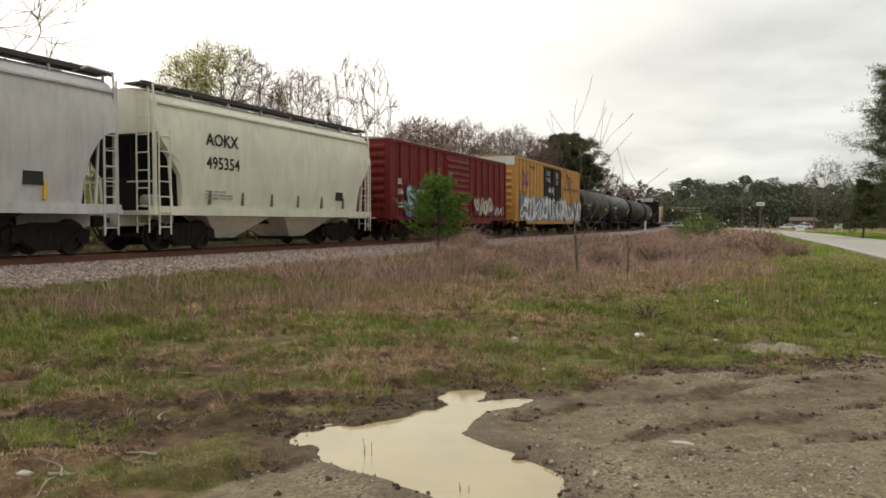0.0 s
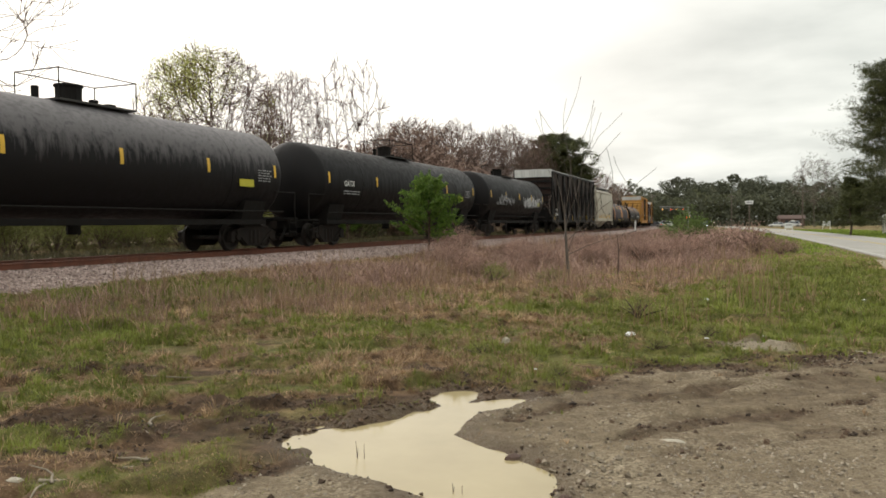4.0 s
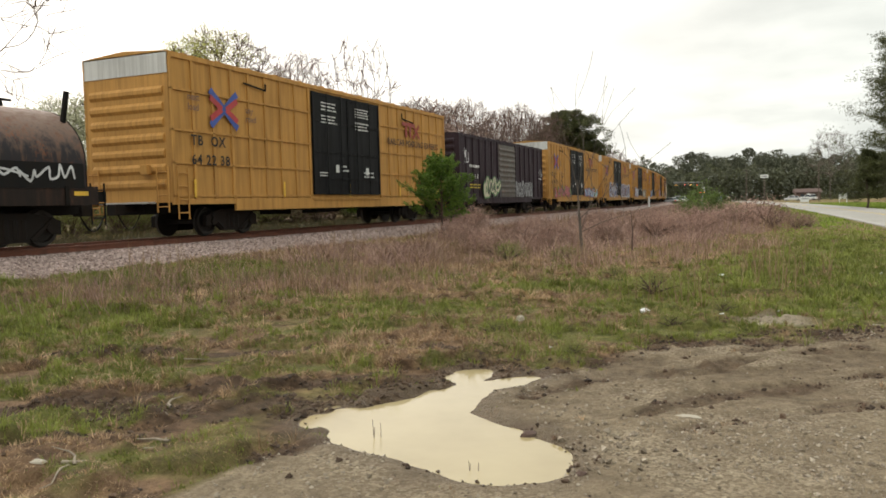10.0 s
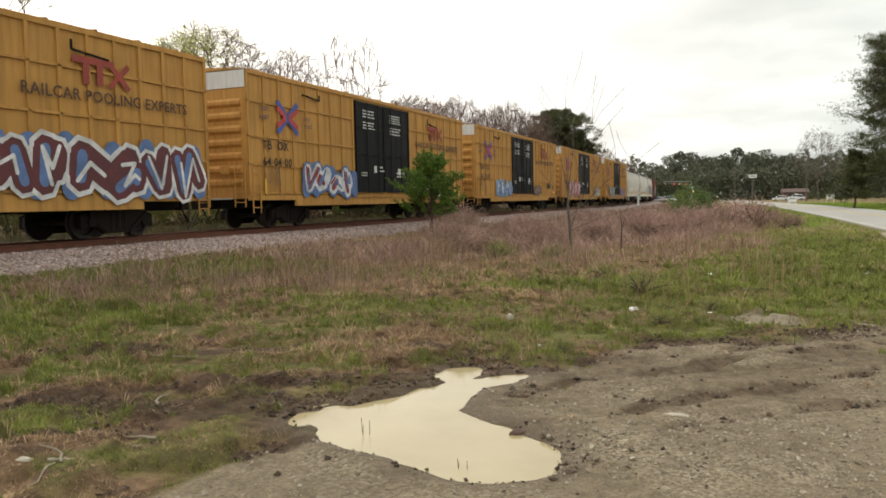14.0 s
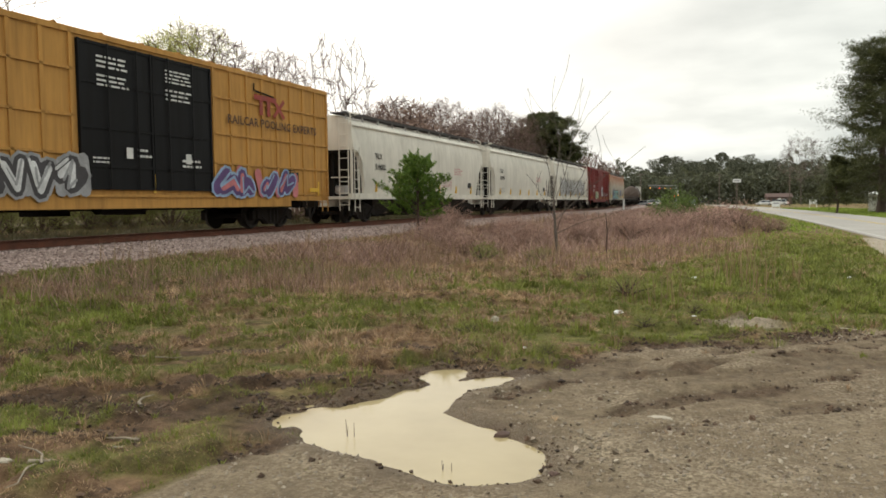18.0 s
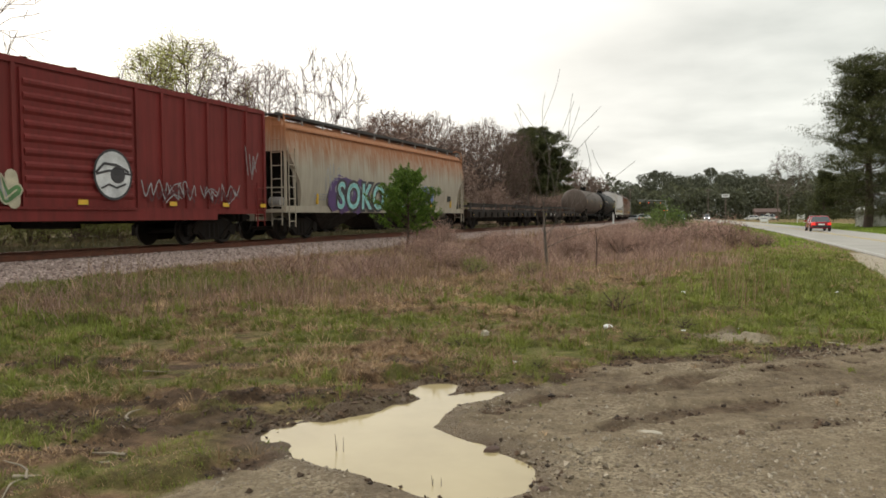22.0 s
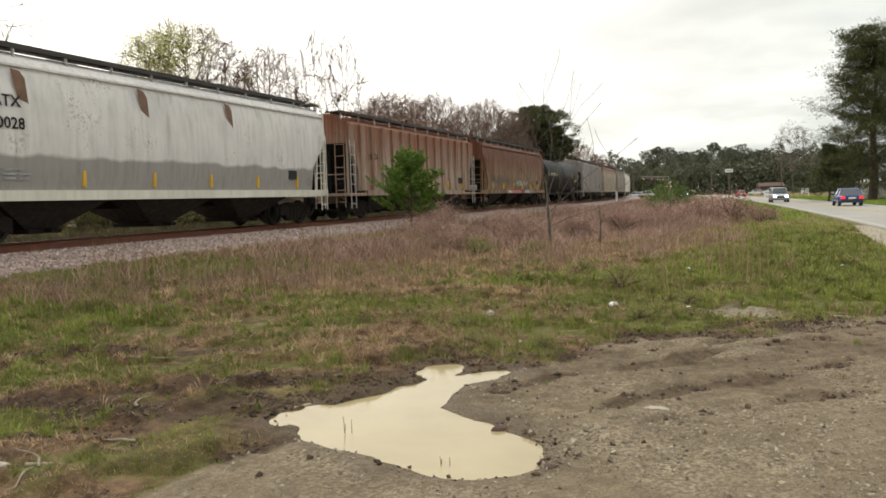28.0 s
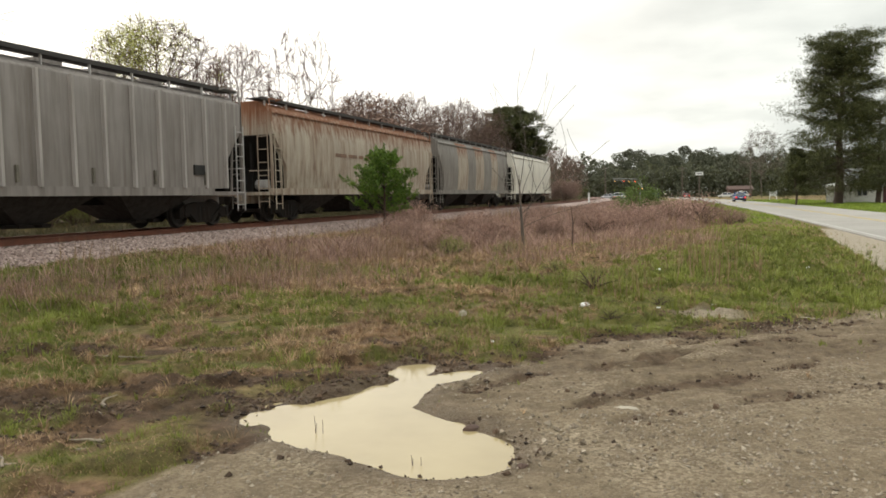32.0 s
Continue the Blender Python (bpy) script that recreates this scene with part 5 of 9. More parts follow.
def coil_car(label, L, hood_paint, bands=True, seed=1):
    car = start_car(label, "coil car")
    part("deck", Geo().box(-1.45, 1.45, -L / 2, L / 2, 1.05, 1.3), UNDER, car)
    part("centre_sill", Geo().loft([[(x, y, z) for x, z in ((-0.4, 1.05), (-0.4, zb), (0.4, zb), (0.4, 1.05))] for y, zb in ((-L / 2, 0.75), (-L / 2 + 3.2, 0.72), (-L / 2 + 4.4, 0.45), (L / 2 - 4.4, 0.45), (L / 2 - 3.2, 0.72), (L / 2, 0.75))]), UNDER, car)
    for s in (-1, 1):
        part("side_sill", Geo().box(min(s * 1.4, s * 1.52), max(s * 1.4, s * 1.52), -L / 2 + 0.3, L / 2 - 0.3, 0.98, 1.42), FLAT_CAR, car)
        for k in range(9):
            y = -L / 2 + 1.2 + k * (L - 2.4) / 8
            part("sill_post", Geo().box(min(s * 1.5, s * 1.56), max(s * 1.5, s * 1.56), y - 0.05, y + 0.05, 0.98, 1.42), UNDER, car)
        reflectors(car, s * 1.53 - (0.006 if s < 0 else 0), L, 1.2, 6, 0.4, 0.1)
    n = 18
    hl = (L - 1.4) / 2
    for k, y0 in enumerate((-L / 2 + 0.6, 0.1)):
        prof = [(1.5 * math.cos(a), 1.95 + 1.35 * math.sin(a)) for a in [math.pi * j / n for j in range(n + 1)]]
        prof = [(1.5, 1.35)] + prof + [(-1.5, 1.35)]
        hood = part("hood", Geo().prism(prof, y0, y0 + hl), hood_paint, car, smooth=True)
        if not bands:
            for yb in (y0 - 0.012, y0 + hl - 0.02):
                part("hood_end", Geo().prism([(x * 1.004, 1.35 + (z - 1.35) * 1.004) for x, z in prof], yb, yb + 0.032), GONDOLA, hood, "black hood end")
            # black plate that makes the lower hood side darker than the top
            part("hood_skirt", Geo().box(1.5, 1.535, y0 + 0.1, y0 + hl - 0.1, 1.37, 1.95), GONDOLA, hood, "black lower hood side")
        if bands:
            for yb in (y0 - 0.01, y0 + hl - 0.59):
                part("hood_band", Geo().loft([[(x * 1.008, y, 1.35 + (z - 1.35) * 1.006) for x, z in prof] for y in (yb, yb + 0.6)], False, False), ORANGE, hood, "orange end band", True)
        for yb in (y0 + 0.15, y0 + hl - 0.15):
            for sx in (-1, 1):
                part("lift_bracket", Geo().beam((sx * 0.98, yb, 2.9), (sx * 1.16, yb, 3.66), 0.08, 0.1), UNDER, hood)
        g = Geo().beam((-0.75, y0 + 0.15, 3.6), (-0.75, y0 + hl - 0.15, 3.6), 0.05, 0.06)
        g.beam((-0.2, y0 + hl / 2 - 0.7, 3.3), (-0.2, y0 + hl / 2 - 0.7, 3.75), 0.1, 0.12).beam((-0.2, y0 + hl / 2 + 0.7, 3.3), (-0.2, y0 + hl / 2 + 0.7, 3.75), 0.1, 0.12).beam((-0.2, y0 + hl / 2 - 0.75, 3.75), (-0.2, y0 + hl / 2 + 0.75, 3.75), 0.1, 0.12)
        part("lift_frame", g, UNDER, hood)
        # the emblem as a plain block shape
        yc = y0 + hl * 0.42
        for q in (0, 1, 2):
            part("emblem", Geo().loft([[(1.52 * math.cos(a), y, 1.96 + 1.37 * math.sin(a)) for a in [0.40 + 0.04 * j for j in range(8)]] for y in (yc + q * 0.4, yc + q * 0.4 + 0.33)], False, False), EMBLEM_GOLD, hood)
    for e in (-1, 1):
        for s in (-1, 1):
            ladder(car, s * 1.5, e * (L / 2 - 0.3), 0.5, 1.5, 0.4, 3, UNDER, False, "side_ladder")
    running_gear(car, L, 2.2)
    return car


def chip_gondola(label, L, top):
    car = start_car(label, "gondola car")
    part("body", Geo().box(-1.45, 1.45, -L / 2 + 0.05, L / 2 - 0.05, 1.0, top - 0.02), GONDOLA_PANEL, car)
    n = 9
    for s in (-1, 1):
        part("side_sill", Geo().box(min(s * 1.4, s * 1.58), max(s * 1.4, s * 1.58), -L / 2, L / 2, 0.88, 1.06), GONDOLA, car)
        part("top_chord", Geo().box(min(s * 1.4, s * 1.58), max(s * 1.4, s * 1.58), -L / 2, L / 2, top - 0.2, top - 0.05), GONDOLA, car)
        for k in range(n + 1):
            y = -L / 2 + 0.12 + k * (L - 0.24) / n
            part("post", Geo().box(min(s * 1.44, s * 1.58), max(s * 1.44, s * 1.58), y - 0.11, y + 0.11, 1.06, top - 0.2), GONDOLA, car)
            if k < n:
                y1 = y + (L - 0.24) / n
                a, b = ((y, top - 0.25), (y1, 1.1)) if k < n / 2 else ((y, 1.1), (y1, top - 0.25))
                part("diagonal", Geo().beam((s * 1.51, *a), (s * 1.51, *b), 0.10, 0.12), GONDOLA, car)
    for e in (-1, 1):
        y0, y1 = sorted((e * (L / 2 - 0.04), e * (L / 2 + 0.06)))
        for k in range(6):
            z = 1.3 + k * (top - 2.2) / 5
            part("end_rib", Geo().box(-1.4, 1.4, y0, y1, z, z + 0.14), GONDOLA, car)
        part("end_panel", Geo().box(-1.48, 1.48, min(e * (L / 2 - 0.3), e * (L / 2 + 0.05)), max(e * (L / 2 - 0.3), e * (L / 2 + 0.05)), top - 0.5, top + 0.1), ROOF_WHITE, car, "scuffed white upper end panel")
    part("top_cover", Geo().prism([(-1.5, top - 0.04), (1.5, top - 0.04), (1.5, top + 0.02), (0, top + 0.12), (-1.5, top + 0.02)], -L / 2, L / 2), ROOF_WHITE, car, "pale mesh cover")
    reflectors(car, 1.585, L, 1.05, 6)
    underframe(car, L - 0.2, 0.75, 0.98)
    running_gear(car, L, 2.1)
    return car


def flat_car(label, L, rack=True, racklen=0.55):
    car = start_car(label, "flat car")
    part("deck", Geo().box(-1.42, 1.42, -L / 2, L / 2, 1.0, 1.14), FLAT_CAR, car)
    for s in (-1, 1):
        part("side_sill", Geo().box(min(s * 1.38, s * 1.5), max(s * 1.38, s * 1.5), -L / 2 + 0.1, L / 2 - 0.1, 0.78, 1.16), FLAT_CAR, car)
        for k in range(13):
            y = -L / 2 + 0.6 + k * (L - 1.2) / 12
            part("stake_pocket", Geo().box(min(s * 1.5, s * 1.57), max(s * 1.5, s * 1.57), y - 0.08, y + 0.08, 0.82, 1.1), UNDER, car)
        reflectors(car, s * 1.505 - (0.006 if s < 0 else 0), L, 0.9, 5, 0.3, 0.1)
    part("centre_sill", Geo().box(-0.5, 0.5, -L / 2 + 3, L / 2 - 3, 0.5, 0.98).box(-0.4, 0.4, -L / 2, L / 2, 0.75, 0.99), UNDER, car)
    if rack:
        a, b = -L / 2 + 0.5, -L / 2 + 0.5 + L * racklen
        for s in (-1, 1):
            part("rack_rail", Geo().box(min(s * 1.2, s * 1.32), max(s * 1.2, s * 1.32), a, b, 1.52, 1.66), FLAT_CAR, car)
            part("rack_rail", Geo().box(min(s * 1.2, s * 1.32), max(s * 1.2, s * 1.32), a, b, 1.14, 1.19), FLAT_CAR, car)
            for k in range(7):
                y = a + 0.2 + k * (b - a - 0.4) / 6
                part("rack_post", Geo().box(min(s * 1.32, s * 1.4), max(s * 1.32, s * 1.4), y - 0.03, y + 0.03, 1.14, 1.70), STAKE, car)
        part("rack_floor", Geo().box(-1.2, 1.2, a, b, 1.2, 1.28), FLAT_CAR, car)
    for e in (-1, 1):
        part("end_sill", Geo().box(-1.42, 1.42, min(e * (L / 2 - 0.1), e * (L / 2 + 0.04)), max(e * (L / 2 - 0.1), e * (L / 2 + 0.04)), 0.72, 1.2), FLAT_CAR, car)
        for s in (-1, 1):
            ladder(car, s * 1.46, e * (L / 2 - 0.3), 0.4, 0.85, 0.4, 2, UNDER, False, "step")
    running_gear(car, L, 1.9)
    return car

# ---- the train: each car with the metres along the line of its front and rear at the start ----
TRAIN = []
SPEED = 18.7


def couple(car, front, rear):
    TRAIN.append((car, (front + rear) / 2))
    return car


def emblem_x(car, x, y, z, w, h):
    """A blue cross with a red chevron in each flank."""
    a = Geo()
    stroke_flat(a, (y - w / 2, z + h / 2 + 0.06), (y + w / 2, z - h / 2 - 0.06), 0.10, x + 0.004)
    stroke_flat(a, (y - w / 2, z - h / 2 - 0.06), (y + w / 2, z + h / 2 + 0.06), 0.10, x + 0.006)
    part("emblem", a, LOGO_BLUE, car, "blue cross of the emblem")
    for q in (-1, 1):
        b = Geo()
        stroke_flat(b, (y + q * w / 2, z + h / 2 - 0.14), (y + q * 0.10, z), 0.085, x + 0.009)
        stroke_flat(b, (y + q * w / 2, z - h / 2 + 0.14), (y + q * 0.10, z), 0.085, x + 0.011)
        part("emblem", b, LOGO_BRIGHT, car, "red chevron of the emblem")


def stroke_flat(g, a, b, r, x):
    dy, dz = b[0] - a[0], b[1] - a[1]
    q = math.hypot(dy, dz)
    ny, nz = -dz / q * r, dy / q * r
    g.sheet([(a[0] + ny, a[1] + nz), (a[0] - ny, a[1] - nz), (b[0] - ny, b[1] - nz), (b[0] + ny, b[1] + nz)], x)


def emblem_t(car, x, y, z, s=1.0):
    """Three joined red block shapes."""
    for a, b, c, d in ((0, 1.1, 0.42, 0.56), (0.26, 0.42, 0, 0.42), (0.62, 0.78, 0, 0.42)):
        part("emblem", Geo().box(x, x + 0.006, y + a * s, y + b * s, z + c * s, z + d * s), LOGO_RED, car)
    g = Geo()
    stroke_flat(g, (y + 0.95 * s, z), (y + 1.5 * s, z + 0.52 * s), 0.07, x + 0.003)
    stroke_flat(g, (y + 0.95 * s, z + 0.52 * s), (y + 1.5 * s, z), 0.07, x + 0.0045)
    part("emblem", g, LOGO_RED, car)


def yellow_boxcar(number, label, flanges=True):
    L, wide = 18.6, 1.55
    car = box_car(label, L, 5.06, YELLOW, DOOR_BLACK, "grid", 4.88, True, wide, 0.76, YELLOW, flanges)
    x, f = wide + 0.056, -L / 2
    emblem_x(car, x, f + 2.15, 3.72, 1.2, 0.9)
    for text, yy, zz in (("next", 0.62, 3.86), ("load", 0.62, 3.58), ("any", 3.15, 3.72), ("road", 3.15, 3.46)):
        lettering(car, text, x, f + yy, zz, 0.27, SPRAY["brown"])
    lettering(car, "TB  OX", x, f + 0.7, 2.62, 0.40, INK, spread=1.15)
    lettering(car, number, x, f + 0.7, 2.08, 0.40, INK, spread=1.15)
    emblem_t(car, x, f + 13.9, 3.76, 1.15)
    lettering(car, "RAILCAR POOLING EXPERTS", x, f + 12.5, 3.36, 0.38, INK_BROWN, spread=1.08)
    for k, (yy, zz, w, h, r) in enumerate(((-1.9, 4.25, 1.05, 0.36, 3), (0.5, 4.2, 1.05, 0.40, 4), (-1.9, 3.8, 1.05, 0.34, 3), (0.5, 3.72, 1.05, 0.36, 3), (-0.6, 2.1, 0.5, 0.3, 2), (1.1, 1.9, 0.8, 0.3, 2), (-2.1, 1.9, 0.6, 0.2, 2))):
        bars(car, wide + 0.078, yy, zz, w, h, r, CHALK, k + 3)
    for yy, zz in ((-1.0, 2.05), (1.25, 2.0)):
        part("placard", Geo().box(wide + 0.076, wide + 0.084, yy, yy + 0.22, zz, zz + 0.28), CHALK, car)
    bars(car, x, f + 15.6, 1.75, 0.7, 0.35, 3, INK, 9)
    part("placard", Geo().box(x - 0.01, x + 0.004, f + 15.7, f + 16.45, 1.62, 1.95), INK, car)
    part("placard", Geo().box(x - 0.01, x + 0.004, f + 17.2, f + 17.75, 1.28, 1.42), STRIPE, car)
    part("roof_handle", Geo().beam((x, f + 13.9, 4.52), (x, f + 15.0, 4.42), 0.03, 0.05).beam((x, f + 13.9, 4.52), (x, f + 13.9, 4.75), 0.03, 0.05), UNDER, car)
    part("roof_handle", Geo().beam((x, f + 3.1, 4.62), (x, f + 4.2, 4.52), 0.03, 0.05).beam((x, f + 4.2, 4.52), (x, f + 4.2, 4.72), 0.03, 0.05), UNDER, car)
    reflectors(car, x - 0.002, L, 1.16, 5, 0.09, 0.5)
    return car


def hop_marks(car, L, x, z, lines, material=INK, size=0.42, at=1.9, extra=True):
    for k, t in enumerate(lines):
        lettering(car, t, x, -L / 2 + at, z - k * size * 1.35, size, material)
    if extra:
        bars(car, x - 0.045, -L / 2 + at, 1.5, 1.2, 0.3, 3, SPRAY["grey"] if material is INK else CHALK, int(L * 7))
        part("placard", Geo().box(x - 0.1, x - 0.04, L / 2 - 2.75, L / 2 - 2.25, 1.65, 1.95), INK, car)
    for k in range(6):
        y = -L / 2 + 2.2 + k * (L - 4.4) / 5
        part("reflector", Geo().box(x - 0.11, x - 0.035, y - 0.035, y + 0.035, 1.34, 1.74), STRIPE if extra and material is INK and size < 0.43 else SPRAY["olive"], car)


# leading grey hopper and the small cream hopper
L = 17.6
c = couple(covered_hopper("light grey covered hopper car with faded paint", L, 4.45, LIGHT_GREY, 3, arch=True), -3.1, 14.5)
hop_marks(c, L, 1.6, 3.0, [])
tag(c, 1.57, 4.2, 5.1, 1.55, 2.2, "dark", 3, 0.035)
L = 11.9
c = couple(covered_hopper("cream two-bay covered hopper car with black marks", L, 4.43, CREAM, 2), 15.6, 27.5)
hop_marks(c, L, 1.59, 3.05, ["AOKX", "495354"], size=0.5, at=2.0)
# red boxcar
L = 15.4
c = couple(box_car("dark red boxcar with blue and white graffiti", L, 4.42, RED, RED, "posts", 3.05, False, roof=ROOF_GREY), 29.1, 44.5)
lettering(c, "BK", 1.635, -L / 2 + 0.62, 2.5, 0.36, CHALK)
lettering(c, "154", 1.635, -L / 2 + 0.6, 2.05, 0.36, CHALK)
bars(c, 1.635, -L / 2 + 0.7, 1.5, 0.5, 0.3, 2, CHALK, 4)
graffiti(c, 1.625, -5.9, -1.9, 1.2, 2.35, 5, "pale_blue", "dark", "blue", "white", 0.22, 4, "blue and white sprayed lettering")
graffiti(c, 1.628, -6.3, -1.6, 1.2, 1.7, 7, "blue", "purple", None, "grey", 0.2, 5)
graffiti(c, 1.64, 2.3, 5.1, 1.3, 2.2, 4, "cream", "maroon", None, None, 0.15, 6)
tag(c, 1.64, 5.4, 7.0, 1.25, 1.85, "white", 8, 0.03)
# first yellow boxcar, sprayed along its whole foot
c = couple(yellow_boxcar("63 82 27", "yellow high-cube boxcar with grey and white graffiti along its foot", False), 46.4, 65.0)
graffiti(c, 1.632, -8.3, 9.2, 1.16, 2.5, 15, "white", "grey", "blue", "dark", 0.2, 11, "grey and white sprayed lettering over blue")
tag(c, 1.632, -1.5, 0.2, 2.9, 3.5, "white", 3, 0.05)
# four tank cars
for spec in (("black tank car with white marks", 14.9, TANK_BLACK, None, 66.3, 81.2, ["GATX 37299"], 1.52), ("black tank car with a shell greyer towards the top", 15.9, TANK_GREY_TOP, None, 81.8, 97.7, ["TILX 261345"], 1.5),
             ("long black tank car", 18.2, TANK_BLACK, None, 98.6, 116.8, ["GATX"], 1.5), ("black tank car scrawled with white graffiti", 14.6, TANK_BLACK, None, 117.3, 131.9, [], 1.52)):
    label, L, paint, band, f, r, marks, rad = spec
    c = couple(tank_car(label, L, paint, rad, 2.5, band), f, r)
    for t in marks:
        lettering(c, t, rad + 0.006, -L / 2 + 2.4, 2.34, 0.30, CHALK, spread=1.05)
    bars(c, rad - 0.01, -L / 2 + 2.4, 2.02, 1.5, 0.2, 2, SPRAY["grey"], int(f))
    if not marks:
        tag(c, 1.522, 1.0, 5.0, 1.95, 2.7, "white", 21, 0.042)
        tag(c, 1.524, 1.2, 4.8, 1.85, 2.5, "grey", 24, 0.05)
        tag(c, 1.522, -4.5, -1.2, 2.0, 2.65, "grey", 22, 0.045)
# wood-chip gondola
L = 18.4
c = couple(chip_gondola("tall black wood-chip gondola with braced sides", L, 4.95), 133.5, 151.9)
lettering(c, "HIRR", 1.592, -L / 2 + 1.0, 1.75, 0.34, CHALK)
lettering(c, "43190", 1.592, -L / 2 + 0.95, 1.4, 0.34, CHALK)
for k in range(5):
    tag(c, 1.47, -7.9 + k * 3.2, -7.2 + k * 3.2, 1.3, 1.75, "grey", 30 + k, 0.014)
    part("scuff", Geo().sheet([(-5.6 + k * 2.9, 2.3 + 0.3 * (k % 3)), (-5.57 + k * 2.9, 2.3 + 0.3 * (k % 3)), (-5.61 + k * 2.9, 3.1 + 0.2 * k), (-5.64 + k * 2.9, 3.1 + 0.2 * k)], 1.456), SPRAY["grey"], c)
# small grey hopper
L = 11.4
c = couple(covered_hopper("beige-grey two-bay covered hopper car", L, 4.43, GREY, 2), 153.5, 164.9)
hop_marks(c, L, 1.59, 2.9, ["WWUX", "1026"], size=0.36, at=2.1)
# coil cars
L = 15.8
c = couple(coil_car("slate coil car with orange-banded hoods", L, HOOD, True), 166.4, 182.2)
bars(c, 1.54, -L / 2 + 4.3, 1.12, 2.2, 0.24, 1, LOGO_YELLOW, 5)
L = 16.8
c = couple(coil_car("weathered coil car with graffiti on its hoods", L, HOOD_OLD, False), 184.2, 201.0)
bars(c, 1.54, -L / 2 + 4.3, 1.12, 1.6, 0.2, 1, LOGO_YELLOW, 6)
tag(c, 1.545, 2.0, 7.4, 1.5, 1.92, "white", 41, 0.035)
tag(c, 1.545, -5.5, -3.2, 1.6, 1.9, "white", 42, 0.022)
# yellow boxcar, dark boxcar
c = couple(yellow_boxcar("64 22 38", "clean yellow high-cube boxcar with black plug doors"), 203.2, 221.8)
L = 15.4
c = couple(box_car("slate-purple boxcar with a grey louvred door", L, 4.4, DARK_CAR, LOUVRE, "posts", 3.05, False, roof=DARK_CAR), 223.6, 239.0)
bars(c, 1.635, -L / 2 + 1.3, 2.7, 1.5, 0.34, 1, CHALK, 4)
lettering(c, "14  11  8", 1.635, -L / 2 + 1.3, 2.1, 0.36, CHALK)
bars(c, 1.635, -L / 2 + 1.3, 1.6, 1.8, 0.3, 2, LOGO_YELLOW, 5)
graffiti(c, 1.64, -4.2, -1.4, 1.2, 2.1, 4, "cream", "green", "dark", None, 0.18, 51)
graffiti(c, 1.64, 1.6, 5.0, 1.2, 2.0, 5, "dark", "grey", None, None, 0.15, 52)
tag(c, 1.64, -7.2, -6.5, 2.9, 3.7, "white", 53, 0.04)
tag(c, 1.64, 6.5, 7.3, 2.4, 3.0, "white", 54, 0.024)
tag(c, 1.64, 6.6, 7.2, 2.25, 2.4, "white", 55, 0.02)
# six yellow boxcars with graffiti
PIECES = (("63 90 76", "yellow high-cube boxcar with red and pink graffiti", ((-7.9, -2.6, 1.15, 2.2, 5, "pink", "red", "green", None), (2.7, 6.4, 1.15, 2.1, 4, "pale_blue", "purple", "pink", "white"), (6.6, 8.4, 1.15, 2.0, 3, "teal", "white", "red", None))),
          ("64 09 34", "yellow high-cube boxcar with maroon and white graffiti", ((-5.6, -0.6, 1.15, 2.45, 5, "maroon", "white", "blue", None), (2.2, 8.9, 1.15, 2.45, 6, "maroon", "white", "blue", None))),
          ("64 04 00", "yellow high-cube boxcar with white and blue graffiti", ((-6.3, -2.6, 1.15, 2.3, 4, "white", "blue", "blue", "red"), (2.6, 6.6, 1.15, 2.1, 5, "cream", "dark", None, None))),
          ("64 12 07", "yellow high-cube boxcar with a small blue piece", ((-5.8, -2.8, 1.15, 2.2, 3, "blue", "pale_blue", None, "white"), (2.8, 4.43, 1.2, 1.9, 3, "brown", "dark", None, None))),
          ("67 53 30", "yellow high-cube boxcar with pink and teal graffiti", ((-6.6, -2.4, 1.15, 2.4, 4, "pink", "red", "teal", "white"), (5.0, 8.2, 1.15, 1.95, 5, "cream", "brown", None, None))),
          ("64 30 19", "yellow high-cube boxcar with black and purple graffiti", ((-6.2, -2.3, 1.15, 2.2, 5, "dark", "grey", None, "white"), (2.6, 7.0, 1.15, 2.15, 4, "purple", "pale_blue", "pink", None))))
for k, (number, label, sprays) in enumerate(PIECES):
    f = (240.7, 261.3, 281.8, 302.3, 322.9, 343.75)[k]
    c = couple(yellow_boxcar(number, label), f, f + 18.6)
    for j, (y0, y1, z0, z1, n, fill, line, back, glow) in enumerate(sprays):
        graffiti(c, 1.632, y0, y1, z0, z0 + (0.68, 0.95, 0.85, 0.8, 0.85, 0.8)[k] * (z1 - z0), n, fill, line, back, glow, 0.2, 60 + 7 * k + j)
    tag(c, 1.632, -8.6, -7.6, 1.3, 2.2, "brown", 90 + k, 0.02)
# three white hoppers
for k, (f, r) in enumerate(((364.3, 380.9), (382.2, 398.8), (400.2, 416.8))):
    L = r - f
    c = couple(covered_hopper(("long white covered hopper car with faint pink scribbles", "long white covered hopper car", "white covered hopper car under a grey graffiti piece")[k], L, 4.45, WHITE_H, 3, arch=True), f, r)
    hop_marks(c, L, 1.6, 2.75, ["TILX", "519002" if k == 0 else "519029"], size=0.34, at=2.0)
    bars(c, 1.58, L / 2 - 5.0, 2.35, 1.3, 0.4, 4, SPRAY["pink"], 7 + k)
    if k == 0:
        for a in (-1.6, 1.4):
            tag(c, 1.57, a, a + 1.6, 1.5, 2.2, "pink", 71 + k + int(a * 3), 0.018)
    if k == 2:
        graffiti(c, 1.592, -5.9, 5.8, 1.45, 2.85, 22, "olive", "white", "olive", "white", 0.19, 78, "grey and white sprayed lettering")
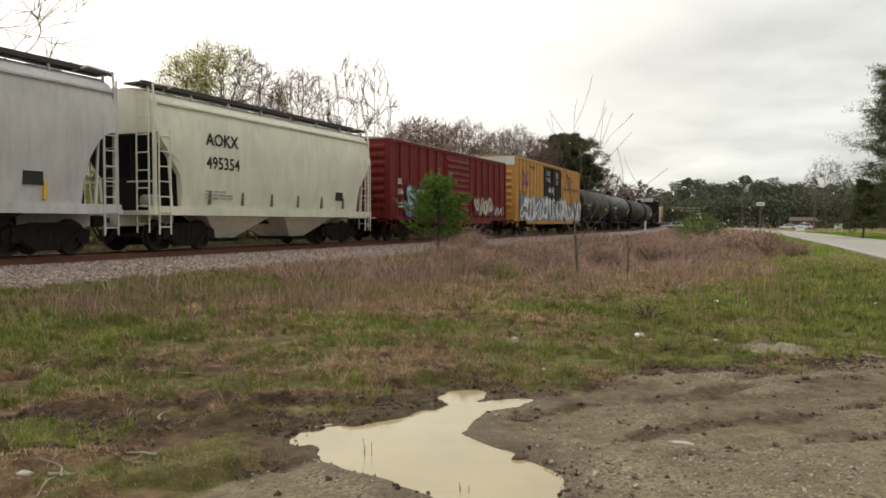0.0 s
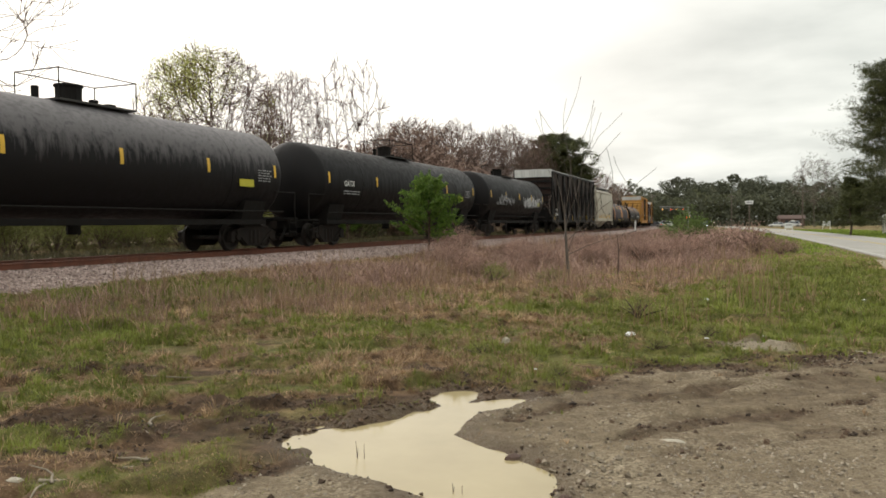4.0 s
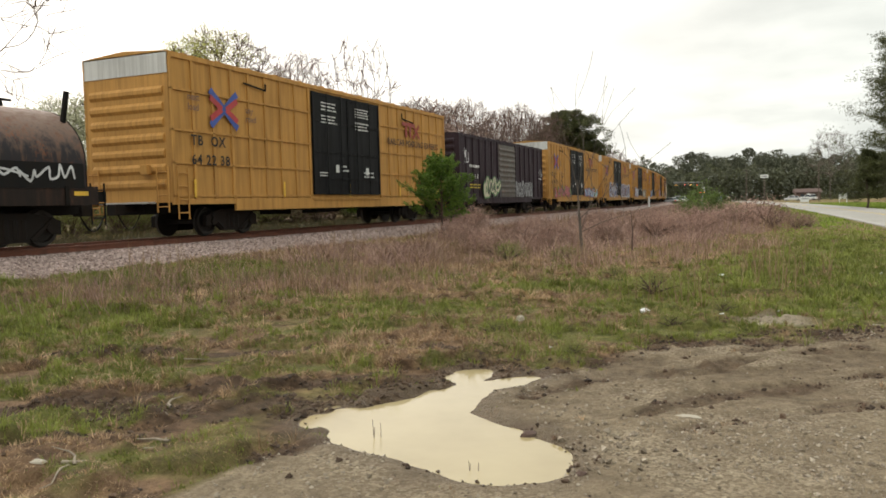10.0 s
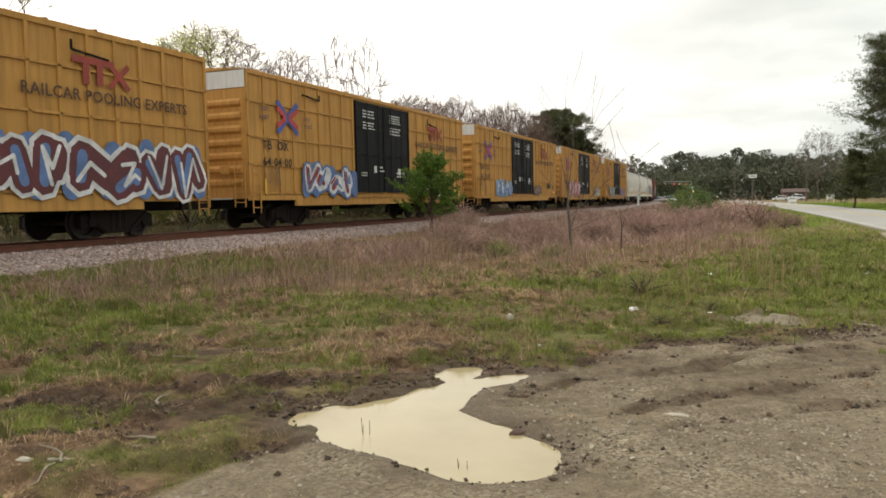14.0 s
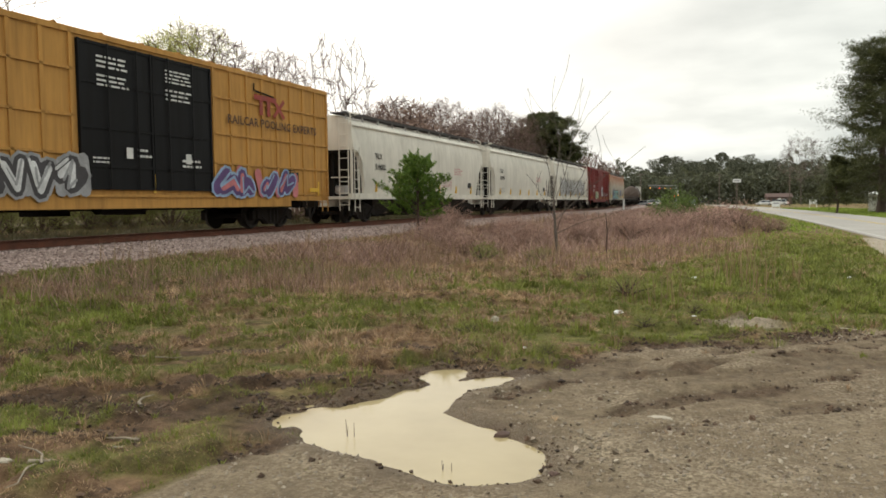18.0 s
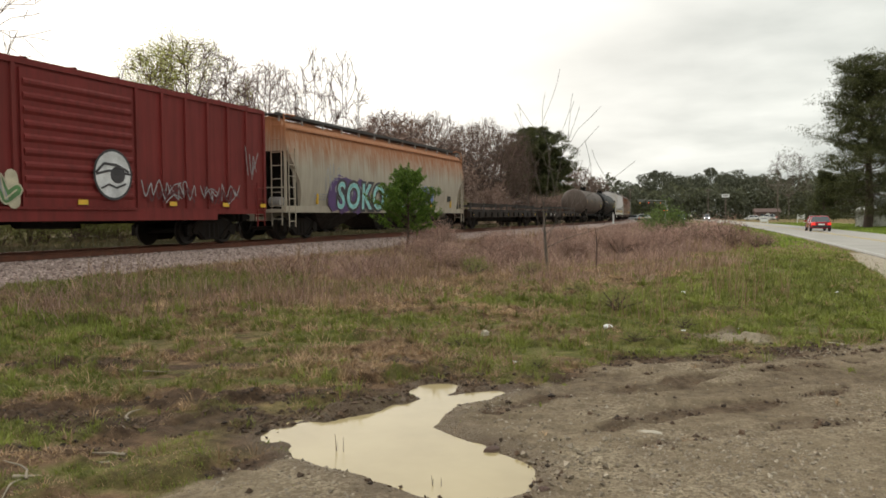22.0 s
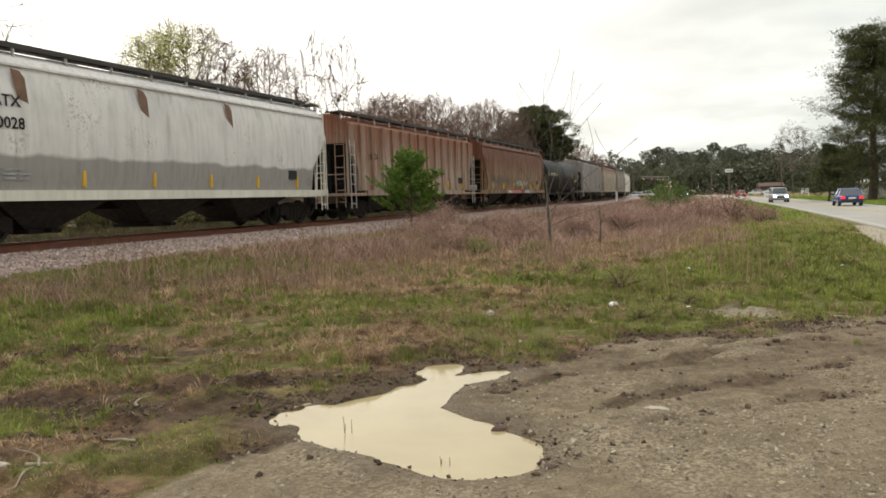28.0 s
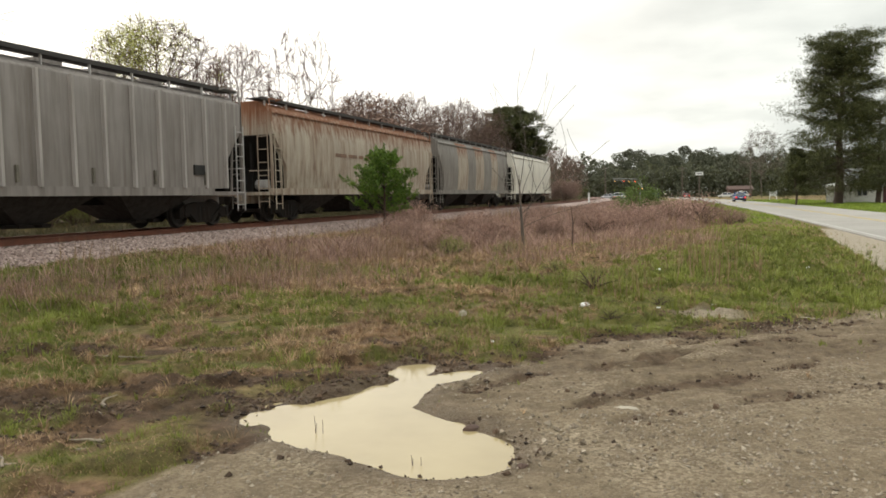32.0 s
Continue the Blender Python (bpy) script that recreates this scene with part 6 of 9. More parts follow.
# red boxcar and the faded orange hopper
L = 15.6
c = couple(box_car("faded red boxcar with white graffiti", L, 4.42, RED_B, RED_B, "posts", 3.4, False, roof=RED_B), 418.0, 433.6)
lettering(c, "NC  FR", 1.635, -L / 2 + 2.1, 2.35, 0.34, CHALK)
lettering(c, "11  097", 1.635, -L / 2 + 2.1, 1.9, 0.34, CHALK)
eye = Geo()
eye.sheet([(0.9 + 0.62 * math.cos(a), 1.95 + 0.62 * math.sin(a)) for a in [k * 2 * math.pi / 24 for k in range(24)]], 1.67)
part("graffiti", eye, SPRAY["white"], c, "round white sprayed shape")
pup = Geo()
pup.sheet([(1.05 + 0.25 * math.cos(a), 1.95 + 0.22 * math.sin(a)) for a in [k * 2 * math.pi / 16 for k in range(16)]], 1.676)
stroke(pup, [(0.35, 1.95), (0.75, 2.05), (1.45, 1.98)], 0.03, 1.678)
part("graffiti", pup, SPRAY["dark"], c)
for a, b in ((2.0, 4.2), (4.4, 6.3)):
    tag(c, 1.64, a, b, 1.3, 1.95, "grey", int(a * 9), 0.022)
    tag(c, 1.64, a + 0.1, b - 0.2, 1.3, 1.8, "maroon", int(a * 9) + 1, 0.035)
tag(c, 1.64, 6.6, 7.2, 2.2, 3.2, "grey", 83, 0.02)
rim = Geo()
stroke(rim, [(0.9 + 0.62 * math.cos(a), 1.95 + 0.62 * math.sin(a)) for a in [k * 2 * math.pi / 24 for k in range(25)]], 0.03, 1.672)
stroke(rim, [(0.34, 2.0), (0.6, 2.22), (1.0, 2.2), (1.4, 2.05)], 0.035, 1.68)
stroke(rim, [(0.5, 1.6), (0.75, 1.7), (1.0, 1.62), (1.3, 1.72)], 0.025, 1.68)
part("graffiti", rim, SPRAY["dark"], c)
graffiti(c, 1.64, -4.0, -1.9, 1.15, 1.9, 3, "green", "cream", None, None, 0.14, 81)
for y in (-7.0, -0.2, 3.0, 5.4, 7.4):
    part("reflector", Geo().box(1.63, 1.638, y, y + 0.3, 1.18, 1.3), STRIPE, c)
L = 19.0
c = couple(covered_hopper("covered hopper car, rust-orange fading to grey, with teal graffiti", L, 4.45, ORANGE_H, 3), 434.9, 453.9)
hop_marks(c, L, 1.6, 3.0, [], size=0.34)
graffiti(c, 1.572, -6.4, -3.2, 1.3, 2.2, 4, "purple", "purple", None, None, 0.3, 84)
for dx, off, mat_, x in ((0.0, 0.15, SPRAY["dark"], 1.575), (0.0, 0.03, SPRAY["mint"], 1.580), (0.0, 0.0, SPRAY["teal"], 1.584)):
    cu = bpy.data.curves.new("graffiti", "FONT")
    cu.body, cu.size, cu.offset, cu.space_character, cu.resolution_u, cu.shear = "SOKOOL", 1.5, off, 1.12, 3, 0.12
    tmp = bpy.data.objects.new("graffiti", cu)
    me = bpy.data.meshes.new_from_object(tmp)
    bpy.data.objects.remove(tmp)
    me.materials.clear()
    me.materials.append(mat_)
    part("graffiti", me, None, c, "", at=Matrix(((0, 0, 1, x + 0.02), (1, 0, 0, -5.9), (0, 1, 0, 1.2), (0, 0, 0, 1))))
graffiti(c, 1.59, 2.9, 4.43, 1.6, 2.3, 2, "purple", "blue", None, None, 0.2, 85)
tag(c, 1.575, -6.8, -5.4, 1.8, 3.0, "grey", 86, 0.025)
# two flat cars, two tanks
couple(flat_car("low black flat car with steel rack rails", 17.6, True, 0.94), 454.9, 472.5)
c = couple(flat_car("low black flat car with an empty deck rack", 19.6, True, 0.8), 474.6, 494.2)
lettering(c, "164044", 1.512, -5.2, 0.84, 0.34, CHALK)
lettering(c, "ATW", 1.512, -6.9, 0.84, 0.34, CHALK)
for a in (-9.0, -1.0):
    part("placard", Geo().box(1.5, 1.506, a, a + 0.5, 0.82, 1.08), SIGN_YELLOW if a < -8 else SPRAY["brown"], c)
L = 17.2
c = couple(tank_car("dusty grey tank car with a darker band", L, TANK_GREY, 1.48, 2.42, TANK_GREY), 497.7, 514.9)
bars(c, 1.56, 5.0, 2.4, 0.8, 0.35, 1, CHALK, 3)
L = 16.4
c = couple(tank_car("black tank car with white marks", L, TANK_BLACK, 1.5, 2.5), 515.9, 532.3)
lettering(c, "GATX", 1.515, -5.4, 2.6, 0.34, CHALK)
# the hoppers at the train's end
L = 16.5
c = couple(covered_hopper("white covered hopper car with grey patches and rust spots", L, 4.45, PATCHED, 3, sill_paint=WHITE_H), 533.4, 549.9)
hop_marks(c, L, 1.6, 3.1, ["NATX", "490028"], size=0.36)
part("worn_panel", Geo().sheet([(-8.0, 3.4), (-7.3, 3.4), (-7.2, 4.0), (-7.9, 4.05)], 1.585), SPRAY["brown"], c)
for k, y in enumerate((-5.4, -1.6, 2.1)):
    part("rust_stain", Geo().sheet([(y, 3.3 + 0.1 * k), (y + 0.28, 3.2), (y + 0.22, 3.75), (y + 0.1, 3.9), (y - 0.15, 3.95)], 1.565), SPRAY["brown"], c)
L = 16.0
c = couple(covered_hopper("rust-streaked ribbed covered hopper car", L, 4.4, RUSTY, 3, True), 551.6, 567.6)
hop_marks(c, L, 1.6, 2.6, ["49 26"], size=0.36)
L = 16.7
c = couple(covered_hopper("rusty brown covered hopper car with low graffiti", L, 4.43, BROWN, 3), 569.1, 586.0)
hop_marks(c, L, 1.6, 3.0, [])
tag(c, 1.575, -6.6, -2.6, 1.65, 2.3, "dark", 91, 0.022)
tag(c, 1.578, -6.2, -3.0, 1.6, 2.1, "olive", 95, 0.035)
graffiti(c, 1.575, -1.2, 2.6, 1.5, 1.95, 6, "cream", "olive", None, "pale_blue", 0.13, 92)
tag(c, 1.575, 3.0, 4.6, 1.5, 1.9, "brown", 94, 0.02)
for a, b, colour in ((-1.6, -0.9, "pink"), (-0.8, 0.9, "pink"), (1.0, 1.7, "red"), (2.0, 3.4, "pale_blue"), (-2.6, -1.8, "cream")):
    stroke_part = Geo()
    stroke(stroke_part, [(a, 1.13), ((a + b) / 2, 1.16), (b, 1.12)], 0.085, 1.546)
    part("graffiti_tag", stroke_part, SPRAY[colour], c)
for k in range(5):
    ring = Geo()
    stroke(ring, [(-6.9 + k * 0.85 + 0.2 * math.cos(j * math.pi / 4), 1.14 + 0.1 * math.sin(j * math.pi / 4)) for j in range(9)], 0.025, 1.546)
    part("graffiti_tag", ring, SPRAY["dark"], c)
L = 16.9
c = couple(tank_car("black tank car with a middle band and rail", L, TANK_BLACK, 1.54, 2.5, TANK_BLACK), 586.7, 603.6)
lettering(c, "NATX 252157", 1.555, -6.4, 2.5, 0.34, CHALK)
L = 16.0
c = couple(covered_hopper("grey ribbed covered hopper car", L, 4.43, RIBBED, 3, True), 605.0, 621.0)
hop_marks(c, L, 1.6, 2.3, ["AD  MX", "52  872"], size=0.43, at=1.3)
L = 17.0
c = couple(covered_hopper("cream covered hopper car rusting from the roof down", L, 4.43, RUST_TOP, 3), 622.7, 639.7)
bars(c, 1.6, -3.6, 2.6, 3.6, 0.36, 1, SPRAY["brown"], 8)
L = 16.8
c = couple(covered_hopper("striped grey and cream covered hopper car", L, 4.43, STRIPED, 3, stripe=(RUST_TOP, ((-4.6, -2.4), (-0.6, 1.4), (3.4, 5.2)))), 640.8, 657.2)
L = 17.6
c = couple(covered_hopper("white covered hopper car at the end of the train", L, 4.43, WHITE_H, 3), 658.6, 677.4)

# ---- plants ----
def leaf_material(name, lo, hi, rough=0.6, through=0.25, mottle=0.0):
    m = bpy.data.materials.new(name)
    nt, b = nodes_of(m)
    g = nt.nodes.new("ShaderNodeNewGeometry")
    col = blend(nt, g.outputs["Random Per Island"], lo, hi)
    n = noise_node(nt, coords(nt), 0.7, 3.0)
    col = blend(nt, span(nt, n, 0.35, 0.65, 0, 0.45), col, tuple(k * 0.55 for k in lo))
    if mottle:
        patch = noise_node(nt, coords(nt, (1, 1, 0.2)), 2.6, 3.0)
        col = blend(nt, span(nt, patch, 0.40, 0.60, 0, mottle), col, tuple(k * 0.5 for k in lo))
        col = blend(nt, span(nt, noise_node(nt, coords(nt, (1, 1, 0.2)), 1.1, 3.0), 0.5, 0.66, 0, 0.5), col, tuple(min(1, k * 1.15) for k in hi))
    nt.links.new(col, b.inputs["Base Color"])
    b.inputs["Roughness"].default_value = rough
    b.inputs["Specular IOR Level"].default_value = 0.25
    if through:
        tr, mx = nt.nodes.new("ShaderNodeBsdfTranslucent"), nt.nodes.new("ShaderNodeMixShader")
        nt.links.new(col, tr.inputs[0])
        mx.inputs[0].default_value = through
        nt.links.new(b.outputs[0], mx.inputs[1])
        nt.links.new(tr.outputs[0], mx.inputs[2])
        nt.links.new(mx.outputs[0], nt.nodes["Material Output"].inputs[0])
    return m


GRASS = leaf_material("fresh_grass", (0.115, 0.125, 0.026), (0.31, 0.35, 0.08), mottle=0.3)
DRY = leaf_material("dry_grass", (0.21, 0.126, 0.07), (0.64, 0.445, 0.265), mottle=0.5)
BRUSH = leaf_material("brown_brush", (0.19, 0.113, 0.088), (0.60, 0.40, 0.32), mottle=0.4)
VERGE = leaf_material("mown_grass", (0.11, 0.17, 0.02), (0.36, 0.48, 0.075))
BANK = leaf_material("bank_grass", (0.04, 0.038, 0.016), (0.125, 0.105, 0.05))
STALK = leaf_material("tan_stalks", (0.22, 0.14, 0.08), (0.42, 0.30, 0.18))
BUSH_GREEN = leaf_material("young_leaves", (0.06, 0.12, 0.02), (0.25, 0.38, 0.065), 0.5, 0.4)
PINE_GREEN = leaf_material("pine_needles", (0.042, 0.050, 0.018), (0.13, 0.14, 0.05), 0.6, 0.2)
SHRUB_GREEN = leaf_material("hedge_leaves", (0.16, 0.17, 0.055), (0.34, 0.345, 0.12), 0.6, 0.45)
BUD_GREEN = leaf_material("spring_buds", (0.36, 0.38, 0.09), (0.56, 0.57, 0.20), 0.6, 0.6)
HEDGE_PALE = leaf_material("pale_hedge_leaves", (0.19, 0.20, 0.07), (0.38, 0.38, 0.16), 0.6, 0.45)
BUD_PALE = leaf_material("pale_buds", (0.30, 0.31, 0.17), (0.52, 0.52, 0.36), 0.6, 0.4)
TWIG_BROWN = leaf_material("twig_haze", (0.20, 0.13, 0.105), (0.46, 0.33, 0.27), 0.8, 0.3)
LEAFY = leaf_material("shrub_leaves", (0.075, 0.115, 0.026), (0.20, 0.27, 0.075), 0.6, 0.35)
# far pine crowns: distance haze is put into the green, paler and greyer
FAR_HAZE_GREEN = leaf_material("far_foliage_haze", (0.075, 0.082, 0.054), (0.125, 0.13, 0.085), 0.8, 0.1)
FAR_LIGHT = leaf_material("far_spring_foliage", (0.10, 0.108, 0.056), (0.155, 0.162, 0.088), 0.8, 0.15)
BARK = plain("bark", (0.105, 0.066, 0.052), 0.9, 0, 0.35, 3.0, 0.5, 25.0)
BARK_PALE = plain("twig_bark", (0.11, 0.088, 0.072), 0.9, 0, 0.3, 3.0, 0.2)
PINE_BARK = plain("pine_bark", (0.085, 0.06, 0.045), 0.9, 0, 0.35, 3.0, 0.5)


def blades(name, x, y, z, h, w, lean, material, rng, label, category):
    """Bent blades as one mesh, five points each."""
    n = len(x)
    a, b = rng.random(n) * 6.283, rng.random(n) * 6.283
    sx, sy = np.cos(a) * w / 2, np.sin(a) * w / 2
    lx, ly = np.cos(b) * lean * h, np.sin(b) * lean * h
    up = h * np.sqrt(np.maximum(0.05, 1 - lean * lean))
    p = np.empty((n, 5, 3))
    for k, (sgn, f, e) in enumerate(((-1, 0, 1), (1, 0, 1), (-1, 0.55, 0.7), (1, 0.55, 0.7), (0, 1, 0))):
        p[:, k, 0] = x + sgn * sx * e + lx * f ** 1.7
        p[:, k, 1] = y + sgn * sy * e + ly * f ** 1.7
        p[:, k, 2] = z + up * f - 0.01
    f = np.array([(0, 1, 3), (0, 3, 2), (2, 3, 4)])
    faces = (np.arange(n)[:, None, None] * 5 + f[None]).reshape(-1, 3)
    return tagged(new(name, quick_mesh(name, p.reshape(-1, 3), faces, material)), label, category, kind="stuff")


def scatter(rng, n, x0, x1, y0, y1, bias=1.0):
    """Spots in a fan before the camera, denser near it."""
    y = y0 + (y1 - y0) * rng.random(n) ** bias
    return x0 + (x1 - x0) * rng.random(n), y


def make_grass():
    rng = np.random.default_rng(21)
    # fresh grass, in tufts
    x, y = scatter(rng, 900000, -15, 5, 2.6, 36, 2.0)
    lot, mud, green, brush = zones(x, y)
    tuft = smooth(0.46, 0.62, fbm(x, y, 4.6, 3, 71))
    d = track_offset(x, y)
    keep = (rng.random(len(x)) < (0.05 + 1.1 * green) * (0.22 + 0.78 * tuft) * (1 - 0.97 * lot) * (1 - 0.9 * mud) * (1 - 0.75 * brush) + 0.02 * (1 - lot)) & (d > 3.4) & (x < road_edge(y) - 0.4) & (ground_height(x, y) > -0.03)
    x, y = x[keep], y[keep]
    far = np.hypot(x, y)
    h = (0.018 + 0.045 * rng.random(len(x))) * (1 + 0.9 * (rng.random(len(x)) < 0.04)) * (0.55 + 0.6 * smooth(4, 14, far))
    blades("green_grass", x, y, ground_height(x, y), h, 0.0018 + 0.0008 * far, 0.2 + 0.7 * rng.random(len(x)), GRASS, rng, "tufts of fresh green spring grass", "grass")
    # dry grass between
    x, y = scatter(rng, 660000, -15, 4.5, 2.6, 40, 2.0)
    lot, mud, green, brush = zones(x, y)
    tuft = smooth(0.38, 0.6, fbm(x, y, 3.4, 3, 81))
    d = track_offset(x, y)
    keep = (rng.random(len(x)) < (0.95 - 0.65 * green) * (0.4 + 0.6 * tuft) * (1 - 0.97 * lot) * (1 - 0.93 * mud) * (1 - 0.5 * smooth(-1.5, 0.5, x))) & (d > 3.5) & (x < road_edge(y) - 0.6) & (ground_height(x, y) > -0.03)
    x, y = x[keep], y[keep]
    far = np.hypot(x, y)
    tall = smooth(9, 16, y) * smooth(-4, -8, x) * 0.25
    h = (0.03 + 0.085 * rng.random(len(x)) ** 1.5) * (0.5 + 0.65 * smooth(4, 14, far)) + tall * rng.random(len(x))
    blades("dry_grass", x, y, ground_height(x, y), h, 0.0018 + 0.0007 * far, 0.6 + 0.39 * rng.random(len(x)), DRY, rng, "matted dry tan grass", "grass")
    # brown brush towards the railway
    x, y = scatter(rng, 300000, -19, 3, 13, 120, 2.1)
    lot, mud, green, brush = zones(x, y)
    clump = smooth(0.34, 0.6, fbm(x, y, 0.6, 4, 91))
    keep = (rng.random(len(x)) < brush * (0.2 + 0.8 * clump)) & (track_offset(x, y) > 3.6)
    x, y = x[keep], y[keep]
    far = np.hypot(x, y)
    h = (0.2 + 0.55 * rng.random(len(x)) ** 1.3) * (0.35 + 0.95 * smooth(0.36, 0.66, fbm(x, y, 0.55, 3, 95))) * (0.55 + 0.45 * smooth(4.0, 7.0, track_offset(x, y)))
    blades("brown_brush", x, y, ground_height(x, y), h, 0.005 + 0.0009 * far, 0.45 + 0.54 * rng.random(len(x)) ** 0.7, BRUSH, rng, "tangled brown dead weeds along the railway", "brush")
    # thin dead weeds before the brush
    x, y = scatter(rng, 90000, -13, 0.5, 7.5, 32, 1.3)
    keep = (rng.random(len(x)) < 0.42 * weedy(x, y) * smooth(0.36, 0.56, fbm(x, y, 1.4, 3, 98))) & (track_offset(x, y) > 4.0)
    x, y = x[keep], y[keep]
    far = np.hypot(x, y)
    blades("dead_weeds", x, y, ground_height(x, y), 0.18 + 0.5 * rng.random(len(x)) ** 1.4, 0.0025 + 0.0006 * far, 0.15 + 0.7 * rng.random(len(x)), BRUSH, rng, "thin reddish-brown dead weeds", "brush")
    # taller pale stalks
    x, y = scatter(rng, 7000, -13, 1.0, 11, 60, 1.4)
    keep = (fbm(x, y, 0.5, 3, 99) + 0.14 * weedy(x, y) > 0.575) & (track_offset(x, y) > 4.0) & (x < road_edge(y) - 2.0)
    x, y = x[keep], y[keep]
    far = np.hypot(x, y)
    blades("dry_stalks", x, y, ground_height(x, y), 0.35 + 0.55 * rng.random(len(x)), 0.004 + 0.0007 * far, 0.05 + 0.3 * rng.random(len(x)), STALK, rng, "thin upright dry stalks", "brush")
    # grass along the far road and behind the railway
    x = rng.uniform(-3, 24, 190000)
    y = 11 + 145 * rng.random(190000) ** 1.7
    k = x - road_edge(y)
    patch = smooth(0.44, 0.58, fbm(x, y, 0.22, 4, 34))
    keep = ((k > ROAD_W + 0.3) & (k < 16)) | ((k < -0.3) & (k > -6.5) & (rng.random(len(x)) < (0.3 + 0.7 * patch) * smooth(-6.5, -3.5, k)) & (y > lot_edge(x) + 0.3))
    x, y = x[keep], y[keep]
    blades("verge_grass", x, y, ground_height(x, y), (0.03 + 0.05 * rng.random(len(x))) * (1 + 1.2 * smooth(25, 50, y)), 0.001 * np.hypot(x, y) + 0.005, 0.2 + 0.5 * rng.random(len(x)), VERGE, rng, "mown green grass along the road", "grass")
    s = rng.uniform(0, 120, 50000)
    d = -3.2 - 7 * rng.random(50000)
    a = np.maximum(s - BEND_Y, 0) / BEND_R
    x = TRACK_X + np.where(s > BEND_Y, (BEND_R + d) * np.cos(a) - BEND_R, d)
    y = np.where(s > BEND_Y, BEND_Y + (BEND_R + d) * np.sin(a), s)
    blades("bank_grass", x, y, ground_height(x, y), 0.25 + 0.55 * rng.random(len(x)), 0.012 + 0.0009 * np.hypot(x, y), 0.2 + 0.6 * rng.random(len(x)), BANK, rng, "rough olive grass behind the railway", "grass")


def make_tufts():
    """Clumps whose blades fan out from one root."""
    rng = np.random.default_rng(23)
    for name, material, count, share, label in (("grass_tufts", GRASS, 17000, 1, "clumps of fresh green grass"), ("hay_tufts", DRY, 19000, 0, "clumps of matted tan hay")):
        cx, cy = scatter(rng, count * 4, -14, 4.6, 2.8, 32, 1.7)
        lot, mud, green, brush = zones(cx, cy)
        want = (green * 1.0 + 0.05) if share else (0.7 - 0.55 * green) * (1 - 0.6 * smooth(-1.5, 0.5, cx))
        patch = smooth(0.42, 0.62, fbm(cx, cy, 0.9, 3, 73 + share))
        keep = (rng.random(len(cx)) < want * ((0.5 if share else 0.15) + (0.5 if share else 0.85) * patch) * (1 - 0.99 * lot) * (1 - 0.95 * mud) * (1 - 0.6 * brush)) & (track_offset(cx, cy) > 3.6) & (cx < road_edge(cy) - 0.8) & (ground_height(cx, cy) > -0.03)
        cx, cy = cx[keep][:count], cy[keep][:count]
        m = 16
        big = (0.6 + 0.9 * rng.random(len(cx))) * np.where(rng.random(len(cx)) < 0.14, 2.1, 1.0)
        x, y, big = np.repeat(cx, m), np.repeat(cy, m), np.repeat(big, m)
        a, q = rng.random(len(x)) * 6.283, rng.random(len(x))
        far = np.hypot(x, y)
        lean = 0.12 + 0.8 * q if share else 0.55 + 0.43 * q
        h = (0.045 + (0.06 if share else 0.085) * rng.random(len(x))) * big * (0.32 + 0.5 * smooth(4.0, 9.0, far)) * (0.85 + 0.35 * smooth(5, 15, far))
        w = 0.002 + 0.0008 * far
        x, y = x + np.cos(a) * 0.05 * q * big, y + np.sin(a) * 0.05 * q * big
        z = ground_height(x, y)
        n = len(x)
        sx, sy = -np.sin(a) * w / 2, np.cos(a) * w / 2
        lx, ly = np.cos(a) * lean * h, np.sin(a) * lean * h
        up = h * np.sqrt(np.maximum(0.05, 1 - lean * lean))
        p = np.empty((n, 5, 3))
        for k, (sgn, f, e) in enumerate(((-1, 0, 1), (1, 0, 1), (-1, 0.55, 0.7), (1, 0.55, 0.7), (0, 1, 0))):
            p[:, k, 0], p[:, k, 1], p[:, k, 2] = x + sgn * sx * e + lx * f ** 1.6, y + sgn * sy * e + ly * f ** 1.6, z + up * f ** 0.85 - 0.01
        f = np.array([(0, 1, 3), (0, 3, 2), (2, 3, 4)])
        tagged(new(name, quick_mesh(name, p.reshape(-1, 3), (np.arange(n)[:, None, None] * 5 + f[None]).reshape(-1, 3), material)), label, "grass", kind="stuff")


make_grass()
make_tufts()


def leaves(name, p, size, material, parent, rng, aspect=0.6, flat=0.0, label=""):
    """Diamond leaves at the points p, each turned its own way."""
    n = len(p)
    u = rng.normal(size=(n, 3))
    u[:, 2] *= 1 - flat
    u /= np.linalg.norm(u, axis=1)[:, None] + 1e-9
    r = rng.normal(size=(n, 3))
    r[:, 2] += 2 * flat * np.sign(r[:, 2])
    v = np.cross(u, r)
    v /= np.linalg.norm(v, axis=1)[:, None] + 1e-9
    s = (size * (0.6 + 0.8 * rng.random(n)))[:, None]
    q = np.stack([p - u * s, p + v * s * aspect * 0.5, p + u * s, p - v * s * aspect * 0.5], 1).reshape(-1, 3)
    me = quick_mesh(name, q, np.arange(n * 4).reshape(-1, 4), material)
    ob = new(name, me)
    ob.parent = parent
    return tagged(ob, label)


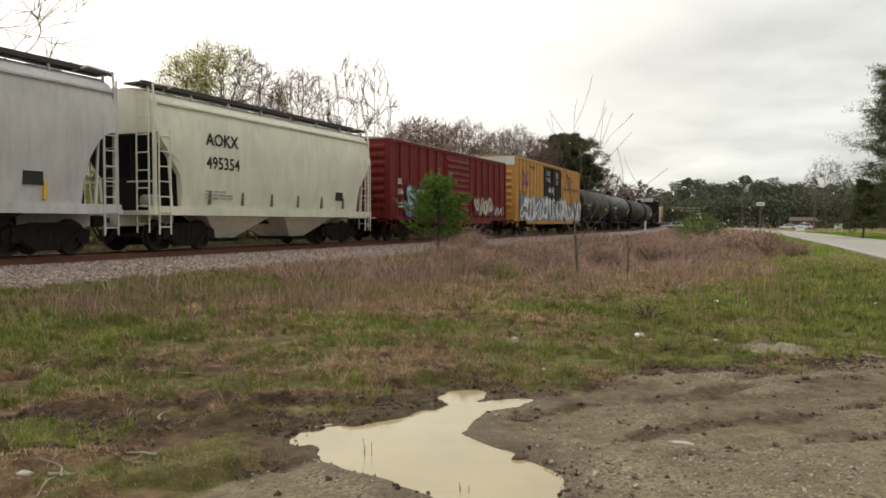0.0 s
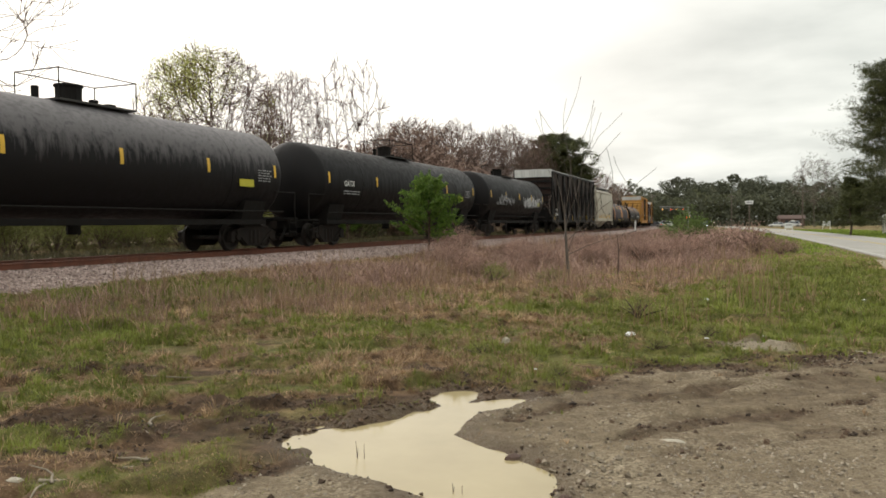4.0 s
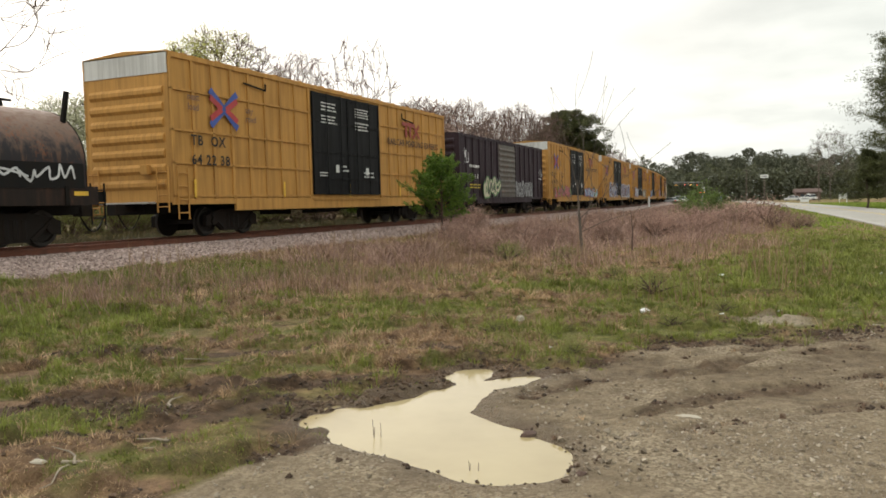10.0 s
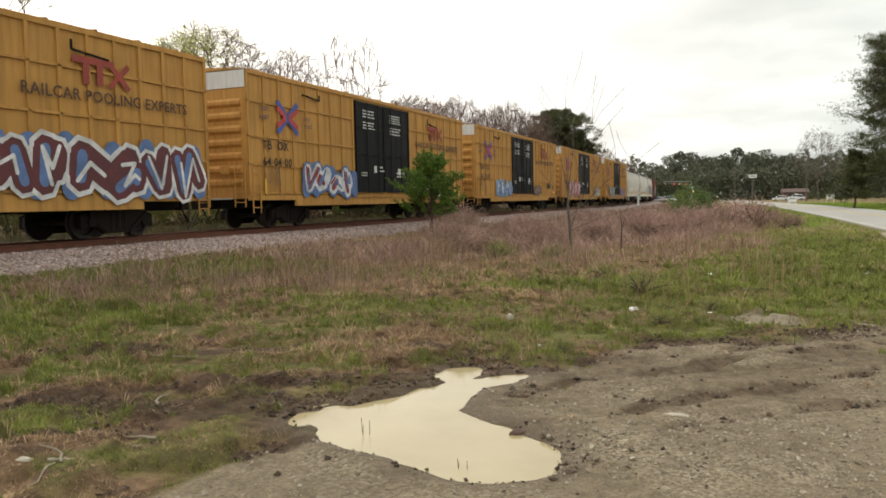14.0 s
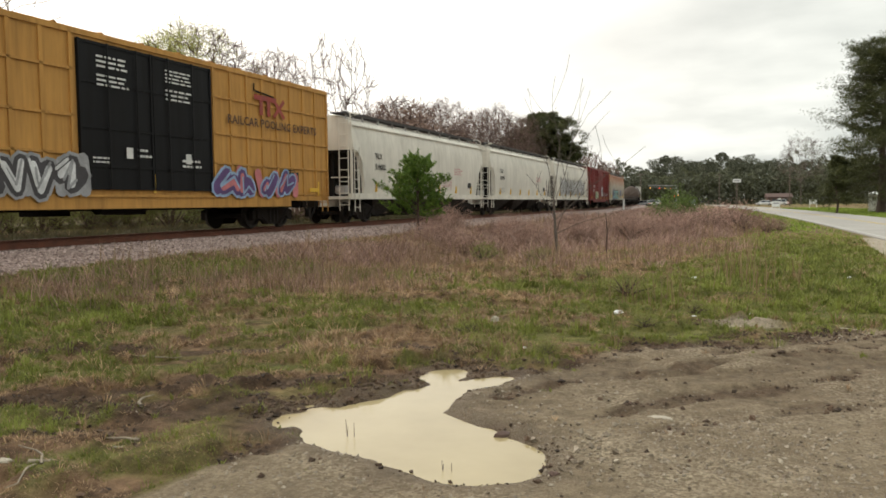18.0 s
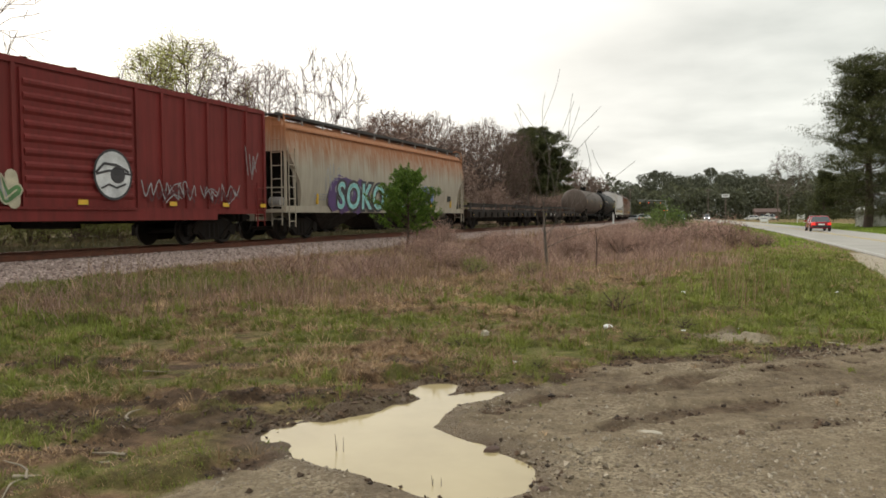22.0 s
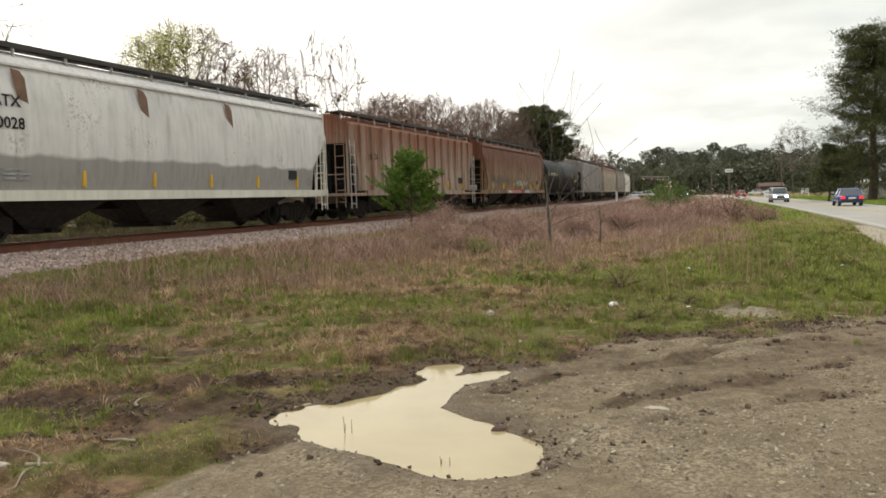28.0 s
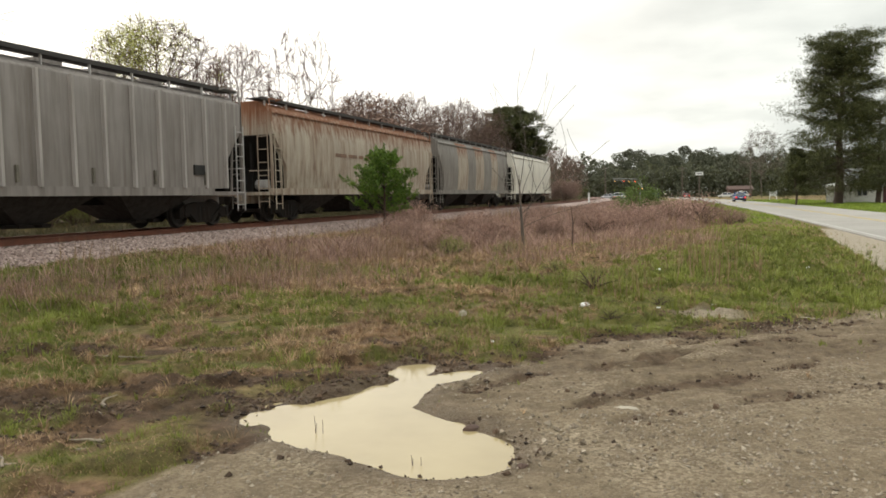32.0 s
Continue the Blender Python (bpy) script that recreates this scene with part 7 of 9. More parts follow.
def grow(rng, height, radius, base, points, step=0.42, lean=0.0, low=0.5, reach_up=0.12):
    """A bare tree: shoots grow step by step towards points spread through a domed crown, forking as they part.
    Returns trunk segments, branch segments and twig tips; a segment is (a, b, ra, rb)."""
    zb = base * height
    u = rng.random(points) ** 0.8
    shell = np.where(u > 0.4, np.sqrt(np.maximum(0.0, 1 - ((u - 0.4) / 0.62) ** 2)), low + (1 - low) * u / 0.4)
    a, q = rng.random(points) * 6.283, radius * shell * rng.random(points) ** 0.45
    lump = 1 + 0.16 * np.sin(3 * a + 1.7) * np.cos(4 * u + a)
    goal = np.stack([q * lump * np.cos(a) + lean * u, q * lump * np.sin(a), zb + 0.6 + (height - zb - 0.6) * u], 1)
    n0 = max(2, int(zb / step))
    nodes = [np.array([0.1 * math.sin(k * 0.7) * k / n0, 0.1 * math.cos(k) * k / n0, zb * k / n0]) for k in range(n0 + 1)]
    parent = [max(0, k - 1) for k in range(n0 + 1)]
    best = np.full(points, n0)
    dist = np.linalg.norm(goal - nodes[n0], axis=1)
    alive = np.ones(points, bool)
    heading = {n0: np.array([0, 0, 1.0])}
    for turn in range(120):
        pull = {}
        live = np.nonzero(alive)[0]
        if not len(live):
            break
        way = (goal[live] - np.array(nodes)[best[live]]) / dist[live][:, None]
        for k, w in zip(best[live], way):
            pull[k] = pull.get(k, 0) + w
        fresh = []
        for k, w in pull.items():
            d = w / (math.sqrt(w @ w) + 1e-6) + 0.95 * heading.get(k, 0) + rng.normal(size=3) * 0.07
            d[2] += reach_up
            d /= math.sqrt(d @ d)
            nodes.append(nodes[k] + d * step)
            parent.append(k)
            heading[len(nodes) - 1] = d
            fresh.append(len(nodes) - 1)
        new_p = np.array([nodes[k] for k in fresh])
        dd = np.linalg.norm(goal[live][:, None] - new_p[None], axis=2)
        m = dd.argmin(1)
        near = dd[np.arange(len(live)), m]
        closer = near < dist[live]
        dist[live[closer]] = near[closer]
        best[live[closer]] = np.array(fresh)[m[closer]]
        alive[live[near < step * 1.5]] = False
        stuck = ~closer & (rng.random(len(live)) < 0.06)
        alive[live[stuck]] = False
    n = len(nodes)
    kids = np.zeros(n, int)
    for k in range(1, n):
        kids[parent[k]] += 1
    flow = np.where(kids == 0, 0.013 ** 2.2, 0.0)
    for k in range(n - 1, 0, -1):
        flow[parent[k]] += flow[k]
    r = np.maximum(flow, 1e-9) ** (1 / 2.2)
    trunk = [(nodes[k - 1], nodes[k], r[k - 1] * 1.1, r[k] * 1.1) for k in range(1, n0 + 1)]
    limbs = [(nodes[parent[k]], nodes[k], min(r[parent[k]], r[k] * 1.4), r[k]) for k in range(n0 + 1, n)]
    tips = []
    for k in range(n0 + 1, n):
        if r[k] < 0.03:
            for j in range(3 if kids[k] == 0 else int(rng.random() < 0.9)):
                d = heading[k] + rng.normal(size=3) * 0.42 + np.array([0, 0, 0.1])
                d /= math.sqrt(d @ d)
                size = rng.uniform(0.5, 1.3) * step * 2.1
                mid = nodes[k] + d * size * 0.5
                e = d + rng.normal(size=3) * 0.14
                tip = mid + e / math.sqrt(e @ e) * size * 0.5
                limbs += [(nodes[k], mid, 0.008, 0.007), (mid, tip, 0.007, 0.005)]
                tips += [tip, nodes[k]]
    return trunk, limbs, np.array(tips)


def tubes(name, segs, material, parent, sides, label="", fat=0.0):
    """Tapered tubes as one mesh."""
    a, b = np.array([s[0] for s in segs]), np.array([s[1] for s in segs])
    ra, rb = np.array([max(s[2], fat) for s in segs]), np.array([max(s[3], fat) for s in segs])
    d = b - a
    d /= np.linalg.norm(d, axis=1)[:, None] + 1e-9
    ref = np.where(np.abs(d[:, 2:3]) < 0.9, np.array([[0, 0, 1.0]]), np.array([[1.0, 0, 0]]))
    u = np.cross(d, ref)
    u /= np.linalg.norm(u, axis=1)[:, None]
    w = np.cross(d, u)
    n = len(a)
    p = np.empty((n, 2 * sides, 3))
    for k in range(sides):
        c, s = math.cos(2 * math.pi * k / sides), math.sin(2 * math.pi * k / sides)
        p[:, k] = a + u * (c * ra)[:, None] + w * (s * ra)[:, None]
        p[:, sides + k] = b + u * (c * rb)[:, None] + w * (s * rb)[:, None]
    f = np.array([(k, (k + 1) % sides, sides + (k + 1) % sides, sides + k) for k in range(sides)])
    faces = (np.arange(n)[:, None, None] * 2 * sides + f[None]).reshape(-1, 4)
    ob = new(name, quick_mesh(name, p.reshape(-1, 3), faces, material, True))
    ob.parent = parent
    return tagged(ob, label)


def bare_tree(seed, height, radius, base=0.25, points=700, buds=0.0, bark=None, label="tall bare deciduous tree behind the railway", haze=0.0, fat=0.021, bud_leaf=None, lean=0.0, step=0.42, low=0.5, reach_up=0.12):
    rng = np.random.default_rng(seed)
    tree = tagged(new("bare_tree"), label, "tree", "trees behind the railway")
    trunk, limbs, p = grow(rng, height, radius, base, points, step, lean, low, reach_up)
    tubes("trunk", trunk, bark or BARK, tree, 8)
    tubes("crown", limbs, bark or BARK, tree, 3, "", fat)
    if buds:
        top = p[:, 2].max()
        w = smooth(0.5 * top, 0.9 * top, p[:, 2]) * smooth(-3.0, 2.5, 0.95 * p[:, 0] + 0.33 * p[:, 1]) if not bud_leaf else 1.0
        q = p[rng.random(len(p)) < 0.03 + 0.97 * w]
        q = q[rng.permutation(len(q))[:1500 if not bud_leaf else 4000]]
        q = np.repeat(q, 14, 0) + rng.normal(size=(len(q) * 14, 3)) * 0.32
        leaves("young_leaves", q, np.full(len(q), 0.055 * buds), bud_leaf or BUD_GREEN, tree, rng, 0.7, label="sparse yellow-green buds")
    if haze:
        q = p[rng.permutation(len(p))[:2600]]
        q = np.repeat(q, 5, 0) + rng.normal(size=(len(q) * 5, 3)) * 0.35
        leaves("foliage", q, np.full(len(q), 0.30 * haze), TWIG_BROWN, tree, rng, 0.07, label="fine red-brown twigs")
    return tree


def at_bearing(az, dist):
    return -math.sin(radians(az)) * dist, math.cos(radians(az)) * dist


def plant(tree, az, dist, turn=0, scale=1.0, sink=0.1):
    x, y = at_bearing(az, dist)
    z = float(ground_height(np.array([x]), np.array([y]))[0])
    tree.matrix_basis = pose(x, y, z - sink, 0, 0, turn) @ Matrix.Diagonal((scale, scale, scale, 1))
    return tree


def replant(tree, az, dist, turn=0, scale=1.0, squeeze=1.0):
    x, y = at_bearing(az, dist)
    z = float(ground_height(np.array([x]), np.array([y]))[0])
    ob = copy_thing(tree, pose(0, 0, 0))
    ob.matrix_basis = pose(x, y, z - 0.1, 0, 0, turn) @ Matrix.Diagonal((scale * squeeze, scale * squeeze, scale, 1))
    return ob


def make_trees():
    big = bare_tree(101, 14.2, 6.3, 0.15, 2600, 1.3, label="broad bare tree with yellow-green buds at its crown", low=0.75, haze=0.6)
    plant(big, 39.0, 62, 200)
    oak = bare_tree(102, 14.6, 3.9, 0.18, 1700, low=0.75, haze=0.6)
    plant(oak, 33.7, 71, 40)
    slim = bare_tree(103, 16.4, 2.2, 0.22, 520, label="slender bare tree with upright branches", low=0.5, reach_up=0.3)
    plant(slim, 30.3, 73, 0)
    replant(slim, 28.3, 77, 130, 1.03, 0.95)
    replant(slim, 35.8, 75, 60, 0.84, 1.3)
    haze = bare_tree(104, 12.4, 4.3, 0.14, 1400, label="bare tree with a haze of red-brown twigs", haze=0.6, fat=0.024, low=0.85)
    plant(haze, 24.8, 84, 0, 0.98)
    for az, d, turn, sc in ((30.8, 78, 140, 0.5), (22.6, 92, 80, 1.0), (19.3, 112, 220, 1.08), (16.6, 118, 10, 1.1), (35.6, 70, 290, 0.72), (26.6, 80, 60, 0.82), (20.8, 96, 170, 0.85), (12.2, 150, 90, 0.9), (10.8, 175, 0, 0.95), (9.6, 205, 40, 0.9), (43.0, 58, 20, 0.5), (33.0, 76, 75, 0.5), (28.6, 82, 200, 0.52), (37.4, 68, 120, 0.6)):
        replant(haze, az, d, turn, sc)
    for az, d, turn, sc in ((21.3, 101, 100, 0.98), (17.6, 117, 200, 1.05), (18.9, 108, 320, 0.95), (23.4, 88, 250, 0.82), (15.6, 126, 45, 1.0), (25.9, 86, 10, 0.84)):
        replant(oak, az, d, turn, sc)
    tall = bare_tree(105, 24, 8.0, 0.3, 420, label="tall bare tree at the railway bend", step=0.8)
    plant(tall, 56.2, 52, 30)
    bud = bare_tree(106, 7.4, 3.6, 0.12, 900, 1.5, bark=BARK_PALE, fat=0.012, label="low tree in small white-green buds", bud_leaf=BUD_PALE, step=0.32, low=0.9)
    plant(bud, 48.6, 50)
    replant(bud, 45.4, 56, 90, 0.8)
    replant(bud, 52.2, 47, 200, 0.85)
    far = bare_tree(107, 17.0, 6.5, 0.3, 420, bark=BARK_PALE, label="pale bare tree among the far pines", haze=0.4, fat=0.028, step=0.6)
    plant(far, -3.3, 230, 0, 1.05)


make_trees()


def shrub(seed, radius, height, material, n=2600, leaf=0.09, stems=9, label="", name="shrub", uneven=0.35, kind_="shrub", low=0.15, aspect=0.55):
    """Stems and a loose crown of leaves gathered in clumps."""
    rng = np.random.default_rng(seed)
    ob = tagged(new(name), label, kind_)
    segs, heads = [], []
    for k in range(stems):
        a, q = rng.random() * 6.283, radius * math.sqrt(rng.random())
        top = np.array([q * math.cos(a), q * math.sin(a), height * (0.55 + 0.45 * rng.random()) * (1 - 0.45 * (q / radius) ** 2)])
        mid = top * np.array([0.4, 0.4, 0.5]) + rng.normal(size=3) * 0.05 * height
        segs += [(np.zeros(3), mid, 0.03, 0.02), (mid, top, 0.02, 0.007)]
        for f in (0.35, 0.6, 0.85, 1.0):
            heads.append((mid + (top - mid) * f, 0.3 * radius * (1.15 - 0.5 * f)))
    tubes("stem", segs, BARK, ob, 5)
    c, r = np.array([h[0] for h in heads]), np.array([h[1] for h in heads])
    i = rng.integers(0, len(c), n)
    p = c[i] + rng.normal(size=(n, 3)) * r[i][:, None] * (0.5 + uneven)
    p = p[p[:, 2] > low * height * 0.3]
    leaves("crown", p, np.full(len(p), leaf), material, ob, rng, aspect)
    return ob


def set_down(ob, x, y, turn=0, scale=1.0):
    z = float(ground_height(np.array([x]), np.array([y]))[0])
    ob.matrix_basis = pose(x, y, z - 0.03, 0, 0, turn) @ Matrix.Diagonal((scale, scale, scale, 1))
    return ob


def make_green_bush():
    """The young bright-green bush before the railway: a leader with upswept boughs that end in leafy sprays."""
    rng = np.random.default_rng(131)
    ob = tagged(new("green_bush"), "bright green young bush with soft upswept boughs", "bush")
    segs, pts = [(np.zeros(3), np.array([0.03, 0.0, 1.2]), 0.05, 0.03), (np.array([0.03, 0.0, 1.2]), np.array([0.0, 0.0, 2.75]), 0.03, 0.006)], []
    for k in range(58):
        f = (k + rng.random()) / 58
        z0 = 0.55 + 1.95 * f ** 0.9
        reach = float(np.interp(f, [0, 0.12, 0.35, 0.65, 1], [0.75, 1.25, 1.15, 0.72, 0.22])) * rng.uniform(0.55, 1.12)
        a = k * 2.4 + rng.random()
        base = np.array([0.0, 0.0, z0])
        tip = np.array([reach * math.cos(a), reach * math.sin(a), z0 + reach * rng.uniform(0.25, 0.65) + 0.08])
        segs.append((base, tip, 0.012, 0.004))
        for j in range(3 + int(5 * reach)):
            g = rng.uniform(0.3, 1.0)
            c = base + (tip - base) * g
            d = (tip - base) / np.linalg.norm(tip - base) + rng.normal(size=3) * 0.55 + np.array([0, 0, 0.35])
            d /= np.linalg.norm(d)
            n = rng.uniform(0.16, 0.34)
            segs.append((c, c + d * n, 0.005, 0.003))
            m = 48
            along = rng.random((m, 1)) ** 0.8
            pts.append(c + d * n * 1.15 * along + rng.normal(size=(m, 3)) * 0.05 * (1.25 - along))
    for k in range(14):
        a = rng.random() * 6.283
        segs.append((np.array([0, 0, 0.1 + 0.5 * rng.random()]), np.array([0.6 * math.cos(a), 0.6 * math.sin(a), 0.25 + 0.8 * rng.random()]), 0.008, 0.003))
    tubes("stem", segs, BARK, ob, 5)
    p = np.concatenate(pts)
    leaves("crown", p, np.full(len(p), 0.06), BUSH_GREEN, ob, rng, 0.42)
    return set_down(ob, -11.7, 26.8, 0, 1.16)


green_bush = make_green_bush()


def make_sapling():
    rng = np.random.default_rng(141)
    ob = tagged(new("bare_sapling"), "thin bare sapling with long rising shoots", "sapling")
    segs = []

    def shoot(p, d, length, r, n=7, bend=0.09):
        pts = [p]
        for k in range(n):
            d = d + rng.normal(size=3) * bend
            d[2] += 0.02
            d /= np.linalg.norm(d)
            q = p + d * length / n
            segs.append((p, q, r * (1 - 0.85 * k / n), r * (1 - 0.85 * (k + 1) / n)))
            p = q
            pts.append(p)
        return pts

    trunk = shoot(np.array([0.0, 0, 0]), np.array([-0.03, 0, 1.0]), 2.0, 0.055, 6, 0.03)
    tops = []
    right, ahead = np.array([math.cos(radians(12)), math.sin(radians(12)), 0]), np.array([-math.sin(radians(12)), math.cos(radians(12)), 0])
    for k, (side, up, length, f) in enumerate(((-0.25, 1.0, 2.6, 5), (0.18, 1.0, 3.2, 5), (0.55, 1.0, 3.3, 4), (0.85, 0.85, 2.9, 3), (-0.35, 0.8, 1.4, 3), (0.55, 1.0, 2.4, 2), (0.95, 0.6, 2.0, 2))):
        d = right * side + ahead * rng.uniform(-0.35, 0.35) + np.array([0, 0, up])
        pts = shoot(trunk[f], d / np.linalg.norm(d), length, 0.010)
        for j in (2, 3, 4, 5):
            e = right * rng.uniform(-0.8, 0.9) + ahead * rng.uniform(-0.6, 0.6) + np.array([0, 0, 0.9])
            shoot(pts[j], e / np.linalg.norm(e), length * rng.uniform(0.25, 0.55), 0.0055, 4, 0.10)
    tubes("trunk", segs[:6], BARK_PALE, ob, 6)
    tubes("crown", segs[6:], BARK_PALE, ob, 4, "", 0.005)
    set_down(ob, -5.0, 21.3, 0, 1.12)


make_sapling()


def make_brushwood():
    rng = np.random.default_rng(151)
    kinds = [shrub(160 + k, 2.4, 4.4, (SHRUB_GREEN, TWIG_BROWN, HEDGE_PALE, TWIG_BROWN)[k], (13000, 13000, 12000, 13000)[k], (0.06, 0.11, 0.055, 0.11)[k], 16, ("dense green shrub behind the railway", "tangle of brown twigs behind the railway", "shrub in pale spring leaf behind the railway", "thicket of red-brown twigs behind the railway")[k]) for k in range(4)]
    first = [True] * 4
    # a ragged hedge behind the line
    k = 0
    az = 58.0
    while az > 9.0:
        dist = 30.0 / math.sin(radians(max(az, 14))) * rng.uniform(0.93, 1.12) if az > 17 else rng.uniform(118, 150)
        c = int(rng.choice([0, 0, 0, 1, 2, 2])) if az > 27 else int(rng.choice([1, 3, 3, 0]))
        sc = rng.uniform(0.75, 1.2) * (0.8 if az > 43.5 else 1.0 if az > 26 else 1.1)
        x, y = at_bearing(az, dist)
        z = float(ground_height(np.array([x]), np.array([y]))[0])
        m = pose(x, y, z - 0.1, 0, 0, rng.uniform(0, 360)) @ Matrix.Diagonal((sc * 1.15, sc * 1.15, sc, 1))
        if first[c]:
            kinds[c].matrix_basis, first[c] = m, False
        else:
            copy_thing(kinds[c], pose(0, 0, 0)).matrix_basis = m
        az -= rng.uniform(1.0, 1.9) * (1.0 if az > 26 else 0.7)
        k += 1
    az = 50.0
    while az > 18.0:
        dist = 38.0 / math.sin(radians(az)) * rng.uniform(0.95, 1.1)
        c = int(rng.choice([1, 2, 3, 3])) if az > 29 else int(rng.choice([1, 3]))
        sc = rng.uniform(1.15, 1.6) * (0.6 if az > 43 else 1.0 if az > 29 else 1.65)
        x, y = at_bearing(az, dist)
        z = float(ground_height(np.array([x]), np.array([y]))[0])
        copy_thing(kinds[c], pose(0, 0, 0)).matrix_basis = pose(x, y, z - 0.1, 0, 0, rng.uniform(0, 360)) @ Matrix.Diagonal((sc * 1.2, sc * 1.2, sc, 1))
        az -= rng.uniform(0.9, 1.6)
    for c in range(4):
        if first[c]:
            plant(kinds[c], 33 - c, 66)
    plant(copy_thing(green_bush, pose(0, 0, 0)), 29.6, 52, 120, 1.45)
    holly = shrub(171, 1.6, 3.2, PINE_GREEN, 5200, 0.07, 10, "dark green shrub behind the railway")
    plant(holly, 28.8, 54, 0, 1.1)
    dark = shrub(172, 0.55, 0.55, SHRUB_GREEN, 1300, 0.03, 12, "low dark green clump of weeds")
    set_down(dark, -6.6, 19.6)
    set_down(copy_thing(dark, pose(0, 0, 0)), -1.85, 12.9, 60, 0.75)
    set_down(copy_thing(dark, pose(0, 0, 0)), -5.2, 20.4, 100, 0.8)
    for x, y, s in ((-3.0, 15.5, 0.5), (-3.1, 8.6, 0.34), (-1.95, 7.75, 0.32), (-1.2, 9.9, 0.36), (-0.7, 11.6, 0.4), (-4.3, 9.6, 0.34)):
        set_down(copy_thing(dark, pose(0, 0, 0)), x, y, 77 * x, s)
    weed = shrub(173, 1.3, 1.5, BRUSH, 1500, 0.07, 22, "tall brown weed clump beside the road verge")
    set_down(weed, -0.3, 41, 0)
    for x, y, s in ((-1.9, 43, 0.9), (0.9, 40, 0.6), (-1.3, 47, 1.0), (-3.0, 46, 0.8), (1.5, 43, 0.45)):
        set_down(copy_thing(weed, pose(0, 0, 0)), x, y, x * 77, s)
    tangle = shrub(176, 1.0, 0.75, BRUSH, 3000, 0.15, 22, "low tangle of dead brown stems in the brush", "dead_shrub", 0.5, "shrub", 0.05, 0.07)
    spots = [(-10.2, 25.0), (-9.2, 23.5), (-8.1, 27.5), (-6.9, 24.5), (-7.6, 21.0), (-5.6, 28.0), (-4.4, 31.5), (-9.6, 32.0), (-7.0, 34.0), (-3.2, 36.0), (-5.2, 38.5), (-8.8, 40.0), (-12.0, 31.0), (-6.2, 45.0), (-10.4, 48.0), (-8.0, 55.0), (-3.6, 33.0)]
    for k, (x, y) in enumerate(spots):
        ob = tangle if k == 0 else copy_thing(tangle, pose(0, 0, 0))
        set_down(ob, x, y, k * 137, 0.75 + 0.5 * rng.random())
    leafy = shrub(174, 1.2, 1.75, LEAFY, 3600, 0.06, 14, "yellow-green leafy shrub in the brush")
    set_down(leafy, -4.75, 52, 0, 1.4)
    set_down(copy_thing(leafy, pose(0, 0, 0)), -2.0, 49, 80, 0.7)
    pinelet = shrub(175, 1.6, 3.0, PINE_GREEN, 4200, 0.10, 10, "dark evergreen shrub by the railway bend")
    plant(pinelet, 9.3, 150, 0, 1.3)
    copy_l = copy_thing(leafy, pose(0, 0, 0))
    plant(copy_l, 10.2, 132, 30, 2.0)


make_brushwood()


def pine(seed, height, first, reach, label, boughs=70, tufts=4, deep=0.07, clump=42, needle=0.34, lean=0.0, name="pine_tree", r=0.3, crown_pow=0.75, cone=False):
    """A pine: a straight trunk with tiers of boughs that carry tufts of needles."""
    rng = np.random.default_rng(seed)
    ob = tagged(new(name), label, "tree")
    n = 10
    pts = [np.array([lean * height * (k / n) ** 1.5 + 0.1 * math.sin(k), 0.12 * math.cos(k * 1.3), height * k / n]) for k in range(n + 1)]
    tubes("trunk", [(pts[k], pts[k + 1], r * (1 - 0.85 * k / n), r * (1 - 0.85 * (k + 1) / n)) for k in range(n)], PINE_BARK, ob, 8)
    segs, cl = [], []
    for k in range(boughs):
        f = first + (1 - first) * ((k + rng.random()) / boughs) ** (0.8 if cone else 1.0)
        i = min(int(f * n), n - 1)
        base = pts[i] + (pts[i + 1] - pts[i]) * (f * n - i)
        g = (f - first) / (1 - first)
        L = reach * (0.35 + 0.65 * math.sin(math.pi * min(1, 0.18 + 0.82 * (1 - g)) * 0.5) ** crown_pow) * rng.uniform(0.55, 1.15) * (1 if g < 0.85 else 0.6)
        if cone:
            L = reach * float(np.interp(g, [0, 0.08, 0.25, 0.5, 0.82, 1], [0.85, 1.0, 0.98, 0.68, 0.6, 0.5])) * rng.uniform(0.6, 1.1)
        a = k * 2.399 + rng.uniform(-0.5, 0.5)
        d = np.array([math.cos(a), math.sin(a), (rng.uniform(-0.3, 0.1) + 0.5 * g) if cone else (rng.uniform(-0.12, 0.25) + 0.35 * g)])
        p = base
        for j in range(4):
            q = p + d * L / 4 + rng.normal(size=3) * 0.06 * L
            segs.append((p, q, 0.055 * (1 - j * 0.22), 0.055 * (1 - (j + 1) * 0.22)))
            if j >= 1:
                for e in range(tufts):
                    cl.append((q + rng.normal(size=3) * np.array([0.26, 0.26, deep]) * L * 0.6, 0.09 * L + 0.28))
            p = q
    tubes("crown", segs, PINE_BARK, ob, 4)
    c, rr = np.array([q[0] for q in cl]), np.array([q[1] for q in cl])
    m = clump
    p = np.repeat(c, m, 0) + rng.normal(size=(len(c) * m, 3)) * np.repeat(rr, m)[:, None] * np.array([0.55, 0.55, 0.30])
    leaves("needles", p, np.full(len(p), needle), PINE_GREEN, ob, rng, 0.22, 0.2)
    return ob


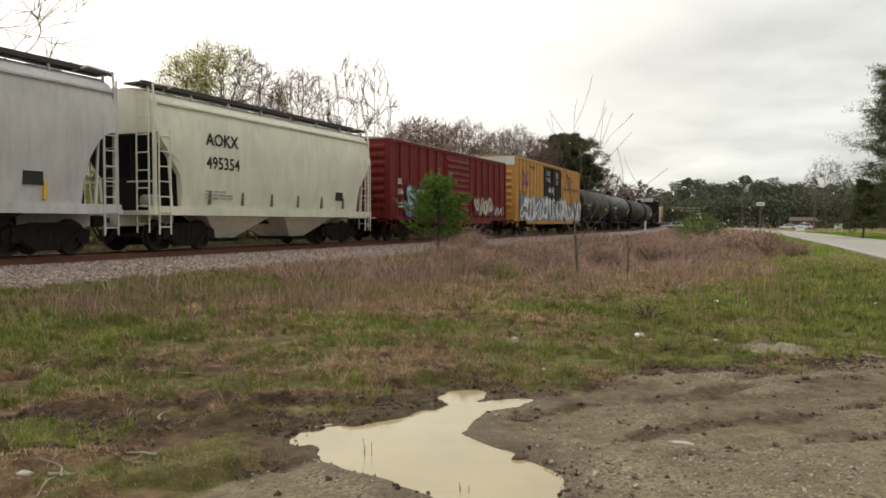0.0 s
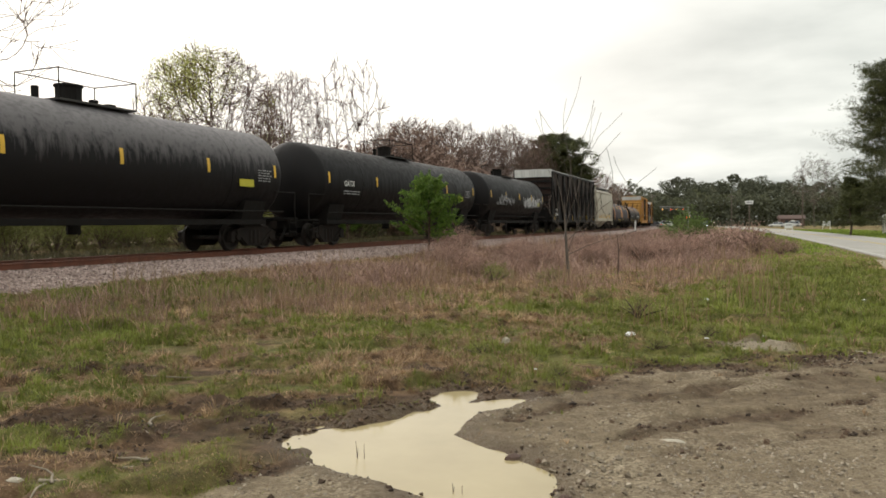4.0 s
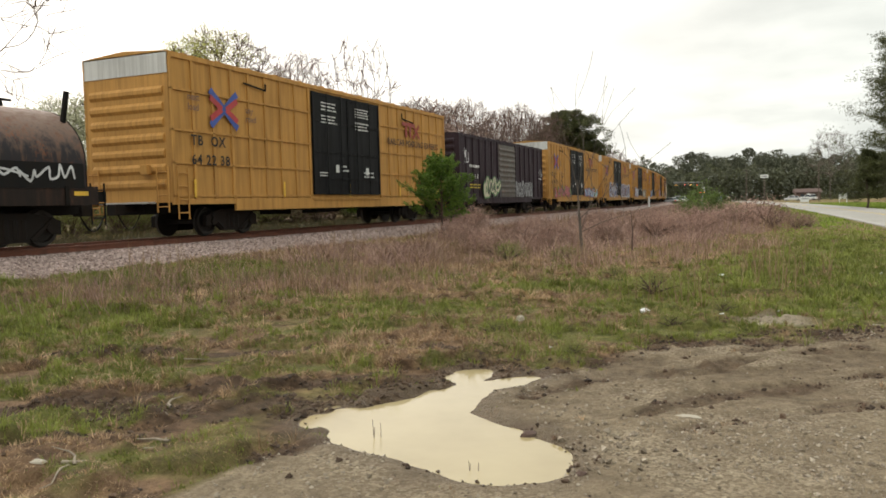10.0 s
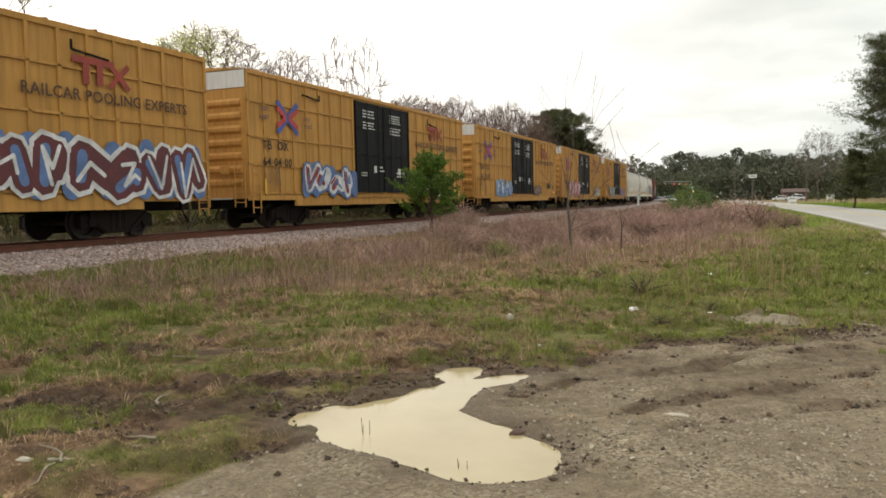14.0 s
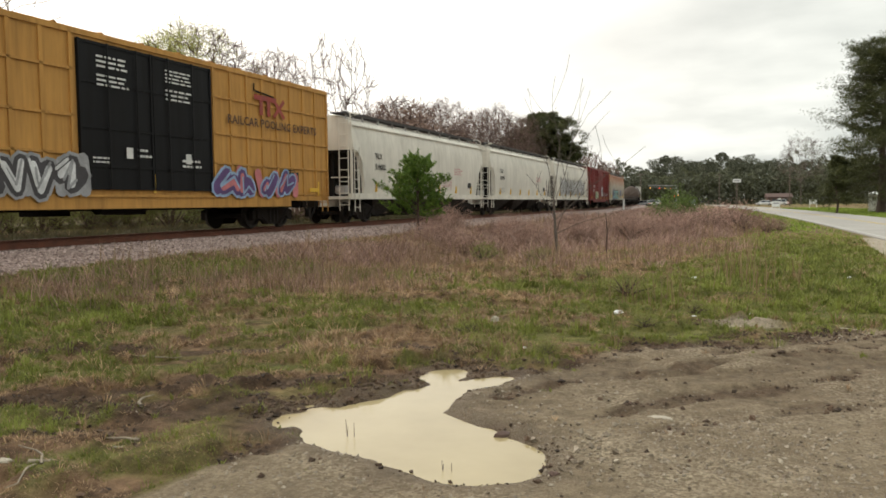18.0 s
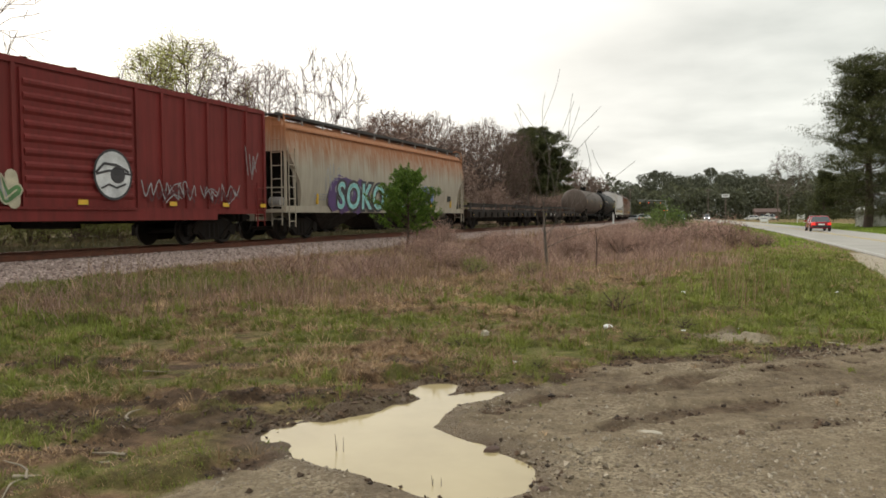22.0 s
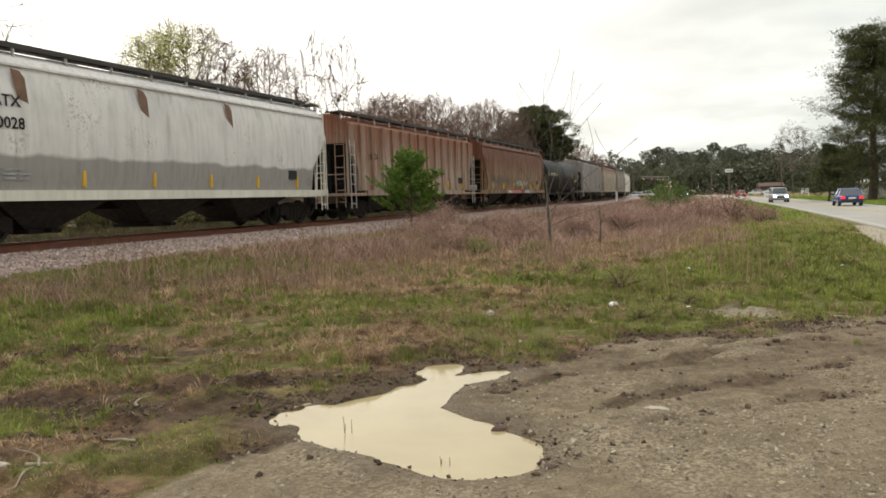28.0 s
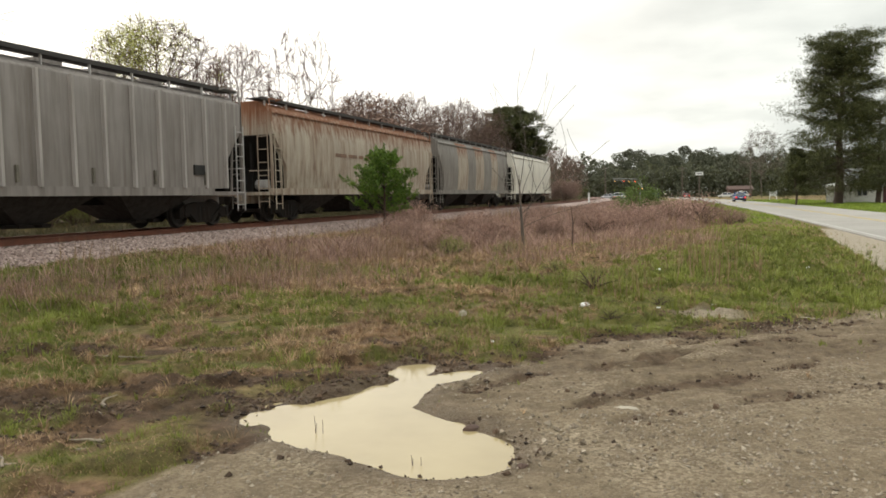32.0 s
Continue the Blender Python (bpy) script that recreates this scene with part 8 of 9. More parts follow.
def make_pines():
    p = pine(201, 17.4, 0.10, 6.9, "large dark pine across the road by the house", 165, 5, 0.13, 44, 0.2, 0.015, r=0.5, cone=True)
    set_down(p, 13.4, 95)
    q = pine(202, 11.0, 0.15, 3.6, "lower dark pine grown close to its neighbour", 50, 4, 0.1, 40, 0.2, -0.01, crown_pow=0.45)
    set_down(q, 18.2, 99.5, 70)
    s = pine(203, 6.2, 0.2, 1.7, "small pine beside the mown verge", 26, 4, 0.07, 24, 0.24, 0.0, r=0.12)
    set_down(s, 8.9, 93, 0)
    b = pine(204, 15.6, 0.3, 4.8, "dark rounded pine among the bare trees", 70, 4, 0.1, 40, 0.42, 0.0, crown_pow=0.3)
    plant(b, 14.1, 131)
    replant(b, 12.9, 137, 90, 0.8)
    replant(b, 15.3, 136, 200, 0.86)


make_pines()


def make_far_woods():
    """The wooded rise beyond the crossing, one mass of crowns on trunks."""
    rng = np.random.default_rng(211)
    pts, front, trunks = [], [], []
    for row in range(4):
        az = 14.0
        while az > -32:
            dist = 300 + 26 * row + rng.uniform(-10, 10)
            env = np.interp(az, [-32, -12, -4, -1, 3, 6, 7.5, 8.5, 14], [18, 18, 19, 22.0, 22.5, 21, 15, 8, 9])
            h = env * rng.uniform(0.78, 1.08) * (0.6 + 0.14 * row)
            x, y = at_bearing(az, dist)
            m = int(rng.uniform(620, 900))
            u = rng.normal(size=(m, 3))
            u /= np.linalg.norm(u, axis=1)[:, None]
            rr = rng.random((m, 1)) ** 0.3
            w = rng.uniform(3.0, 4.8)
            vr = w * 0.75 if row else h * 0.4
            c = np.array([x, y, h - vr])
            lump = 1 + 0.18 * np.sin(u[:, 0:1] * 5 + x) * np.cos(u[:, 2:3] * 4 + y)
            (pts if row else front).append(c + u * rr * lump * np.array([w, w, vr]))
            trunks.append((np.array([x, y, 0]), np.array([x, y, h * 0.8]), 0.22, 0.1))
            az -= rng.uniform(0.55, 1.05)
    p = np.concatenate(pts)
    woods = tagged(new("far_woods"), "dense dark pine woods on the far side of the crossing", "woods", kind="stuff")
    tubes("trunks", trunks, PINE_BARK, woods, 5)
    leaves("crowns", p, np.full(len(p), 0.46), FAR_HAZE_GREEN, woods, rng, 0.75)
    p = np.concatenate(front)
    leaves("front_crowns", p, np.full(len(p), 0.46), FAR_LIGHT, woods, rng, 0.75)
    # undergrowth at their foot
    n = 52000
    az = rng.uniform(-32, 15, n)
    d = rng.uniform(285, 345, n)
    z = rng.random(n) * (8.5 + 9.5 * value_noise(az * 1.6, d * 0.03, 4))
    q = np.stack([-np.sin(np.radians(az)) * d, np.cos(np.radians(az)) * d, z], 1)
    leaves("undergrowth", q, np.full(n, 0.8), FAR_HAZE_GREEN, woods, rng, 0.7)


make_far_woods()

# ---- things beside the road and the line ----
SIGN_WHITE = plain("sign_white", (0.70, 0.71, 0.70), 0.6, 0, 0.1)
POLE_WOOD = plain("pole_wood", (0.13, 0.10, 0.08), 0.85, 0, 0.3, 4.0)
SIGNAL_STEEL = plain("signal_steel", (0.30, 0.30, 0.31), 0.5, 0.4, 0.2)
SIDING = plain("white_siding", (0.78, 0.80, 0.77), 0.6, 0, 0.08, 1.0)
SHINGLE = plain("grey_shingles", (0.17, 0.175, 0.18), 0.9, 0, 0.25, 2.0, 0.4)
BRICK_RED = plain("brick_wall", (0.10, 0.062, 0.052), 0.9, 0, 0.25, 3.0, 0.4)
RUBBER = plain("tyre_rubber", (0.022, 0.022, 0.023), 0.85, 0, 0.2)
CHROME = plain("alloy_rim", (0.45, 0.45, 0.46), 0.3, 0.9, 0.1)
TRIM_BLACK = plain("black_trim", (0.02, 0.02, 0.022), 0.5, 0, 0.1)


def glow(name, color, strength):
    m = bpy.data.materials.new(name)
    nt, b = nodes_of(m)
    b.inputs["Base Color"].default_value = (*color, 1)
    b.inputs["Emission Color"].default_value = (*color, 1)
    b.inputs["Emission Strength"].default_value = strength
    return m


def gloss(name, color, rough=0.25, metal=0.0, coat=0.6):
    m = bpy.data.materials.new(name)
    nt, b = nodes_of(m)
    n = noise_node(nt, coords(nt), 2.0)
    nt.links.new(blend(nt, span(nt, n, 0.3, 0.7), tuple(k * 0.9 for k in color), tuple(min(1, k * 1.05) for k in color)), b.inputs["Base Color"])
    b.inputs["Roughness"].default_value, b.inputs["Metallic"].default_value = rough, metal
    b.inputs["Coat Weight"].default_value = coat
    return m


HEADLIGHT = glow("headlight", (0.85, 0.85, 1.0), 9.0)
TAIL_RED = glow("tail_lamp", (0.8, 0.03, 0.02), 0.6)
SIGNAL_RED = glow("signal_red", (1.0, 0.08, 0.03), 2.6)
AMBER = glow("amber_lamp", (1.0, 0.5, 0.12), 2.0)
GLASS = gloss("car_glass", (0.03, 0.04, 0.05), 0.08)
CAR_RED, CAR_BLUE, CAR_SILVER, CAR_WHITE = gloss("paint_red", (0.33, 0.015, 0.03)), gloss("paint_blue", (0.02, 0.05, 0.22)), gloss("paint_silver", (0.42, 0.43, 0.46), 0.3, 0.5), gloss("paint_white", (0.7, 0.7, 0.7))


def road_car(label, paint, tall=False, lights=False, category="car"):
    """A small road car: lofted body and cabin, four wheels with tyre and rim. Its nose points to +y."""
    car = tagged(new("car"), label, category)
    L, W, H = (4.6, 1.84, 1.68) if tall else (4.5, 1.76, 1.42)
    belt = 0.98 if tall else 0.88

    def ring(y, w, z0, z1, r=0.12):
        return [(-w, y, z0 + r), (-w + r, y, z0), (w - r, y, z0), (w, y, z0 + r), (w, y, z1 - r), (w - r, y, z1), (-w + r, y, z1), (-w, y, z1 - r)]

    hood = belt - (0.02 if tall else 0.12)
    body = [ring(-L / 2, W * 0.42, 0.42, belt - 0.06), ring(-L / 2 + 0.2, W * 0.48, 0.27, belt), ring(-L * 0.2, W / 2, 0.24, belt + 0.02), ring(L * 0.18, W / 2, 0.24, belt), ring(L / 2 - 0.45, W * 0.48, 0.27, hood), ring(L / 2, W * 0.41, 0.4, hood - 0.2)]
    part("body", Geo().loft(body), paint, car, smooth=True)
    y0, y1 = -L / 2 + (0.25 if tall else 0.45), L * 0.22
    cab = [[(x, y, belt - 0.03) for x, y in ((-W * 0.46, y0), (W * 0.46, y0), (W * 0.46, y1 + 0.35), (-W * 0.46, y1 + 0.35))], [(x, y, H - 0.05) for x, y in ((-W * 0.36, y0 + 0.45), (W * 0.36, y0 + 0.45), (W * 0.36, y1 - 0.35), (-W * 0.36, y1 - 0.35))]]
    part("cabin_glass", Geo().loft(cab), GLASS, car)
    part("roof", Geo().loft([[(x, y, H - 0.06) for x, y in ((-W * 0.37, y0 + 0.42), (W * 0.37, y0 + 0.42), (W * 0.37, y1 - 0.32), (-W * 0.37, y1 - 0.32))], [(x, y, H) for x, y in ((-W * 0.33, y0 + 0.55), (W * 0.33, y0 + 0.55), (W * 0.33, y1 - 0.5), (-W * 0.33, y1 - 0.5))]]), paint, car)
    for s in (-1, 1):
        for yy in (y0 + 0.2, (y0 + y1) / 2, y1 + 0.0):
            part("pillar", Geo().beam((s * W * 0.463, yy + (0.3 if yy == y1 else -0.1 if yy < -1 else 0), belt - 0.02), (s * W * 0.368, yy + (-0.3 if yy == y1 else 0.3 if yy < -1 else 0), H - 0.04), 0.06, 0.07), paint, car)
        part("headlight", Geo().box(min(s * 0.42, s * 0.76), max(s * 0.42, s * 0.76), L / 2 - 0.16, L / 2 + 0.012, hood - 0.36, hood - 0.2), HEADLIGHT if lights else CHROME, car)
        part("tail_lamp", Geo().box(min(s * 0.5, s * 0.8), max(s * 0.5, s * 0.8), -L / 2 - 0.015, -L / 2 + 0.2, belt - 0.3, belt - 0.08), TAIL_RED, car)
        part("mirror", Geo().box(min(s * W * 0.49, s * (W * 0.49 + 0.2)), max(s * W * 0.49, s * (W * 0.49 + 0.2)), y1 - 0.05, y1 + 0.08, belt, belt + 0.14), paint, car)
    part("grille", Geo().box(-0.4, 0.4, L / 2 - 0.1, L / 2 + 0.008, 0.48, hood - 0.25), TRIM_BLACK, car)
    part("bumper", Geo().box(-W * 0.42, W * 0.42, -L / 2 - 0.04, -L / 2 + 0.1, 0.36, 0.55), TRIM_BLACK, car)
    part("number_plate", Geo().box(-0.26, 0.26, -L / 2 - 0.05, -L / 2 - 0.03, 0.58, 0.7), SIGN_WHITE, car)
    r = 0.34 if tall else 0.31
    for s in (-1, 1):
        for yy in (-L * 0.3, L * 0.31):
            t = part("wheel", Geo().bar((s * (W / 2 - 0.2), yy, r), (s * (W / 2 + 0.005), yy, r), r, 18), RUBBER, car)
            part("rim", Geo().bar((s * (W / 2 - 0.02), yy, r), (s * (W / 2 + 0.02), yy, r), r * 0.62, 14), CHROME, t)
    return car


red_car = road_car("small red saloon driving away along the road", CAR_RED)
blue_car = road_car("dark blue saloon driving away along the road", CAR_BLUE)
silver_car = road_car("silver crossover with lit headlights driving nearer", CAR_SILVER, True, True)


def lane_pose(y, offset, away):
    """On the road at y, offset metres from its near edge, nose along the road or back."""
    e0, e1 = float(road_edge(y - 2)), float(road_edge(y + 2))
    turn = math.degrees(math.atan2(-(e1 - e0), 4.0))
    return pose(float(road_edge(y)) + offset, y, 0.03, 0, 0, turn + (0 if away else 180))


def parked(label, paint, az, dist, turn, tall=False, lights=False):
    c = road_car(label, paint, tall, lights)
    x, y = at_bearing(az, dist)
    c.matrix_basis = pose(x, y, float(ground_height(np.array([x]), np.array([y]))[0]), 0, 0, turn)


parked("white van waiting near the crossing", CAR_WHITE, 6.4, 215, 80, True)
parked("white saloon parked on a far lot", CAR_WHITE, -1.0, 235, 95)
parked("white crossover parked on a far lot", CAR_WHITE, -2.0, 240, 80, True)
parked("silver saloon waiting near the crossing", CAR_SILVER, 7.0, 205, 60, False)
parked("dark car waiting with lit headlights", CAR_BLUE, 3.7, 225, 185, True, True)


def post_sign(az, dist, w, h, z0, label):
    ob = tagged(new("yard_sign"), label, "sign", "white signs across the road")
    part("panel", Geo().box(-w / 2, w / 2, -0.03, 0.03, z0, z0 + h), SIGN_WHITE, ob)
    for s in (-1, 1):
        part("leg", Geo().box(s * (w / 2 - 0.06) - 0.05, s * (w / 2 - 0.06) + 0.05, -0.045, 0.045, -0.1, z0 + h + 0.05), SIGN_WHITE, ob)
    bars_g = Geo().box(-w * 0.35, w * 0.35, -0.036, -0.031, z0 + h * 0.55, z0 + h * 0.75)
    part("text_bar", bars_g, SIGNAL_STEEL, ob)
    x, y = at_bearing(az, dist)
    ob.matrix_basis = pose(x, y, float(ground_height(np.array([x]), np.array([y]))[0]), 0, 0, az)


post_sign(-1.75, 150, 1.35, 0.95, 0.35, "white board sign on two short legs by the verge")
post_sign(-4.05, 148, 1.25, 0.75, 0.75, "white board sign on two legs by the verge")


def milepost():
    ob = tagged(new("marker_post"), "short white marker post beside the railway", "post")
    part("post", Geo().box(-0.11, 0.11, -0.06, 0.06, -0.2, 1.55), SIGN_WHITE, ob)
    part("cap", Geo().box(-0.13, 0.13, -0.08, 0.08, 1.5, 1.6), SIGN_WHITE, ob)
    m = track_pose(106, 2.55, 0.3)
    ob.matrix_basis = m


milepost()


def crossing_signal(s, side, arm):
    """Mast with crossed boards, a pair of red lamps and, if arm, a cantilever with more lamps."""
    ob = tagged(new("crossing_signal"), "level crossing signal with lit red lamps", "railway signal", "signals at the level crossing")
    part("mast", Geo().bar((0, 0, -0.2), (0, 0, 5.2), 0.09, 8), SIGNAL_STEEL, ob)
    part("base", Geo().box(-0.3, 0.3, -0.3, 0.3, -0.1, 0.5), SIGNAL_STEEL, ob)
    for a in (-1, 1):
        part("crossbuck", Geo().beam((-0.5, -0.12, 3.3 - a * 0.5), (0.5, -0.12, 3.3 + a * 0.5), 0.03, 0.18), SIGN_WHITE, ob)
    spots = [(-0.4, 2.6), (0.4, 2.6)]
    if arm:
        part("cantilever", Geo().beam((0, 0, 4.9), (-6.4, 0, 5.1), 0.12, 0.16).beam((0, 0, 4.2), (-6.4, 0, 4.8), 0.08, 0.08), SIGNAL_STEEL, ob)
        spots += [(-1.2, 4.3), (-2.6, 4.35), (-3.8, 4.4), (-5.8, 4.45)]
    for k, (x, z) in enumerate(spots):
        h = part("lamp_hood", Geo().bar((x, -0.1, z), (x, 0.1, z), 0.24, 14), TRIM_BLACK, ob)
        part("lamp", Geo().bar((x, -0.16, z), (x, -0.11, z), 0.10, 12), SIGNAL_RED if k % 2 == 0 else AMBER, h)
    ob.matrix_basis = track_pose(s, side, 0.2)


crossing_signal(186, 9.6, True)
crossing_signal(192, -6.5, False)


def utility_pole(az, dist, height, label="dark wooden utility pole", cross=True):
    ob = tagged(new("utility_pole"), label, "utility pole", "poles along the road")
    part("pole", Geo().bar((0, 0, -0.3), (0, 0, height), 0.15, 8, 0.1), POLE_WOOD, ob)
    if cross:
        part("crossarm", Geo().box(-1.2, 1.2, -0.06, 0.06, height - 0.7, height - 0.58), POLE_WOOD, ob)
        for x in (-1.05, -0.4, 0.4, 1.05):
            part("insulator", Geo().bar((x, 0, height - 0.58), (x, 0, height - 0.4), 0.05, 6), SIGNAL_STEEL, ob)
    x, y = at_bearing(az, dist)
    ob.matrix_basis = pose(x, y, float(ground_height(np.array([x]), np.array([y]))[0]), 0, 0, az)


utility_pole(7.25, 230, 9.5)
utility_pole(1.9, 255, 10.0)
utility_pole(-2.6, 200, 9.0)


def board_on_pole(az, dist, height):
    ob = tagged(new("roadside_sign"), "small white board on a tall dark pole", "sign")
    part("pole", Geo().bar((0, 0, -0.2), (0, 0, height), 0.12, 8), POLE_WOOD, ob)
    part("board", Geo().box(-0.85, 0.85, -0.2, -0.08, height - 0.75, height), SIGN_WHITE, ob)
    part("text_bar", Geo().box(-0.6, 0.6, -0.208, -0.202, height - 0.5, height - 0.25), SIGNAL_STEEL, ob)
    x, y = at_bearing(az, dist)
    ob.matrix_basis = pose(x, y, 0, 0, 0, az)


board_on_pole(0.75, 190, 6.4)


def house():
    ob = tagged(new("house"), "low white-sided house with a grey shingle roof", "house")
    w, d, h, ridge = 13.0, 7.0, 2.45, 4.1
    for name, g in (("wall", Geo().box(-w / 2, w / 2, -d / 2, -d / 2 + 0.15, -0.2, h)), ("wall", Geo().box(-w / 2, w / 2, d / 2 - 0.15, d / 2, -0.2, h)),
                    ("wall", Geo().loft([[(x, -d / 2 + 0.15, -0.2), (x, d / 2 - 0.15, -0.2), (x, d / 2 - 0.15, h), (x, 0, ridge - 0.1), (x, -d / 2 + 0.15, h)] for x in (-w / 2, -w / 2 + 0.15)])),
                    ("wall", Geo().loft([[(x, -d / 2 + 0.15, -0.2), (x, d / 2 - 0.15, -0.2), (x, d / 2 - 0.15, h), (x, 0, ridge - 0.1), (x, -d / 2 + 0.15, h)] for x in (w / 2 - 0.15, w / 2)]))):
        part(name, g, SIDING, ob)
    for k in range(9):
        z = 0.15 + k * 0.26
        part("siding_board", Geo().box(-w / 2 - 0.01, w / 2 + 0.01, -d / 2 - 0.02, -d / 2 - 0.001, z, z + 0.24), SIDING, ob)
    for s in (-1, 1):
        part("roof", Geo().loft([[(x, s * (d / 2 + 0.4), h - 0.15), (x, 0, ridge), (x, 0, ridge + 0.14), (x, s * (d / 2 + 0.4), h - 0.01)] for x in (-w / 2 - 0.4, w / 2 + 0.4)]), SHINGLE, ob)
    for x in (-4.2, 0.8, 4.0):
        win = part("window", Geo().box(x - 0.5, x + 0.5, -d / 2 - 0.035, -d / 2 - 0.022, 0.85, 2.0), GLASS, ob)
        part("window_frame", Geo().box(x - 0.56, x + 0.56, -d / 2 - 0.05, -d / 2 - 0.036, 1.98, 2.06).box(x - 0.56, x + 0.56, -d / 2 - 0.05, -d / 2 - 0.036, 0.78, 0.86).box(x - 0.03, x + 0.03, -d / 2 - 0.05, -d / 2 - 0.036, 0.86, 1.98), SIGN_WHITE, win)
    part("door", Geo().box(-2.0, -1.1, -d / 2 - 0.045, -d / 2 - 0.022, -0.1, 1.95), plain("door_maroon", (0.10, 0.03, 0.035), 0.6), ob)
    part("porch_roof", Geo().loft([[(x, -d / 2 - 2.0, h - 0.45), (x, -d / 2, h - 0.1), (x, -d / 2, h + 0.02), (x, -d / 2 - 2.0, h - 0.33)] for x in (-w / 2 - 1.6, -w / 2 + 0.6)]), SIDING, ob)
    part("porch_wall", Geo().box(-w / 2 - 1.5, -w / 2 - 0.1, -d / 2 - 0.1, -d / 2, -0.1, h - 0.2), SIDING, ob)
    for x in (-w / 2 - 1.5, -w / 2 + 0.5):
        part("porch_post", Geo().box(x - 0.06, x + 0.06, -d / 2 - 1.95, -d / 2 - 1.83, -0.1, h - 0.4), SIGN_WHITE, ob)
    part("chimney", Geo().box(2.2, 2.9, 0.6, 1.2, ridge - 0.6, ridge + 0.7), BRICK_RED, ob)
    ob.matrix_basis = pose(22.2, 108, 0, 0, 0, -10)


house()


def far_house(az, dist, w, wall, label):
    ob = tagged(new("house"), label, "house")
    part("wall", Geo().box(-w / 2, w / 2, -3, 3, -0.3, 2.5), wall, ob)
    part("roof", Geo().loft([[(x, -3.4, 2.4), (x, 0, 3.6), (x, 3.4, 2.4)] for x in (-w / 2 - 0.4, w / 2 + 0.4)]), BRICK_RED if wall is BRICK_RED else SHINGLE, ob)
    for x in (-w / 4, w / 4):
        part("window", Geo().box(x - 0.5, x + 0.5, -3.03, -3.005, 0.9, 1.9), GLASS, ob)
    part("door", Geo().box(-0.45, 0.45, -3.03, -3.005, -0.1, 2.0), SIGN_WHITE, ob)
    x, y = at_bearing(az, dist)
    ob.matrix_basis = pose(x, y, 0, 0, 0, az + 8)


far_house(-1.9, 270, 7, BRICK_RED, "small red-brown brick house before the woods")
far_house(-12.5, 190, 12, SIDING, "far white house among the pines")

# dead stem, plank, litter and rocks
stick = tagged(new("dead_weed"), "thin dark dead stem in the brush", "plant stem")
part("stem", Geo().bar((0, 0, -0.1), (0.03, 0, 0.75), 0.025, 6, 0.02).bar((0.03, 0, 0.75), (-0.02, 0.02, 1.25), 0.02, 6, 0.012), BARK, stick)
part("twig", Geo().bar((0.03, 0, 0.75), (0.12, 0.05, 1.05), 0.012, 5, 0.006), BARK, stick)
set_down(stick, -3.75, 22.0)

for x, y in ((-2.62, 4.72), (-1.72, 4.3)):
    sprig = tagged(new("grass_sprig"), "few thin dark grass stems standing in the puddle", "grass")
    for k, (dx, dy, hh) in enumerate(((0, 0, 0.12), (0.045, 0.01, 0.10), (-0.03, 0.03, 0.06))):
        part("stem", Geo().bar((dx, dy, -0.09), (dx + 0.015 * (k - 1), dy, hh * (1.0 if y > 4.5 else 0.5)), 0.0035, 5, 0.0015), BARK, sprig)
    sprig.matrix_basis = pose(x, y, -0.04)

pole = tagged(new("dead_pole"), "thin weathered grey pole lying at the gravel's edge", "pole")
part("shaft", Geo().bar((-1.0, 0, 0.03), (0.1, 0.03, 0.045), 0.028, 7, 0.024).bar((0.1, 0.03, 0.045), (1.0, -0.02, 0.03), 0.024, 7, 0.016), plain("weathered_wood", (0.40, 0.355, 0.29), 0.9, 0, 0.25, 8.0, 0.3), pole)
set_down(pole, 1.28, 10.54, -25.5, 0.52)
ROCK = plain("pale_rock", (0.38, 0.34, 0.27), 0.9, 0, 0.25, 6.0, 0.5)
PAPER = plain("litter_paper", (0.72, 0.73, 0.72), 0.7, 0, 0.08)


def rock(x, y, w, h, material, label="flat pale stone in the gravel", name="stone", seed=1):
    rnd = random.Random(seed)
    g = Geo()
    n = 11
    rings = []
    for q, zz in ((1.0, -0.3), (1.08, 0.25), (0.85, 0.8), (0.35, 1.0)):
        rings.append([(w / 2 * q * math.cos(2 * math.pi * k / n) * (1 + 0.25 * math.sin(k * 2.1 + seed)), w / 2 * q * 0.7 * math.sin(2 * math.pi * k / n) * (1 + 0.2 * math.sin(k * 1.3 + 2 * seed)), h * zz + rnd.uniform(-0.08, 0.08) * h) for k in range(n)])
    ob = tagged(part(name, g.loft(rings), material, None, smooth=True), label, "stone")
    set_down(ob, x, y, rnd.uniform(0, 360))
    return ob


